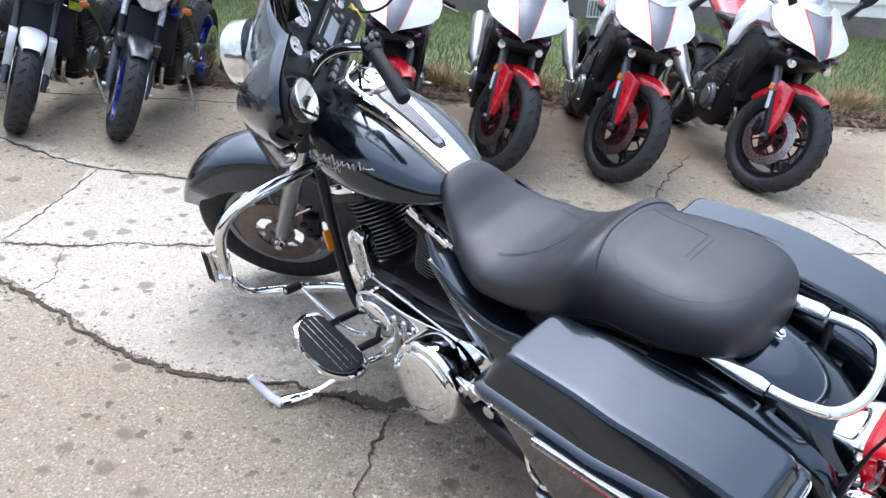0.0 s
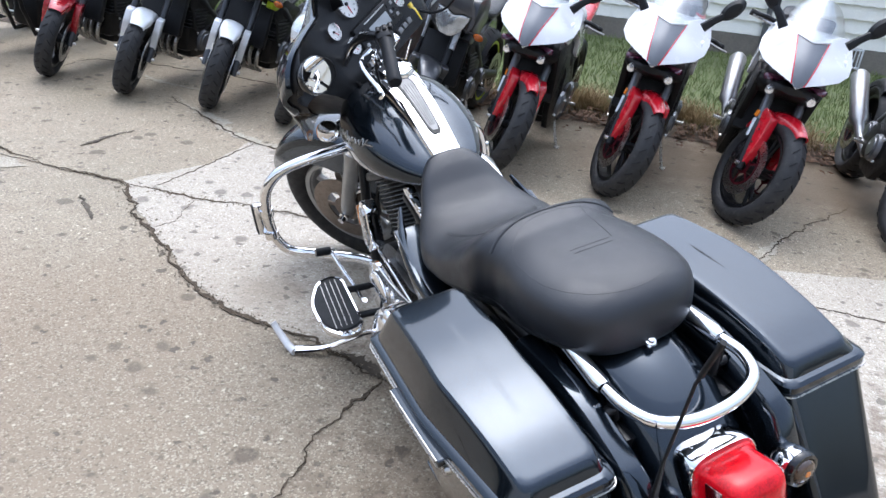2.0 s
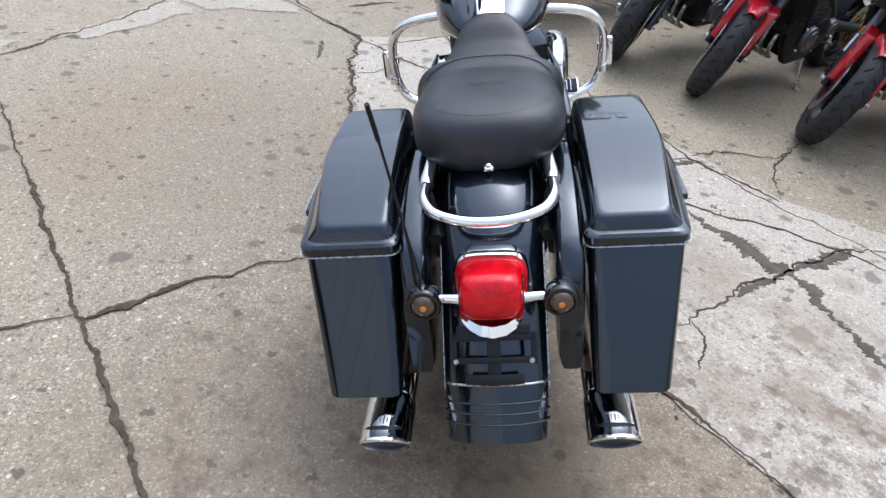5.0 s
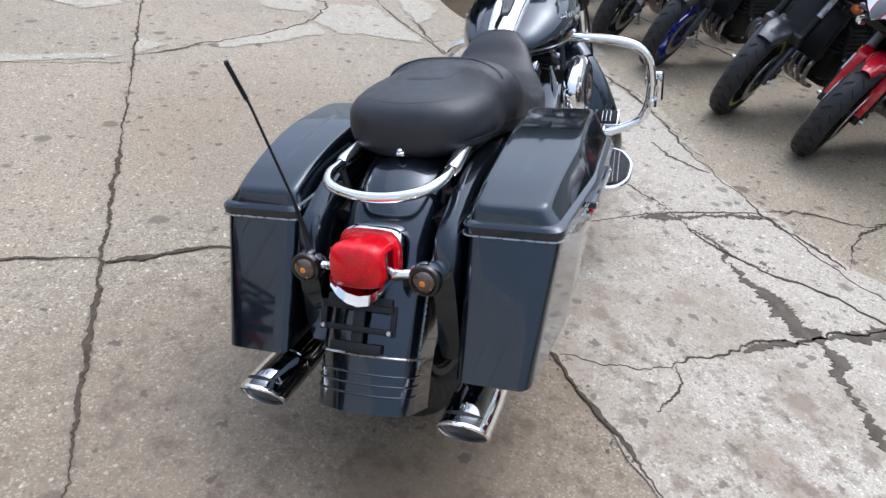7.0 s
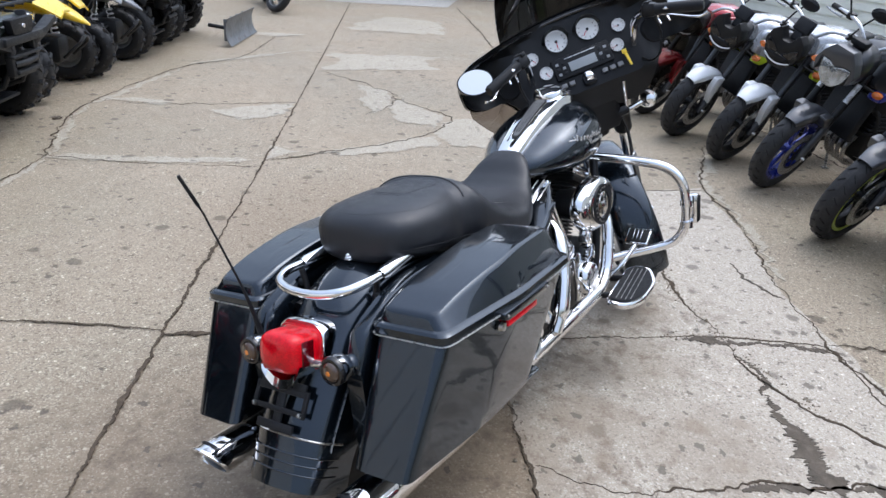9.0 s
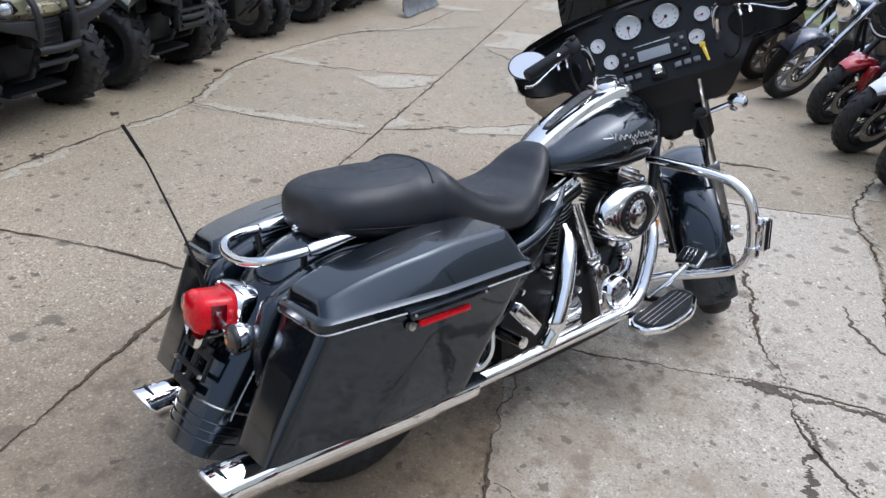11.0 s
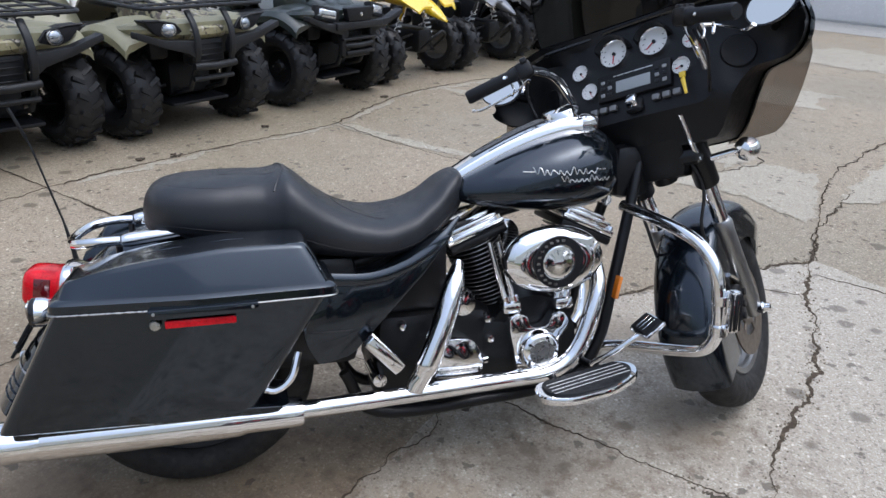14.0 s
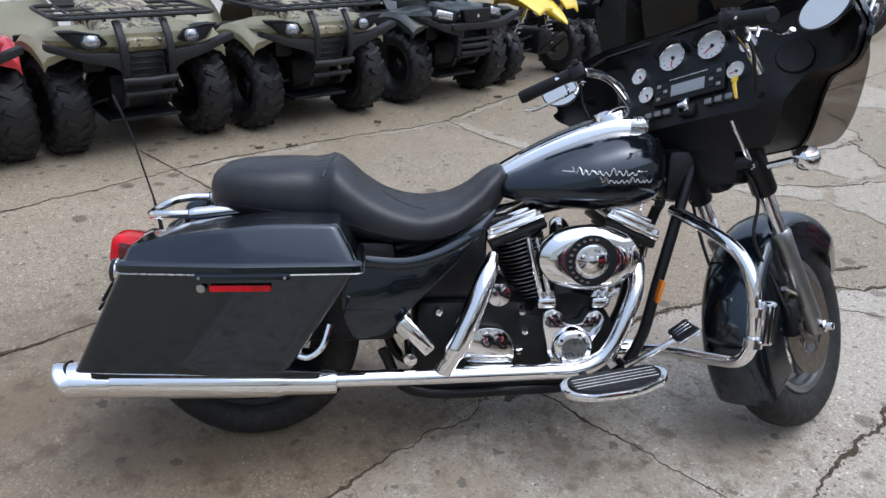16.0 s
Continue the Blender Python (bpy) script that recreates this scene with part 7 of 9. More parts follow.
def naked_bike(name, label, body, fen_col, rim, stripe, style, accent):
    b = thing("naked_motorcycle", label, "motorcycle", I4, "naked bikes along the lawn")
    st = steer_of(26)
    running_gear(b, st, rim, stripe, None, FRAME if style == 1 else DGREY, SLATE)
    bm = B()
    fender(bm, arc((0, 0.300), 0.322, 56, 136, 16), [0.046 + 0.022 * min(1, i / 4) * min(1, (20 - i) / 5) for i in range(17)], 0.035, 0.004)
    fen = part("front_fender", bm, fen_col, b, "front mudguard", st)
    for s in (-1, 1):
        bm = B()
        if style == 0:
            slab(bm, rounded([(-0.02, 0.36), (0.015, 0.50), (-0.01, 0.59), (-0.115, 0.58), (-0.085, 0.50), (-0.052, 0.36)], 0.018, 3), 0.080 * s, 0.122 * s, 0.014)
        else:
            slab(bm, rounded([(-0.04, 0.52), (0.0, 0.60), (-0.10, 0.60), (-0.10, 0.52)], 0.02, 3), 0.065 * s, 0.118 * s, 0.012)
        part("fender_arm", bm, fen_col, fen, "", st)
        if style == 1:
            bm = B()
            d = Vector((-0.42, 0, 0.907))
            p = Vector((0.02, 0.10 * s, 0.30)) + d * 0.42
            bar(bm, p, p + d * 0.13, 0.018)
            part("fork_guard", bm, SILVER, fen, "", st)
    # lamp mask
    if style == 0:
        turn = Matrix.Translation((-0.05, 0, 0)) @ Matrix.Rotation(radians(90), 4, "Z")
        bm = B()
        hull(bm, [(-0.28, 0.065, 0.98, 0.84), (-0.16, 0.10, 0.985, 0.80), (-0.09, 0.09, 0.95, 0.80)], 8, 18, 3)
        slab(bm, rounded([(-0.045, 0.785), (0.045, 0.785), (0.105, 0.835), (0.145, 0.93), (0.125, 1.0), (0.075, 1.045), (0.03, 0.97), (-0.03, 0.97), (-0.075, 1.045), (-0.125, 1.0), (-0.145, 0.93), (-0.105, 0.835)], 0.012, 3), -0.045, 0.04, 0.012, turn)
        mask = part("lamp_mask", bm, DARK, b, "black angular lamp mask", st)
        for s in (-1, 1):
            bm = B()
            slab(bm, rounded([(0.022 * s, 0.895), (0.115 * s, 0.955), (0.125 * s, 0.905), (0.06 * s, 0.850)], 0.008, 2), -0.052, -0.03, 0.004, turn)
            part("eye_panel", bm, GLOSS, mask, "glossy dark lamp panel", st)
            lathe(bq := B(), [(0.001, 0.010), (0.008, 0.009), (0.010, 0.0), (0.001, 0.0)], aim((-0.006, 0.018 * s, 0.872), (1, 0, -0.1)), 12)
            part("headlamp", bq, LAMP, mask, "small lamp", st)
        bm = B()
        box(bm, (0.0, 0, 0.862), (0.03, 0.15, 0.028), 0.010)
        part("brow", bm, DARK, mask, "", st)
        bm = B()
        tube(bm, [(0.016 - 0.9 * y * y, y, 0.822 + 3.0 * y * y) for y in (-0.10, -0.08, -0.05, -0.02, 0.0, 0.02, 0.05, 0.08, 0.10)], 0.0055, 6)
        part("light_strip", bm, WHITE, mask, "curved white light strip", st)
        bm = B()
        box(bm, (0, 0, 0), (0.05, 0.125, 0.10), 0.014, Matrix.Translation((-0.15, 0, 1.06)) @ Matrix.Rotation(radians(-28), 4, "Y"))
        box(bm, (0, 0, 0), (0.05, 0.07, 0.09), 0.012, Matrix.Translation((-0.13, 0, 1.0)) @ Matrix.Rotation(radians(-28), 4, "Y"))
        part("instrument_pod", bm, MATTE, mask, "black instrument cluster", st)
    else:
        bm = B()
        hull(bm, [(-0.26, 0.11, 1.02, 0.80), (-0.16, 0.12, 1.03, 0.78), (-0.08, 0.11, 0.99, 0.78), (-0.05, 0.09, 0.965, 0.80)], 10, 20, 2.6)
        mask = part("lamp_mask", bm, DGREY, b, "dark lamp mask", st)
        turn = Matrix.Translation((-0.035, 0, 0)) @ Matrix.Rotation(radians(90), 4, "Z")
        bm = B()
        slab(bm, rounded([(-0.034, 0.786), (0.034, 0.786), (0.078, 0.830), (0.102, 0.925), (0.050, 0.926), (0.0, 0.904), (-0.050, 0.926), (-0.102, 0.925), (-0.078, 0.830)], 0.016, 4), -0.05, 0.018, 0.012, turn)
        lamp = part("headlamp", bm, LAMPGLASS, mask, "large clear faceted headlamp", st)
        for y, z, r in ((-0.046, 0.882, 0.029), (0.046, 0.882, 0.029), (0.0, 0.826, 0.021)):
            part("reflector_bowl", lathe(B(), [(0.001, 0.006), (r * 0.5, 0.010), (r, 0.022), (r * 1.06, 0.022), (r * 1.08, 0.0), (0.001, 0.0)], aim((-0.028, y, z), (1, 0, 0.05)), 20), STEEL, lamp, "", st)
        # dark visor over the lamp, with a fin down each side
        bm = B()
        slab(bm, rounded([(-0.135, 0.90), (-0.105, 0.975), (-0.06, 1.03), (0.06, 1.03), (0.105, 0.975), (0.135, 0.90), (0.108, 0.835), (0.104, 0.935), (0.050, 0.936), (0.0, 0.914), (-0.050, 0.936), (-0.104, 0.935), (-0.108, 0.835)], 0.008, 2), -0.062, 0.02, 0.008, turn)
        part("visor", bm, SLATE, mask, "slate-grey visor over the lamp", st)
        bm = B()
        box(bm, (-0.13, 0, 1.045), (0.08, 0.10, 0.04), 0.012)
        part("instrument_pod", bm, MATTE, mask, "", st)
    bars(b, st, 0.98, 0.38, 0.08, SILVER, True)
    for s in (-1, 1):
        bm = B()
        bar(bm, (-0.22, 0.10 * s, 0.80), (-0.22, 0.20 * s, 0.80), 0.008)
        a = part("signal_arm", bm, MATTE, b, "", st)
        part("turn_signal", lathe(B(), [(0.001, -0.04), (0.6, -0.03), (1.0, 0.0), (0.9, 0.02), (0.001, 0.03)], aim((-0.21, 0.225 * s, 0.80), (1, 0.1 * s, 0), (0, 0, 1)) @ Matrix.Diagonal((0.021, 0.034, 1, 1)), 18), SIGNAL, a, "amber turn signal", st)
        bm = B()
        slab(bm, rounded([(-0.30, 0.78), (-0.36, 0.95), (-0.55, 0.97), (-0.62, 0.82), (-0.48, 0.72)], 0.04, 3), 0.10 * s, 0.178 * s, 0.025)
        sc = part("tank_cover", bm, body, b, "painted tank side cover")
        bm = B()
        slab(bm, rounded([(-0.32, 0.705), (-0.345, 0.765), (-0.43, 0.75), (-0.46, 0.705), (-0.40, 0.68)], 0.02, 3), 0.13 * s, 0.176 * s, 0.014)
        cowl = bm
        bm = B()
        slab(bm, rounded([(-0.36, 0.75), (-0.58, 0.74), (-0.80, 0.66), (-0.70, 0.57), (-0.52, 0.60), (-0.42, 0.58)], 0.03, 3), 0.135 * s, 0.168 * s, 0.014)
        part("side_shroud", bm, DARK, b, "black side shroud")
        bm = cowl
        part("radiator_cowl", bm, accent, b, "bright radiator cowl" if accent is LIME else "radiator cowl")
        bm = B()
        bar(bm, (-1.45, 0.05 * s, 0.80), (-1.46, 0.15 * s, 0.78), 0.007)
        a = part("signal_arm", bm, MATTE, b)
        part("turn_signal", lathe(B(), [(0.001, -0.03), (0.022, -0.015), (0.027, 0.01), (0.001, 0.025)], aim((-1.46, 0.17 * s, 0.78), (-1, 0, 0)), 14), AMBER, a, "amber turn signal")
    part("fuel_tank", hull(B(), [(-0.84, 0.07, 0.84, 0.74), (-0.76, 0.12, 0.91, 0.74), (-0.58, 0.17, 1.02, 0.76), (-0.42, 0.16, 1.02, 0.80), (-0.34, 0.10, 0.97, 0.84)], 16, 24, 2.6), body, b, "painted fuel tank")
    part("seat", hull(B(), [(-1.46, 0.06, 0.92, 0.86), (-1.30, 0.11, 0.92, 0.84), (-1.12, 0.13, 0.87, 0.79), (-0.95, 0.13, 0.83, 0.76), (-0.80, 0.09, 0.84, 0.76)], 18, 22, 2.8), VINYL, b, "black dual seat")
    part("tail", hull(B(), [(-1.58, 0.03, 0.90, 0.86), (-1.48, 0.07, 0.90, 0.82), (-1.2, 0.10, 0.84, 0.76), (-0.95, 0.10, 0.80, 0.72)], 12, 18, 2.8), DGREY, b)
    bm = B()
    tube(bm, [(-1.40, 0, 0.80), (-1.62, 0, 0.66), (-1.68, 0, 0.50)], [0.035, 0.03, 0.012], 8, flat=0.4)
    part("plate_holder", bm, MATTE, b)
    return b


def place(first, m):
    first.matrix_world = m
    return first


LEAN = 10
first = place(sport_bike("white sport motorcycle with red front mudguard and clear screen"), stand_pose(-0.47, 3.97, -91, LEAN))
for x, y, yaw in ((0.22, 3.95, -92), (0.905, 3.92, -90), (1.75, 3.92, -86)):
    copy_thing(first, stand_pose(x, y, yaw, LEAN))
place(naked_bike("", "grey naked motorcycle with lime rim stripes and clear headlamp", DGREY, SLATE, FRAME, LIME, 1, DGREY), stand_pose(-1.08, 3.95, -90, LEAN))
place(naked_bike("", "dark naked motorcycle with blue panels, blue wheels and clear headlamp", DGREY, SLATE, BLUE, None, 1, BLUE), stand_pose(-1.96, 4.09, -88, LEAN))
w1 = place(naked_bike("", "silver naked motorcycle with white mudguard and lime cowls", SILVER, PEARL, FRAME, None, 0, LIME), stand_pose(-2.57, 4.10, -86, LEAN))
copy_thing(w1, stand_pose(-3.25, 4.05, -86, LEAN))
place(naked_bike("", "crimson naked motorcycle with red mudguard", CRIMSON, CRIMSON, FRAME, None, 0, FRAME), stand_pose(-4.02, 4.10, -84, LEAN))


def cruiser(label, paint):
    """Low cruiser with a round chrome headlamp and raked fork."""
    b = thing("cruiser_motorcycle", label, "motorcycle", I4, "cruisers at the end of the row")
    st = steer_of(28, 0.15)
    cast = sport_wheel(b, Vector((0, 0, 0.32)), 0.32, 0.125, st, ALLOY, "front_wheel")
    sport_wheel(b, Vector((-1.62, 0, 0.32)), 0.32, 0.17, I4, ALLOY, "rear_wheel")
    d = Vector((-0.55, 0, 0.835))
    for s in (-1, 1):
        p = Vector((0, 0.10 * s, 0.32))
        leg = part("fork_leg", tube(B(), [p, p + d * 0.30, p + d * 0.31], [0.03, 0.03, 0.024], 12), CHROME, b, "chrome fork leg", st)
        part("fork_tube", bar(B(), p + d * 0.30, p + d * 0.75, 0.023, 12), CHROME, leg, "", st)
        bm = B()
        tube(bm, spline([(-0.45, 0.05 * s, 0.98), (-0.42, 0.12 * s, 1.08), (-0.50, 0.28 * s, 1.10), (-0.60, 0.38 * s, 1.06)], 5), 0.0125, 10)
        h = part("handlebar", bm, CHROME, b, "chrome handlebar", st)
        part("grip", bar(B(), (-0.545, 0.33 * s, 1.08), (-0.625, 0.41 * s, 1.05), 0.018), RUBBER, h, "", st)
    part("front_fender", fender(B(), arc((0, 0.32), 0.36, 40, 165, 20), 0.08, 0.07), paint, b, "painted front mudguard", st)
    part("rear_fender", fender(B(), arc((-1.62, 0.32), 0.37, 30, 175, 24), 0.10, 0.09), paint, b, "painted rear mudguard")
    part("headlamp", lathe(B(), [(0.001, -0.10), (0.05, -0.09), (0.085, -0.02), (0.09, 0.02), (0.08, 0.04), (0.001, 0.05)], aim((-0.24, 0, 0.86), (1, 0, 0)), 28), CHROME, b, "round chrome headlamp", st)
    part("fuel_tank", hull(B(), [(-1.02, 0.05, 0.80, 0.72), (-0.90, 0.12, 0.86, 0.72), (-0.68, 0.16, 0.93, 0.74), (-0.54, 0.12, 0.90, 0.78)], 14, 22, 2.5), paint, b, "painted teardrop tank")
    part("seat", hull(B(), [(-1.62, 0.10, 0.76, 0.68), (-1.35, 0.15, 0.74, 0.64), (-1.10, 0.14, 0.70, 0.62), (-0.95, 0.08, 0.74, 0.66)], 14, 22, 2.7), VINYL, b, "black seat")
    bm = B()
    box(bm, (-0.85, 0, 0.36), (0.48, 0.26, 0.30), 0.06)
    part("engine", bm, FINS, b, "black engine")
    for k, (x0, x1) in enumerate(((-0.85, -0.95), (-0.75, -0.65))):
        part("cylinder", tube(B(), [(x0, 0, 0.45), (x1, 0, 0.70)], [0.085, 0.095], 14), EDGE, b, "finned cylinder")
    part("exhaust", tube(B(), spline([(-0.66, -0.14, 0.52), (-0.55, -0.17, 0.38), (-0.70, -0.19, 0.26), (-1.20, -0.20, 0.27), (-1.80, -0.21, 0.30)], 5), 0.036, 12), CHROME, b, "long chrome exhaust")
    bm = B()
    for s in (-1, 1):
        tube(bm, [(-0.42, 0.03 * s, 0.80), (-0.50, 0.09 * s, 0.40), (-0.62, 0.10 * s, 0.18), (-1.20, 0.12 * s, 0.20), (-1.62, 0.12 * s, 0.32)], 0.018, 8)
    part("frame", bm, FRAME, b)
    bm = B()
    tube(bm, [(-0.85, 0.14, 0.22), (-0.82, 0.26, 0.075)], 0.011, 8)
    part("side_stand", bm, STEEL, b)
    return b


c1 = place(cruiser("dark blue cruiser with chrome headlamp and fork", mat("midnight_paint", (0.015, 0.022, 0.05), 0.28, 0.3, 0.9, vary=0.1)), stand_pose(-4.75, 3.95, -84, 9))
copy_thing(c1, stand_pose(-5.5, 3.9, -82, 9))

# ---- quads ----
def camo(name):
    """Woodland camouflage print in tan, brown and dark patches."""
    ma = mat(name, (0.30, 0.27, 0.16), 0.5, 0, 0.3, vary=0.15, scale=5)
    N, L = ma.node_tree.nodes, ma.node_tree.links
    b = N["Principled BSDF"]
    tc = N.new("ShaderNodeTexCoord")
    last = b.inputs["Base Color"].links[0].from_socket
    for sc, lo, colr in ((5, 0.52, (0.12, 0.085, 0.06)), (9, 0.56, (0.045, 0.045, 0.03)), (14, 0.57, (0.42, 0.38, 0.33)), (24, 0.58, (0.05, 0.04, 0.032))):
        q = N.new("ShaderNodeTexNoise")
        q.inputs["Scale"].default_value, q.inputs["Detail"].default_value, q.inputs["Distortion"].default_value = sc, 4.0, 1.2
        L.new(tc.outputs["Object"], q.inputs["Vector"])
        r = N.new("ShaderNodeMapRange")
        r.inputs[1].default_value, r.inputs[2].default_value = lo, lo + 0.04
        L.new(q.outputs["Fac"], r.inputs[0])
        m = N.new("ShaderNodeMix")
        m.data_type = "RGBA"
        L.new(r.outputs[0], m.inputs["Factor"])
        L.new(last, m.inputs[6])
        m.inputs[7].default_value = (*colr, 1)
        last = m.outputs[2]
    L.new(last, b.inputs["Base Color"])
    return ma


CAMO = camo("camouflage_plastic")
OLIVE = mat("olive_tan_plastic", (0.25, 0.235, 0.145), 0.45, 0, 0.2, vary=0.12, scale=4)
BLACKP = mat("black_moulded_plastic", (0.0115, 0.0122, 0.0135), 0.48, vary=0.25, scale=14, bump=0.2, bscale=500, spec=0.35)
GREENP = mat("dark_green_plastic", (0.022, 0.030, 0.026), 0.35, 0, 0.5, vary=0.15, scale=6)
MUDTYRE = mat("mud_tyre_rubber", (0.0115, 0.0115, 0.0125), 0.46, vary=0.3, scale=12, bump=0.3, bscale=150, dirt=(0.022, 0.020, 0.018), spec=0.38)


def knob_tyre(bm, r, w, ax, lugs=16):
    """Balloon tyre with chevron lugs."""
    for k in range(lugs):
        for s in (-1, 1):
            a = 2 * math.pi * (k + (0.5 if s > 0 else 0)) / lugs
            m = ax @ Matrix.Rotation(a, 4, "Z")
            t = Matrix.Translation((r - 0.012, 0, s * w * 0.17)) @ Matrix.Rotation(radians(12 * s), 4, "Y") @ Matrix.Rotation(radians(30 * s), 4, "X")
            box(bm, (0.000, 0, 0), (0.022, 0.026, w * 0.34), 0, m @ t)
            box(bm, (r - 0.040, 0.018, s * w * 0.425), (0.050, 0.028, w * 0.075), 0, m @ Matrix.Translation((r - 0.04, 0, s * w * 0.425)) @ Matrix.Rotation(radians(38 * s), 4, "Y") @ Matrix.Translation((0.04 - r, 0, -s * w * 0.425)))
    return bm


def quad_wheel(parent, c, r, w, rim_mat, name, steer=0, lugs=16):
    ax = Matrix.Translation(c) @ Matrix.Rotation(radians(steer), 4, "Z") @ aim((0, 0, 0), YAX)
    s = 1 if c[1] > 0 else -1
    bm = B()
    lathe(bm, [(0.001, s * w * 0.16), (0.035, s * w * 0.20), (0.05, s * w * 0.12), (r * 0.40, s * w * 0.10), (r * 0.50, s * w * 0.36), (r * 0.53, s * w * 0.40), (r * 0.53, -s * w * 0.40), (r * 0.48, -s * w * 0.36), (r * 0.4, 0), (0.001, 0)], ax, 32)
    wh = part(name, bm, rim_mat, parent, "steel wheel")
    tyre = part("tyre", wheel_tyre(B(), r - 0.010, w, ax, 44, 0.50, 2.6), MUDTYRE, wh, "knobbly black mud tyre", smooth=35)
    tagged(part("tread", knob_tyre(B(), r, w, ax, lugs), MUDTYRE, wh), kind="stuff")
    for k in range(4):
        a = 2 * math.pi * k / 4
        part("lug_nut", lathe(B(), [(0.001, 0.012), (0.008, 0.012), (0.010, 0.0), (0.001, 0.0)], ax @ Matrix.Translation((0.055 * math.cos(a), 0.055 * math.sin(a), s * (w * 0.12))) @ Matrix.Diagonal((1, 1, s, 1)), 8), CHROME, wh)
    return wh


def utility_quad(label, skin, fender_skin, rack_mat=BLACKP, square=False):
    b = thing("utility_quad", label, "quad bike", I4, "quad bikes in a row")
    for s in (-1, 1):
        quad_wheel(b, (0, 0.44 * s, 0.298), 0.300, 0.225, FRAME, "front_wheel", 6, 18)
        quad_wheel(b, (-1.23, 0.42 * s, 0.298), 0.300, 0.26, FRAME, "rear_wheel", 0, 18)
        # front mudguards: arched shells from hood to tyre edge
        bm = B()
        rings = []
        for i in range(15):
            a = radians(50 + 118 * i / 14)
            x, z = 0.02 + 0.380 * math.cos(a), 0.30 + 0.405 * math.sin(a)
            inn, out = 0.17, 0.585 - 0.05 * max(0, 7 - i) / 7
            rings.append([(x, inn * s, z + 0.055), (x, (inn + 0.18) * s, z + 0.052), (x, (out - 0.03) * s, z + 0.02), (x, out * s, z - 0.016), (x, out * s, z - 0.062), (x * 0.985, (out - 0.02) * s, z - 0.030), (x * 0.985, (inn + 0.18) * s, z + 0.03), (x * 0.985, inn * s, z + 0.03)])
        loft(bm, rings)
        part("front_fender", bm, fender_skin, b, "moulded front mudguard")
        # black liner behind and above the front tyre
        bm = B()
        box(bm, (0, 0, 0), (0.025, 0.40, 0.42), 0.010, Matrix.Translation((-0.365, 0.36 * s, 0.47)) @ Matrix.Rotation(radians(14), 4, "Y"))
        box(bm, (-0.06, 0.245 * s, 0.60), (0.46, 0.14, 0.20), 0.03)
        part("wheel_arch_liner", bm, MATTE, b, "black wheel arch liner")
        bm = B()
        rings = []
        for i in range(15):
            a = radians(30 + 140 * i / 14)
            x, z = -1.23 + 0.42 * math.cos(a), 0.27 + 0.44 * math.sin(a)
            inn, out = 0.16, 0.57
            rings.append([(x, inn * s, z + 0.06), (x, (out - 0.04) * s, z + 0.04), (x, out * s, z), (x, out * s, z - 0.03), (x, (out - 0.03) * s, z + 0.01), (x, inn * s, z + 0.035)])
        loft(bm, rings)
        part("rear_fender", bm, fender_skin, b, "moulded rear mudguard")
        # lower black bumper wing in front of the tyre
        bm = B()
        slab(bm, rounded([(0.13, 0.60), (0.155, 0.645), (0.36, 0.665), (0.535, 0.725), (0.54, 0.688), (0.36, 0.618), (0.20, 0.572), (0.15, 0.535), (0.13, 0.55)], 0.008, 2), 0.0, 0.075, 0.014, Matrix.Translation((0.34, 0, 0)) @ Matrix.Rotation(radians(90), 4, "Z") @ Matrix.Diagonal((s, -1, 1, 1)))
        part("bumper_wing", bm, BLACKP, b, "black moulded bumper wing")
        # lamp in its black hood
        lm = aim((0.345, 0.285 * s, 0.722), (1, 0.12 * s, 0.05))
        if square:
            lm = aim((0.335, 0.285 * s, 0.722), (1, 0.25 * s, 0.12), (0, 0.2, 1))
            bm = B()
            box(bm, (0, 0, -0.02), (0.105, 0.215, 0.07), 0.012, lm)
            hood = part("lamp_hood", bm, BLACKP, b, "")
            bm = B()
            box(bm, (0, 0, 0.014), (0.070, 0.165, 0.020), 0.010, lm, 2, 0.85)
            part("headlamp", bm, LAMP, hood, "wide rectangular headlamp")
        else:
            # angular recess drawn out to the side, with the lamp at its inner end
            rm = Matrix.Translation((0.345, 0, 0)) @ Matrix.Rotation(radians(90), 4, "Z") @ Matrix.Diagonal((s, -1, 1, 1))
            bm = B()
            slab(bm, rounded([(0.205, 0.690), (0.300, 0.664), (0.375, 0.690), (0.452, 0.772), (0.360, 0.768), (0.245, 0.745)], 0.012, 3), -0.10, 0.006, 0.006, rm)
            hood = part("lamp_hood", bm, MATTE, b, "")
            bm = B()
            tube(bm, [rm @ Vector((y, 0.008, z)) for y, z in ((0.205, 0.700), (0.245, 0.748), (0.360, 0.772), (0.455, 0.776))], 0.008, 6)
            part("lamp_brow", bm, BLACKP, hood, "", smooth=60)
            lm = aim((0.350, 0.292 * s, 0.714), (1, 0.18 * s, 0.10))
            lamp = part("headlamp", lathe(B(), [(0.001, 0.026), (0.022, 0.023), (0.036, 0.014), (0.040, 0.0), (0.001, -0.01)], lm @ Matrix.Diagonal((0.95, 1.10, 1, 1)), 24), LAMPGLASS, hood, "round headlamp")
            part("lamp_ring", lathe(B(), [(0.044, -0.004), (0.045, 0.008), (0.040, 0.010), (0.039, -0.004), (0.044, -0.004)], lm @ Matrix.Diagonal((0.95, 1.10, 1, 1)), 24), STEEL, lamp)
        # upright bumper loop to the rack
        bm = B()
        tube(bm, spline([(0.39, 0.135 * s, 0.50), (0.42, 0.135 * s, 0.60), (0.40, 0.135 * s, 0.72), (0.33, 0.135 * s, 0.815)], 5), 0.024, 8, flat=0.6)
        if not square:
            part("bumper_post", bm, BLACKP, b, "")
        bm = B()
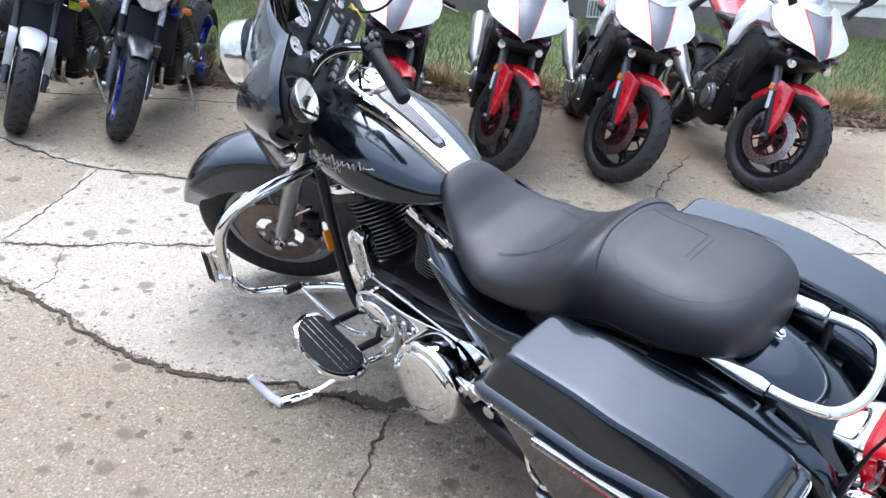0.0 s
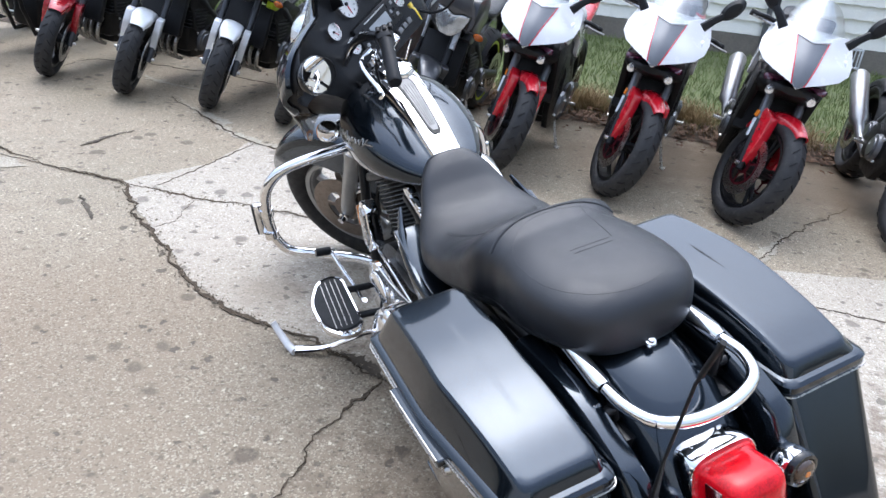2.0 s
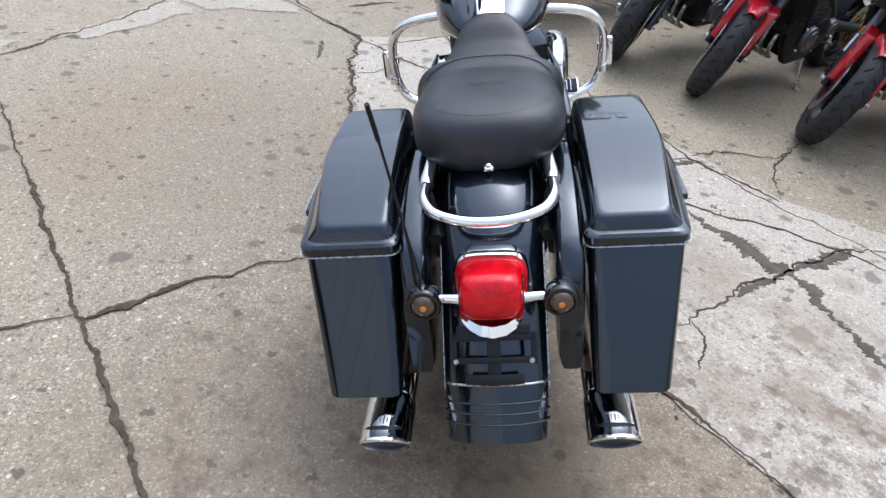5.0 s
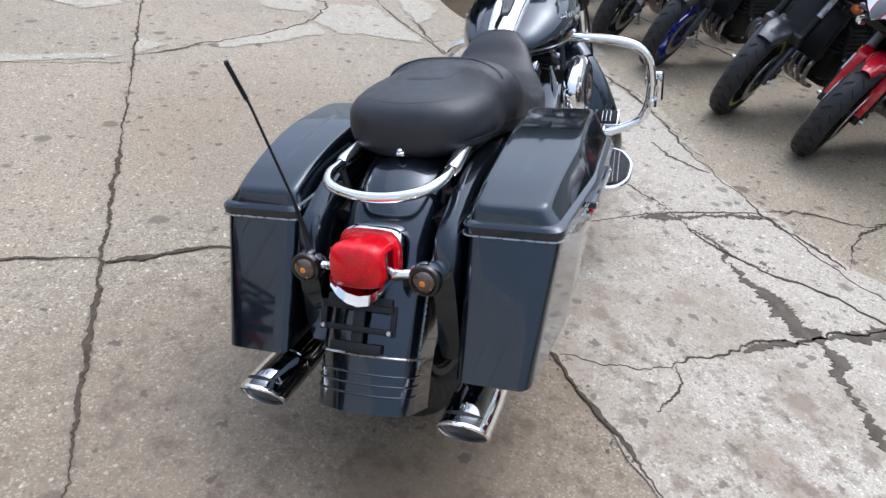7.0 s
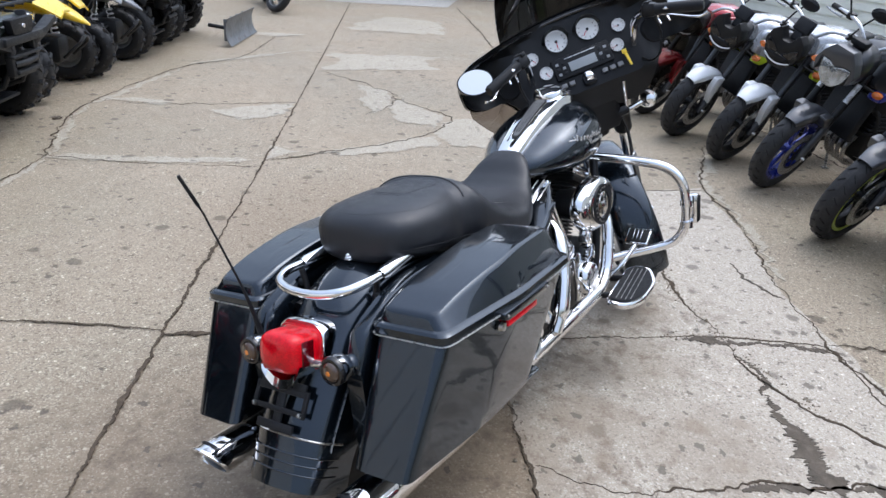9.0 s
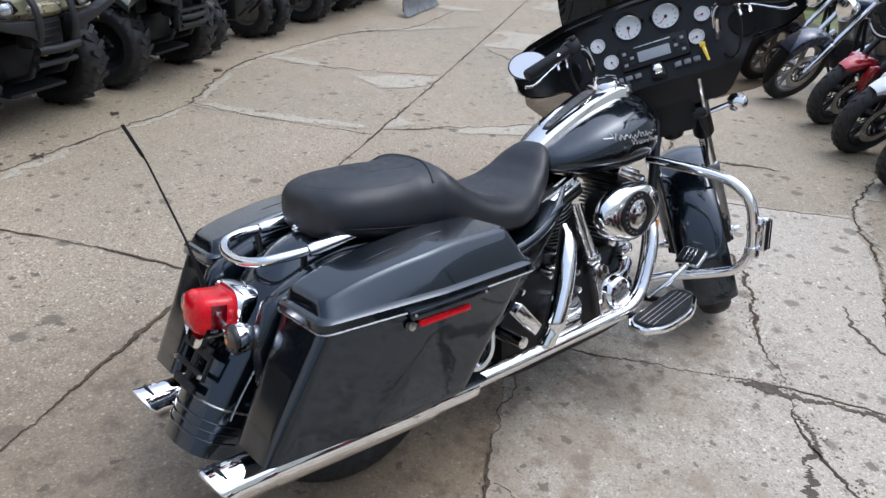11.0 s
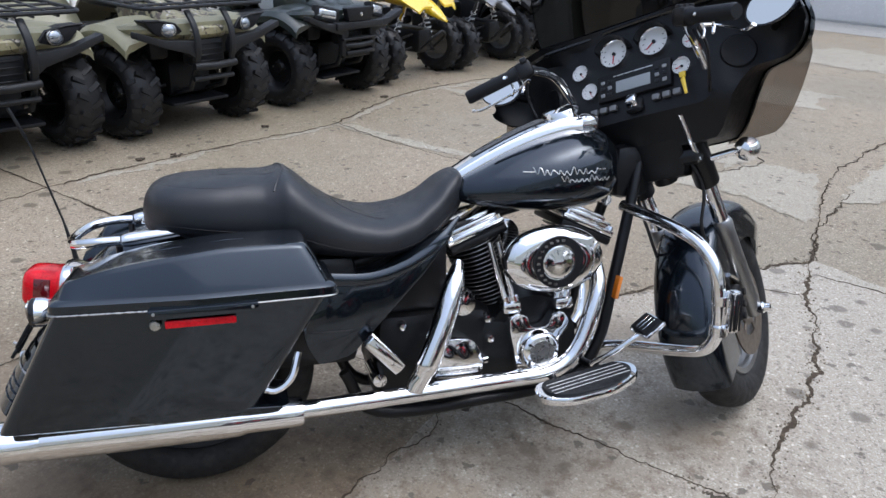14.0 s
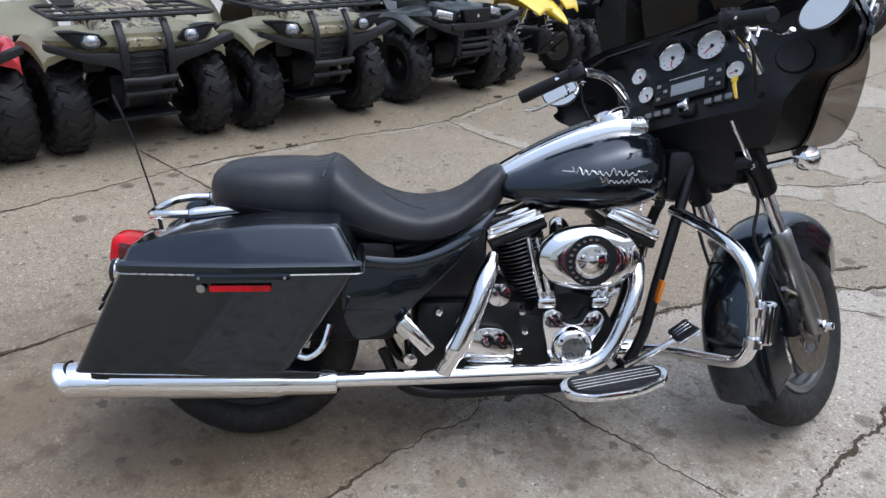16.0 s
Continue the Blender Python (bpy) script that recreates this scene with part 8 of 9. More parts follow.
        bar(bm, (-0.05, 0.17 * s, 0.32), (0.0, 0.38 * s, 0.27), 0.014)
        bar(bm, (0.08, 0.17 * s, 0.32), (0.02, 0.38 * s, 0.27), 0.014)
        bar(bm, (-0.02, 0.20 * s, 0.44), (0.0, 0.36 * s, 0.33), 0.012)
        part("control_arm", bm, FRAME, b)
        bm = B()
        tube(bm, [(0.0, 0.21 * s, 0.62), (0.0, 0.33 * s, 0.33)], 0.024, 10)
        part("shock", bm, STEEL, b, "front shock absorber")
        bm = B()
        box(bm, (-0.62, 0.33 * s, 0.30), (0.54, 0.30, 0.06), 0.015)
        box(bm, (-0.62, 0.22 * s, 0.45), (0.55, 0.03, 0.22), 0.012)
        part("footwell", bm, BLACKP, b, "")
        bm = B()
        tube(bm, spline([(-0.42, 0.04 * s, 0.98), (-0.40, 0.12 * s, 1.04), (-0.46, 0.26 * s, 1.05), (-0.56, 0.36 * s, 1.02)], 5), 0.011, 8)
        h = part("handlebar", bm, FRAME, b)
        part("grip", bar(B(), (-0.49, 0.28 * s, 1.045), (-0.585, 0.385 * s, 1.01), 0.017), RUBBER, h)
    # nose: hood between the lamps, grille, chin
    part("hood", hull(B(), [(-0.34, 0.20, 0.90, 0.60), (-0.15, 0.23, 0.89, 0.60), (0.05, 0.235, 0.83, 0.58), (0.22, 0.215, 0.775, 0.60), (0.33, 0.17, 0.735, 0.64), (0.365, 0.11, 0.71, 0.67)], 16, 24, 3.2), skin, b, "moulded hood")
    part("hood_trim", hull(B(), [(0.08, 0.50, 0.735, 0.66), (0.20, 0.49, 0.755, 0.66), (0.29, 0.42, 0.765, 0.665), (0.345, 0.36, 0.745, 0.675)], 6, 20, 3.2), fender_skin, b)
    bm = B()
    box(bm, (0.28, 0, 0.555), (0.12, 0.26, 0.17), 0.03)
    gr = part("grille", bm, BLACKP, b, "black slatted grille")
    for k in range(4):
        bm = B()
        box(bm, (0.342, 0, 0.50 + 0.036 * k), (0.012, 0.20, 0.010), 0.003, I4, 1)
        part("slat", bm, MATTE, gr)
    if square:
        bm = B()
        slab(bm, rounded([(-0.16, 0.765), (0.16, 0.765), (0.13, 0.665), (-0.13, 0.665)], 0.01, 2), -0.05, 0.0, 0.006, Matrix.Translation((0.375, 0, 0)) @ Matrix.Rotation(radians(90), 4, "Z"))
        panel = part("front_panel", bm, MATTE, b, "black front panel")
        part("emblem", lathe(B(), [(0.001, 0.012), (0.014, 0.010), (0.016, 0.0), (0.001, 0.0)], aim((0.425, 0, 0.715), (1, 0, 0)), 12), CHROME, panel, "small plain chrome emblem")
        for z, hw, hh in ((0.635, 0.27, 0.055), (0.535, 0.20, 0.022), (0.43, 0.16, 0.030)):
            bm = B()
            box(bm, (0.40, 0, z), (0.07, hw * 2, hh), 0.010)
            part("bumper_beam", bm, BLACKP, b, "thick black bumper beam")
        for s in (-1, 1):
            bm = B()
            box(bm, (0.39, 0.17 * s, 0.53), (0.05, 0.05, 0.24), 0.010)
            part("bumper_upright", bm, BLACKP, b, "")
    bm = B()
    tube(bm, [(0.40, -0.16, 0.485), (0.415, 0, 0.48), (0.40, 0.16, 0.485)], 0.024, 10)
    tube(bm, [(0.37, -0.15, 0.40), (0.38, 0.15, 0.40)], 0.018, 8)
    for s in (-1, 1):
        tube(bm, [(0.39, 0.14 * s, 0.50), (0.30, 0.13 * s, 0.33), (0.05, 0.12 * s, 0.24)], 0.018, 8)
    part("bumper", bm, BLACKP, b, "black tubular bumper")
    bm = B()
    box(bm, (-0.12, 0, 0.36), (0.50, 0.34, 0.24), 0.05)
    box(bm, (-0.62, 0, 0.42), (0.70, 0.42, 0.36), 0.06)
    box(bm, (-1.23, 0, 0.36), (0.40, 0.34, 0.20), 0.05)
    part("chassis", bm, MATTE, b, "")
    bm = B()
    box(bm, (-0.52, 0, 0.215), (1.50, 0.44, 0.025), 0.010)
    part("skid_plate", bm, MATTE, b, "black skid plate")
    # racks
    for nm, x0, x1, w, z in (("front_rack", -0.22, 0.36, 0.46, 0.815), ("rear_rack", -1.62, -0.98, 0.44, 0.86)):
        bm = B()
        loop = [(x, y, z + (0.012 if x == x1 else 0.03)) for x, y in rounded([(x0, -w), (x1, -w), (x1, w), (x0, w)], 0.08, 4)]
        tube(bm, loop + loop[:1], 0.0125, 8)
        rack = part(nm, bm, rack_mat, b, "black tubular cargo rack")
        for k in range(6):
            y = -w + (k + 1) * 2 * w / 7
            bm = B()
            tube(bm, [(x0, y, z + 0.03), ((x0 + x1) / 2, y, z + 0.022), (x1, y, z + 0.012)], 0.008, 6)
            part("rack_bar", bm, rack_mat, rack)
        for k in range(2):
            x = x0 + (k + 1) * (x1 - x0) / 3
            bm = B()
            tube(bm, [(x, -w, z + 0.025), (x, w, z + 0.025)], 0.009, 6)
            part("rack_bar", bm, rack_mat, rack)
        for s in (-1, 1):
            bm = B()
            bar(bm, ((x0 + x1) / 2, 0.22 * s, z + 0.02), ((x0 + x1) / 2 - 0.03, 0.20 * s, z - 0.16), 0.012)
            part("rack_stay", bm, rack_mat, rack)
    part("seat", hull(B(), [(-1.35, 0.14, 0.90, 0.78), (-1.15, 0.19, 0.91, 0.76), (-0.80, 0.18, 0.86, 0.72), (-0.55, 0.15, 0.87, 0.72), (-0.42, 0.10, 0.90, 0.76)], 16, 24, 2.8), VINYL, b, "black padded seat")
    bm = B()
    box(bm, (-0.36, 0, 1.0), (0.14, 0.26, 0.11), 0.035)
    part("instrument_pod", bm, BLACKP, b, "black handlebar pod")
    return b


def sport_quad(label, skin, fin):
    b = thing("sport_quad", label, "quad bike", I4, "quad bikes in a row")
    for s in (-1, 1):
        quad_wheel(b, (0, 0.47 * s, 0.265), 0.265, 0.17, ALLOY, "front_wheel", 4, 14)
        quad_wheel(b, (-1.25, 0.42 * s, 0.255), 0.255, 0.26, ALLOY, "rear_wheel", 0, 14)
        bm = B()
        for z0, z1 in ((0.30, 0.22), (0.42, 0.34)):
            bar(bm, (0.10, 0.12 * s, z0), (0.01, 0.38 * s, z1), 0.012)
            bar(bm, (-0.12, 0.12 * s, z0), (-0.01, 0.38 * s, z1), 0.012)
        part("control_arm", bm, FRAME, b, "black tubular control arm")
        bm = B()
        bar(bm, (0.02, 0.13 * s, 0.66), (0.02, 0.20 * s, 0.54), 0.020)
        sh = part("shock", bm, CHROME, b, "bright front shock absorber")
        bm = B()
        rings = []
        for i in range(60):
            a = 2 * math.pi * i / 10
            q = Vector((0.02, 0.18 * s, 0.58)).lerp(Vector((0.02, 0.31 * s, 0.32)), i / 59)
            rings.append(q + Vector((0.030 * math.cos(a), 0.026 * math.sin(a), 0.012 * math.sin(a))))
        tube(bm, rings, 0.006, 5)
        part("spring", bm, WHITE, sh, "pale coil spring")
        bm = B()
        rings = []
        for i in range(11):
            u = i / 10
            x = 0.30 - 0.62 * u
            zc = 0.64 + 0.16 * math.sin(math.pi * min(1, u * 1.15)) * 0.9
            out = 0.20 + 0.26 * math.sin(math.pi * (0.12 + 0.80 * u))
            rings.append([(x, 0.10 * s, zc + 0.05), (x, 0.22 * s, zc + 0.055), (x, out * s, zc + 0.01), (x, (out - 0.01) * s, zc - 0.008), (x, 0.22 * s, zc + 0.035), (x, 0.10 * s, zc + 0.03)])
        loft(bm, rings)
        part("front_fender", bm, skin, b, "sharp painted front mudguard")
        bm = B()
        rings = []
        for i in range(9):
            u = i / 8
            x = -0.86 - 0.66 * u
            z = 0.66 + 0.12 * math.sin(math.pi * (0.2 + 0.6 * u))
            rings.append([(x, 0.12 * s, z + 0.03), (x, 0.45 * s, z), (x, 0.45 * s, z - 0.02), (x, 0.12 * s, z + 0.01)])
        loft(bm, rings)
        part("rear_fender", bm, skin, b, "painted rear mudguard")
        part("headlamp", lathe(B(), [(0.001, 0.02), (0.6, 0.018), (1.0, 0.0), (0.001, -0.03)], aim((0.20, 0.155 * s, 0.665), (1, 0.35 * s, 0.1)) @ Matrix.Diagonal((0.045, 0.085, 1, 1)), 20), LAMP, b, "angular headlamp")
        bm = B()
        tube(bm, spline([(-0.40, 0.03 * s, 0.96), (-0.37, 0.12 * s, 1.02), (-0.44, 0.26 * s, 1.03), (-0.54, 0.37 * s, 1.0)], 5), 0.011, 8)
        h = part("handlebar", bm, FRAME, b)
        part("grip", bar(B(), (-0.48, 0.29 * s, 1.02), (-0.57, 0.40 * s, 0.99), 0.017), RUBBER, h)
    part("nose", hull(B(), [(-0.30, 0.16, 0.90, 0.66), (-0.10, 0.15, 0.84, 0.64), (0.12, 0.12, 0.76, 0.62), (0.30, 0.07, 0.66, 0.58), (0.40, 0.02, 0.575, 0.555)], 14, 20, 2.2), skin, b, "pointed painted nose")
    bm = B()
    box(bm, (-0.02, 0, 0.36), (0.40, 0.22, 0.22), 0.04)
    box(bm, (-0.58, 0, 0.44), (0.52, 0.28, 0.36), 0.06)
    part("engine", bm, fin, b, "dark engine and frame")
    bm = B()
    tube(bm, spline([(0.20, -0.10, 0.30), (0.33, -0.09, 0.42), (0.35, 0, 0.47), (0.33, 0.09, 0.42), (0.20, 0.10, 0.30)], 5), 0.013, 8)
    part("bumper", bm, FRAME, b, "tubular front bumper")
    part("seat", hull(B(), [(-1.45, 0.10, 0.84, 0.76), (-1.10, 0.14, 0.82, 0.72), (-0.70, 0.12, 0.80, 0.70), (-0.45, 0.08, 0.86, 0.74)], 14, 20, 2.6), VINYL, b, "black seat")
    bm = B()
    box(bm, (-1.25, 0, 0.30), (0.16, 0.70, 0.10), 0.03)
    part("rear_axle", bm, FRAME, b)
    return b


def quad_pose(x, y, yaw):
    return Matrix.Translation((x, y, 0)) @ Matrix.Rotation(radians(yaw), 4, "Z")


u1 = place(utility_quad("camouflage utility quad with black racks and round headlamps", CAMO, OLIVE), quad_pose(-0.50, -1.66, 81))
copy_thing(u1, quad_pose(-1.69, -1.42, 84))
place(utility_quad("dark green utility quad with rectangular lamps and heavy bumper", GREENP, GREENP, BLACKP, True), quad_pose(-3.04, -1.28, 85))
place(utility_quad("red utility quad with black racks", CRIMSON, RED), quad_pose(0.665, -1.85, 81))
place(sport_quad("yellow sport quad with long front suspension", YELLOW, FINS), quad_pose(-4.28, -1.20, 86))
place(sport_quad("grey and white sport quad with long front suspension", GREY, FINS), quad_pose(-5.38, -1.02, 86))
u4 = place(utility_quad("black utility quad with black racks", BLACKP, BLACKP), quad_pose(-6.42, -0.92, 86))
copy_thing(u4, quad_pose(-7.62, -0.80, 86))

# plough blade on the last quad
plow = thing("plow_blade", "dark steel snow plough blade standing on the lot", "plough", Matrix.Translation((-7.52, 0.08, 0)) @ Matrix.Rotation(radians(82), 4, "Z"))
bm = B()
rings = []
for i in range(9):
    a = radians(-58 + 105 * i / 8)
    x, z = 0.12 - 0.26 * math.cos(a) * 0.55, 0.190 + 0.205 * math.sin(a)
    rings.append([(x, -0.68, z), (x, 0.68, z), (x - 0.010, 0.68, z), (x - 0.010, -0.68, z)])
loft(bm, rings)
PLOW = mat("worn_plough_steel", (0.16, 0.17, 0.18), 0.5, 0.5, vary=0.35, scale=6, bump=0.2, dirt=(0.10, 0.07, 0.05))
part("blade", bm, PLOW, plow, "curved steel blade")
for y in (-0.45, -0.15, 0.15, 0.45):
    bm = B()
    box(bm, (-0.075, y, 0.17), (0.06, 0.014, 0.26), 0.004)
    part("rib", bm, PLOW, plow)
bm = B()
tube(bm, [(-0.08, 0, 0.12), (-0.42, 0, 0.16)], 0.025, 8)
part("push_bar", bm, FRAME, plow)

# far motorcycle at the end of the quads
copy_thing(c1, stand_pose(-10.6, 0.35, 10, 9))

for x, y, r in ((-1.17, -0.90, 0.035), (-0.98, -1.0, 0.02), (-3.34, -0.86, 0.035), (-2.0, -0.95, 0.02)):
    bm = B()
    rnd = random.Random(int(r * 1000 + x * 10))
    for k in range(9):
        a = rnd.uniform(0, 6.28)
        box(bm, (rnd.uniform(-r, r), rnd.uniform(-r, r) * 0.5, 0.006 + rnd.random() * 0.006), (rnd.uniform(0.01, 0.03), rnd.uniform(0.008, 0.015), 0.008), 0.002, Matrix.Rotation(a, 4, "Z"), 1)
    ob = tagged(part("debris", bm, SOIL), "small clump of dark wet leaves on the concrete", "debris", "leaf litter", "stuff")
    ob.location = (x, y, 0.003)

# ---- lawn, building and the end of the lot ----
def lawn_z(x, y):
    t = min(1, max(0, (y - 5.55) / 0.7))
    return 0.03 + 0.07 * t * t * (3 - 2 * t) + 0.015 * noise.noise((x * 0.7, y * 0.7, 2)) * t


bm = B()
nx, ny = 120, 26
rows = []
for j in range(ny + 1):
    rows.append([])
    for i in range(nx + 1):
        x, y = -15 + 30 * i / nx, 5.55 + 4.2 * (j / ny) ** 1.3
        if j == 0:
            y += 0.07 * noise.noise((x * 1.7, 0, 5)) + 0.03 * noise.noise((x * 6, 0, 8))
        rows[-1].append((x, y, lawn_z(x, y) if j else 0.002))
loft(bm, rows, closed=False, caps=False)
tagged(part("lawn", bm, TURF), "rough winter lawn strip before the building", "lawn", kind="structure")
bm = B()
pts = [(-15 + 30 * i / 90, 5.56 + 0.10 * noise.noise((i * 0.31, 1, 3))) for i in range(91)]
loft(bm, [[(x, y - 0.10 - 0.07 * abs(noise.noise((x * 3, 9, 1))), 0.008), (x, y - 0.02, 0.030 + 0.02 * noise.noise((x * 5, 3, 3))), (x, y + 0.14, 0.075 + 0.02 * noise.noise((x * 4, 3, 3))), (x, y + 0.40, 0.055)] for x, y in pts], closed=False, caps=False)
tagged(part("soil_verge", bm, SOIL), "dark soil verge along the concrete edge", "soil", kind="structure")

GRASS = mat("grass_blades", (0.15, 0.19, 0.060), 0.7, vary=0.4, scale=3, dirt=(0.22, 0.19, 0.09))
STRAW = mat("dead_grass", (0.34, 0.25, 0.13), 0.8, vary=0.35, scale=5)
LEAF = mat("dead_leaves", (0.12, 0.065, 0.035), 0.8, vary=0.45, scale=20)


def blades(name, count, area, h0, h1, w, material, label, seed, spread=0.5):
    rnd = random.Random(seed)
    vs, fs = [], []
    for _ in range(count):
        x, y = area(rnd)
        z = max(0.01, lawn_z(x, y)) - 0.01
        a, h = rnd.uniform(0, 6.283), rnd.uniform(h0, h1)
        dx, dy = math.cos(a), math.sin(a)
        lx, ly = rnd.gauss(0, spread) * h, rnd.gauss(0, spread) * h
        k = len(vs)
        vs += [(x - dx * w, y - dy * w, z), (x + dx * w, y + dy * w, z), (x + lx * 0.4 + dx * w * 0.7, y + ly * 0.4 + dy * w * 0.7, z + h * 0.6), (x + lx * 0.4 - dx * w * 0.7, y + ly * 0.4 - dy * w * 0.7, z + h * 0.6), (x + lx, y + ly, z + h)]
        fs += [(k, k + 1, k + 2, k + 3), (k + 3, k + 2, k + 4)]
    me = bpy.data.meshes.new(name)
    me.from_pydata(vs, [], fs)
    me.materials.append(material)
    return tagged(new(name, me), label, "grass", kind="stuff")


blades("grass", 42000, lambda r: (r.uniform(-5.5, 5.5), 5.65 + 3.9 * r.random() ** 1.5), 0.03, 0.10, 0.004, GRASS, "short green grass of the lawn", 1)
blades("dead_grass", 9000, lambda r: (r.uniform(-5.5, 5.5), 5.55 + abs(r.gauss(0, 0.22))), 0.03, 0.13, 0.003, STRAW, "straw-coloured dead grass along the verge", 2, 0.7)
blades("grass_tufts", 4200, lambda r: (lambda c: (c[0] + r.gauss(0, 0.10), c[1] + abs(r.gauss(0, 0.09))))(((-0.2, 5.66), (0.55, 5.70), (1.25, 5.62), (2.4, 5.66), (3.2, 5.7), (-1.6, 5.7))[r.randrange(6)]), 0.07, 0.24, 0.003, STRAW, "clumps of tall dead grass", 3, 0.45)
rnd = random.Random(5)
vs, fs = [], []
for _ in range(4200):
    x, y = rnd.uniform(-4, 4.5), 5.55 + rnd.gauss(0, 0.17)
    z = 0.03 + max(0, y - 5.5) * 0.2 + rnd.random() * 0.03
    a, s = rnd.uniform(0, 6.28), rnd.uniform(0.012, 0.03)
    k = len(vs)
    vs += [(x + s * math.cos(a + q) * f, y + s * math.sin(a + q) * f, z + rnd.uniform(-0.006, 0.012)) for q, f in ((0, 1.3), (1.57, 0.6), (3.14, 1.2), (4.71, 0.6))]
    fs.append((k, k + 1, k + 2, k + 3))
me = bpy.data.meshes.new("dead_leaves")
me.from_pydata(vs, [], fs)
me.materials.append(LEAF)
tagged(new("dead_leaves", me), "brown fallen leaves on the verge", "leaves", kind="stuff")

# building with a stone-grey footing and wavy white shingles
WALL_Y = 9.65
SHINGLE = mat("white_wavy_shingle", (0.90, 0.87, 0.785), 0.6, vary=0.06, scale=4, bump=0.25, bscale=60, piece=0.05)
FOOTING = mat("grey_block_footing", (0.21, 0.185, 0.155), 0.9, vary=0.25, scale=3, bump=0.6, bscale=40, dirt=(0.15, 0.14, 0.12))
bm = B()
box(bm, (0, WALL_Y + 0.15, 2.5), (30, 0.24, 4.4), 0)
wall_n = tagged(part("wall_north", bm, SHINGLE), "long white shingle-clad building wall", "wall", kind="structure")
bm = B()
box(bm, (0, WALL_Y + 0.15, 0.17), (30, 0.30, 0.36), 0)
tagged(part("wall_footing", bm, FOOTING), "grey block footing of the building", "wall", kind="structure")
COURSE, SH_W = 0.155, 0.60
me = bpy.data.meshes.new("shingle")
bm = B()
n = 12
top = [(-SH_W / 2 + SH_W * i / n) * 0.994 for i in range(n + 1)]
rows = [[(x, -0.004, COURSE) for x in top], [(x, -0.030, 0.006 * math.sin(x / SH_W * math.pi * 8)) for x in top], [(x, -0.004, 0.006 * math.sin(x / SH_W * math.pi * 8)) for x in top]]
loft(bm, rows, closed=False, caps=False)
bmesh.ops.recalc_face_normals(bm, faces=bm.faces)
bm.to_mesh(me)
bm.free()
me.materials.append(SHINGLE)
rnd = random.Random(8)
for r in range(9):
    for c in range(-12, 13):
        x, z = (c + 0.5 * (r % 2)) * SH_W - 0.4, 0.355 + r * COURSE
        if -5.2 < x < 6.0 and len(wall_n.children) < 300:
            o = new("shingle", me)
            o.parent = wall_n
            o.location = (x, WALL_Y + 0.03 + rnd.uniform(-0.003, 0.003), z)
bm = B()
for r in range(27):
    for c in range(-25, 26):
        x, z = (c + 0.5 * (r % 2)) * SH_W - 0.4, 0.355 + r * COURSE
        if r < 9 and -5.2 < x < 6.0:
            continue
        vs = [bm.verts.new((x + q[0], WALL_Y + 0.03 + q[1], z + q[2])) for q in ((-SH_W / 2, -0.004, COURSE), (SH_W / 2, -0.004, COURSE), (SH_W / 2, -0.022, 0), (-SH_W / 2, -0.022, 0))]
        bm.faces.new(vs)
ob = part("shingles", bm, SHINGLE, wall_n)
ob["kind"] = "stuff"
# low vent grille in the footing
vent = thing("wall_vent", "white slatted vent at the foot of the wall", "vent", Matrix.Translation((1.95, WALL_Y - 0.01, 0.24)))
bm = B()
for s in (-1, 1):
    box(bm, (0, 0, 0.10 * s), (0.62, 0.03, 0.02), 0.004)
    box(bm, (0.30 * s, 0, 0), (0.02, 0.03, 0.20), 0.004)
part("frame", bm, WHITE, vent)
for k in range(14):
    bm = B()
    box(bm, (-0.27 + 0.0415 * k, 0, 0), (0.014, 0.02, 0.19), 0.002, I4, 1)
    part("slat", bm, WHITE, vent)
bm = B()
box(bm, (0, 0.025, 0), (0.58, 0.01, 0.19), 0.0)
part("backing", bm, FRAME, vent)
# downpipe on the wall
pipe_t = thing("downpipe", "grey rainwater pipe on the white wall", "pipe", Matrix.Translation((1.15, WALL_Y - 0.06, 0)))
part("pipe", tube(B(), [(0, 0, 0.1), (0, 0, 2.0), (0, 0.0, 4.6)], 0.035, 10), GREY, pipe_t)
for z in (0.5, 1.6, 3.2):
    bm = B()
    box(bm, (0, 0.02, z), (0.10, 0.05, 0.03), 0.006)
    part("bracket", bm, GREY, pipe_t)

# white sheds that close the lot
SIDING = mat("white_metal_siding", (0.76, 0.76, 0.74), 0.45, 0, 0.2, vary=0.05, scale=2, dirt=(0.5, 0.5, 0.48))
bm = B()
for k in range(60):
    y = -11.5 + 0.30 * k
    box(bm, (-14.9, y, 2.0), (0.22, 0.285, 4.0), 0.012, I4, 1)
tagged(part("wall_west", bm, SIDING), "white ribbed metal wall closing the lot", "wall", kind="structure")
bm = B()
for k in range(80):
    x = -14.8 + 0.30 * k
    box(bm, (x, -6.3, 1.7), (0.285, 0.2, 3.4), 0.012, I4, 1)
tagged(part("wall_south", bm, SIDING), "white ribbed metal wall behind the quads", "wall", kind="structure")
bm = B()
box(bm, (-14.74, 2.9, 1.25), (0.05, 3.0, 2.5), 0.01)
door = tagged(part("door_1", bm, WHITE), "closed white sectional shed door", "door", kind="structure")
for k in range(4):
    bm = B()
    box(bm, (-14.70, 2.9, 0.32 + 0.6 * k), (0.03, 2.9, 0.56), 0.012)
    part("panel", bm, WHITE, door)
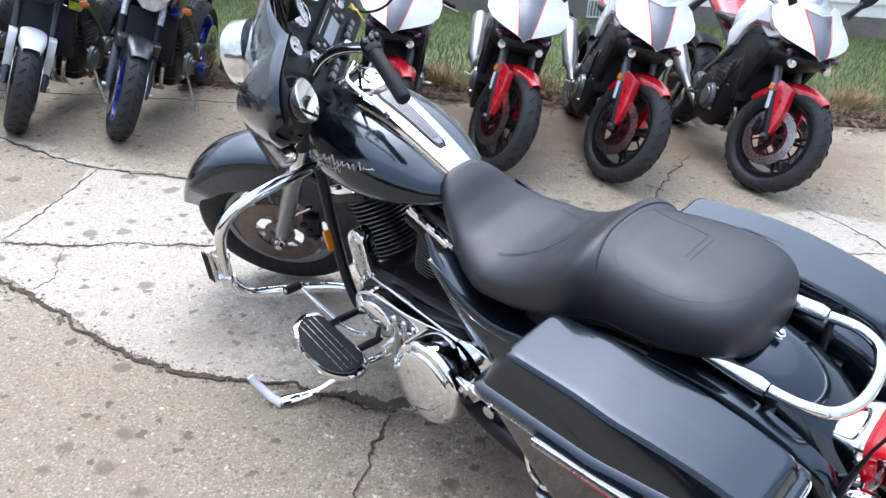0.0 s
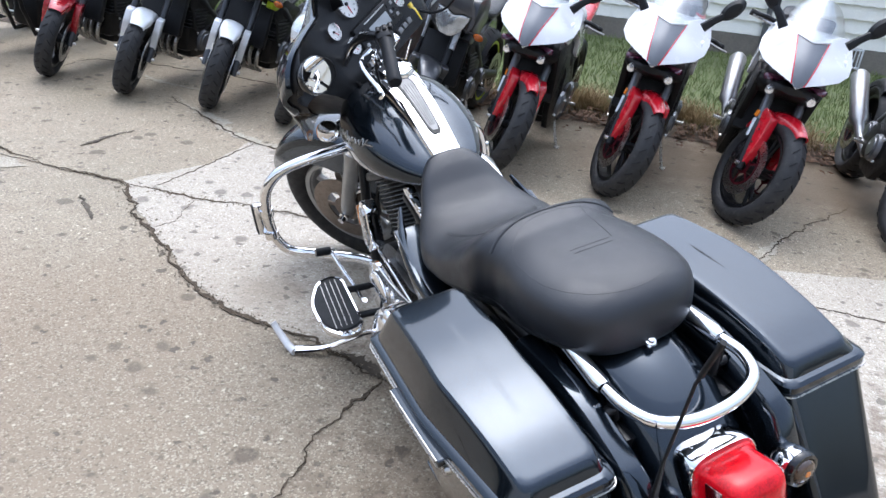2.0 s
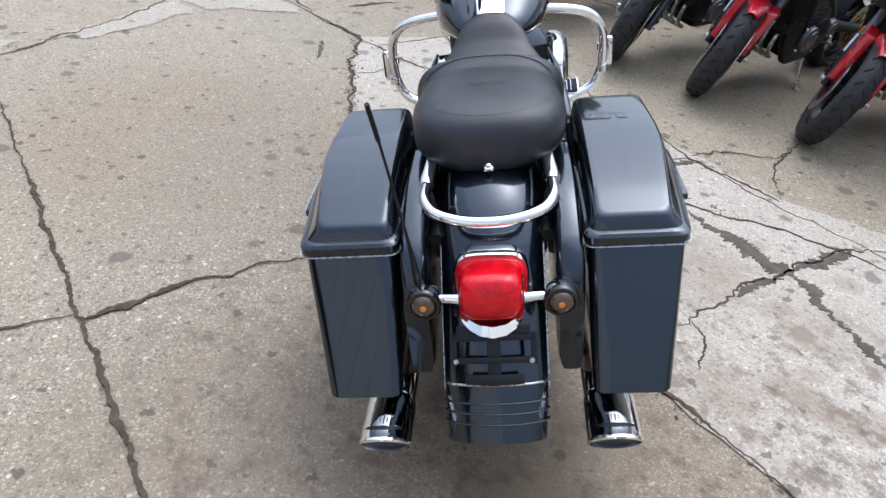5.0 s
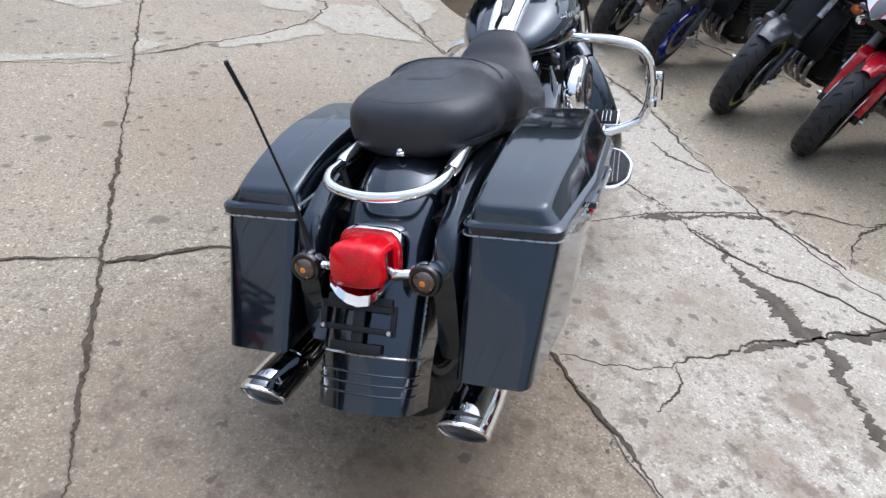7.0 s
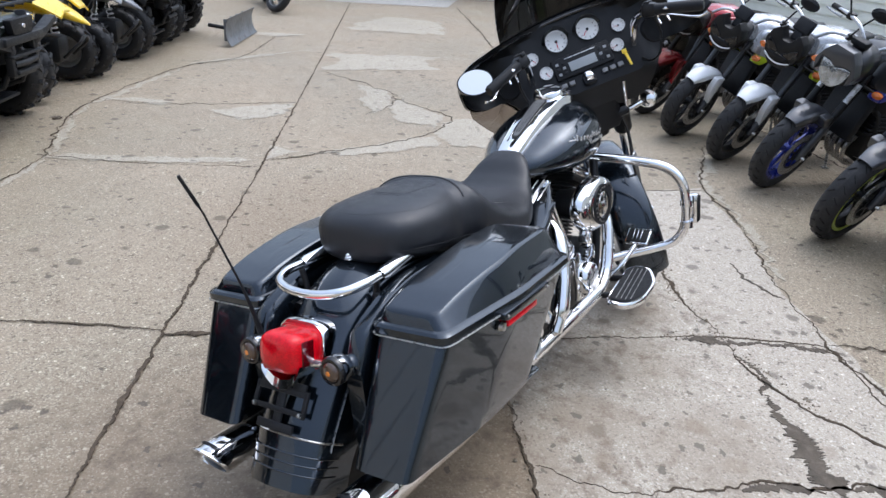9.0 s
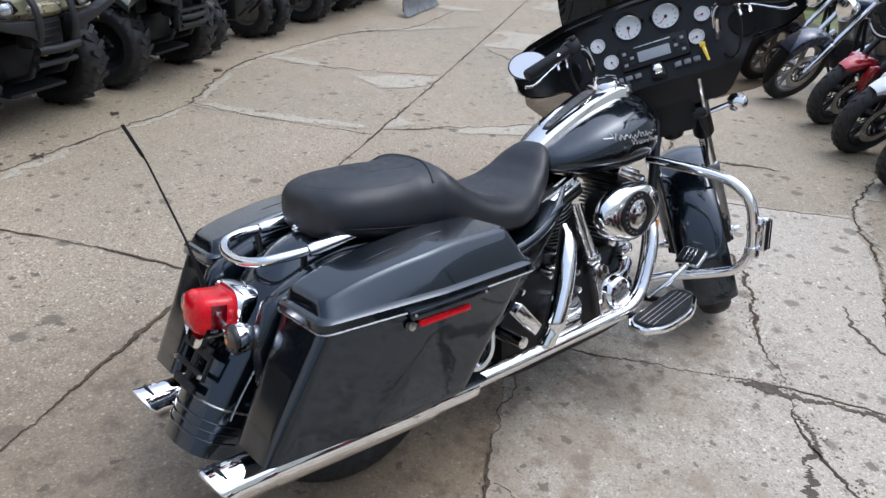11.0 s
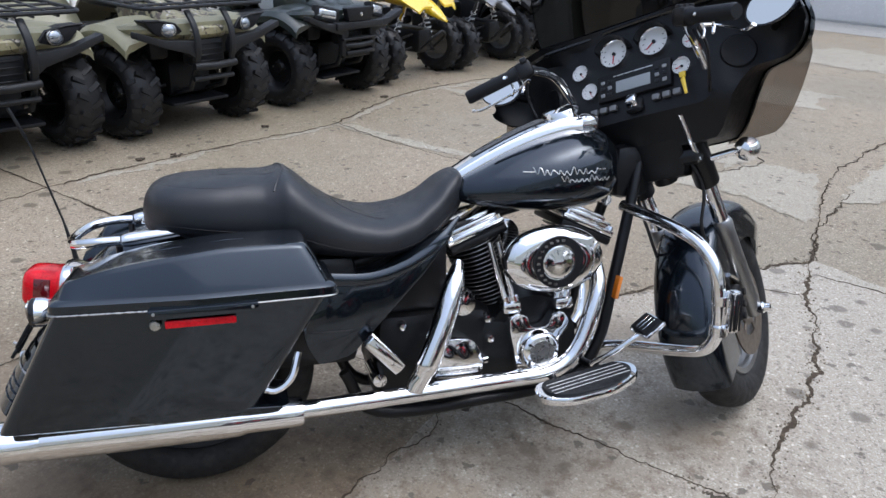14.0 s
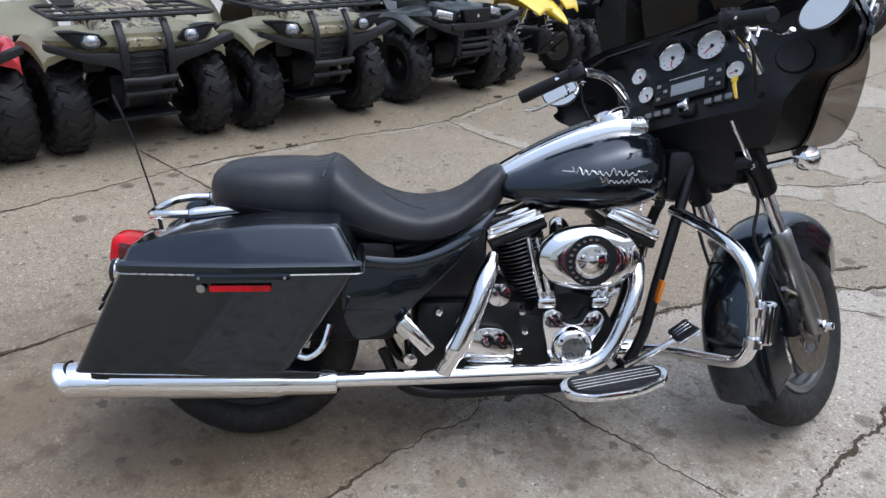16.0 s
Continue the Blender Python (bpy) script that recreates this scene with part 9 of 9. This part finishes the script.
patch([(-12.9, 1.2), (-12.75, 3.6), (-14.8, 4.2), (-14.8, 1.0)], 0.006, concrete("fresh_concrete", (0.42, 0.41, 0.38), (0.34, 0.32, 0.29), (0.5, 0.48, 0.45), (0.25, 0.23, 0.2), (0.38, 0.365, 0.335)), "smooth pale concrete apron before a door", 0.01, 0.3, 9)


# dark car at the far end
car = thing("car", "dark blue car with chrome grille parked at the far end", "car", Matrix.Translation((-11.9, 6.35, 0)) @ Matrix.Rotation(radians(-35), 4, "Z"))
CARP = mat("dark_blue_car_paint", (0.012, 0.016, 0.035), 0.25, 0.3, 1.0, vary=0.08)
part("body", hull(B(), [(-4.4, 0.75, 0.85, 0.30), (-4.2, 0.88, 0.98, 0.22), (-2.0, 0.92, 1.0, 0.20), (-0.4, 0.90, 0.95, 0.22), (-0.05, 0.82, 0.82, 0.26), (0.05, 0.70, 0.70, 0.34)], 24, 28, 5.0), CARP, car, "dark blue body")
part("cabin", hull(B(), [(-3.9, 0.60, 1.05, 0.9), (-3.3, 0.72, 1.45, 0.9), (-2.0, 0.74, 1.48, 0.9), (-1.2, 0.70, 1.1, 0.9), (-1.0, 0.65, 0.98, 0.9)], 18, 24, 4.0), mat("tinted_car_glass", (0.02, 0.022, 0.025), 0.05, 0, 1.0, vary=0.05), car, "dark glass cabin")
for k in range(3):
    bm = B()
    box(bm, (0.06, 0, 0.48 + 0.08 * k), (0.03, 0.9, 0.025), 0.008)
    part("grille_bar", bm, CHROME, car, "chrome grille bar")
for s in (-1, 1):
    part("headlamp", lathe(B(), [(0.001, 0.03), (0.8, 0.02), (1, 0), (0.001, -0.05)], aim((0.0, 0.62 * s, 0.66), (1, 0.3 * s, 0.1)) @ Matrix.Diagonal((0.08, 0.16, 1, 1)), 20), LAMP, car, "headlamp")
    for x in (-0.75, -3.45):
        part("wheel", wheel_tyre(B(), 0.33, 0.22, aim((x, 0.80 * s, 0.33), YAX), 36, 0.62, 3.0), RUBBER, car, "black tyre")
        part("rim", lathe(B(), [(0.001, 0.06), (0.15, 0.05), (0.21, 0.09), (0.21, -0.05), (0.001, -0.05)], aim((x, 0.80 * s, 0.33), (0, s, 0)), 24), ALLOY, car, "alloy rim")
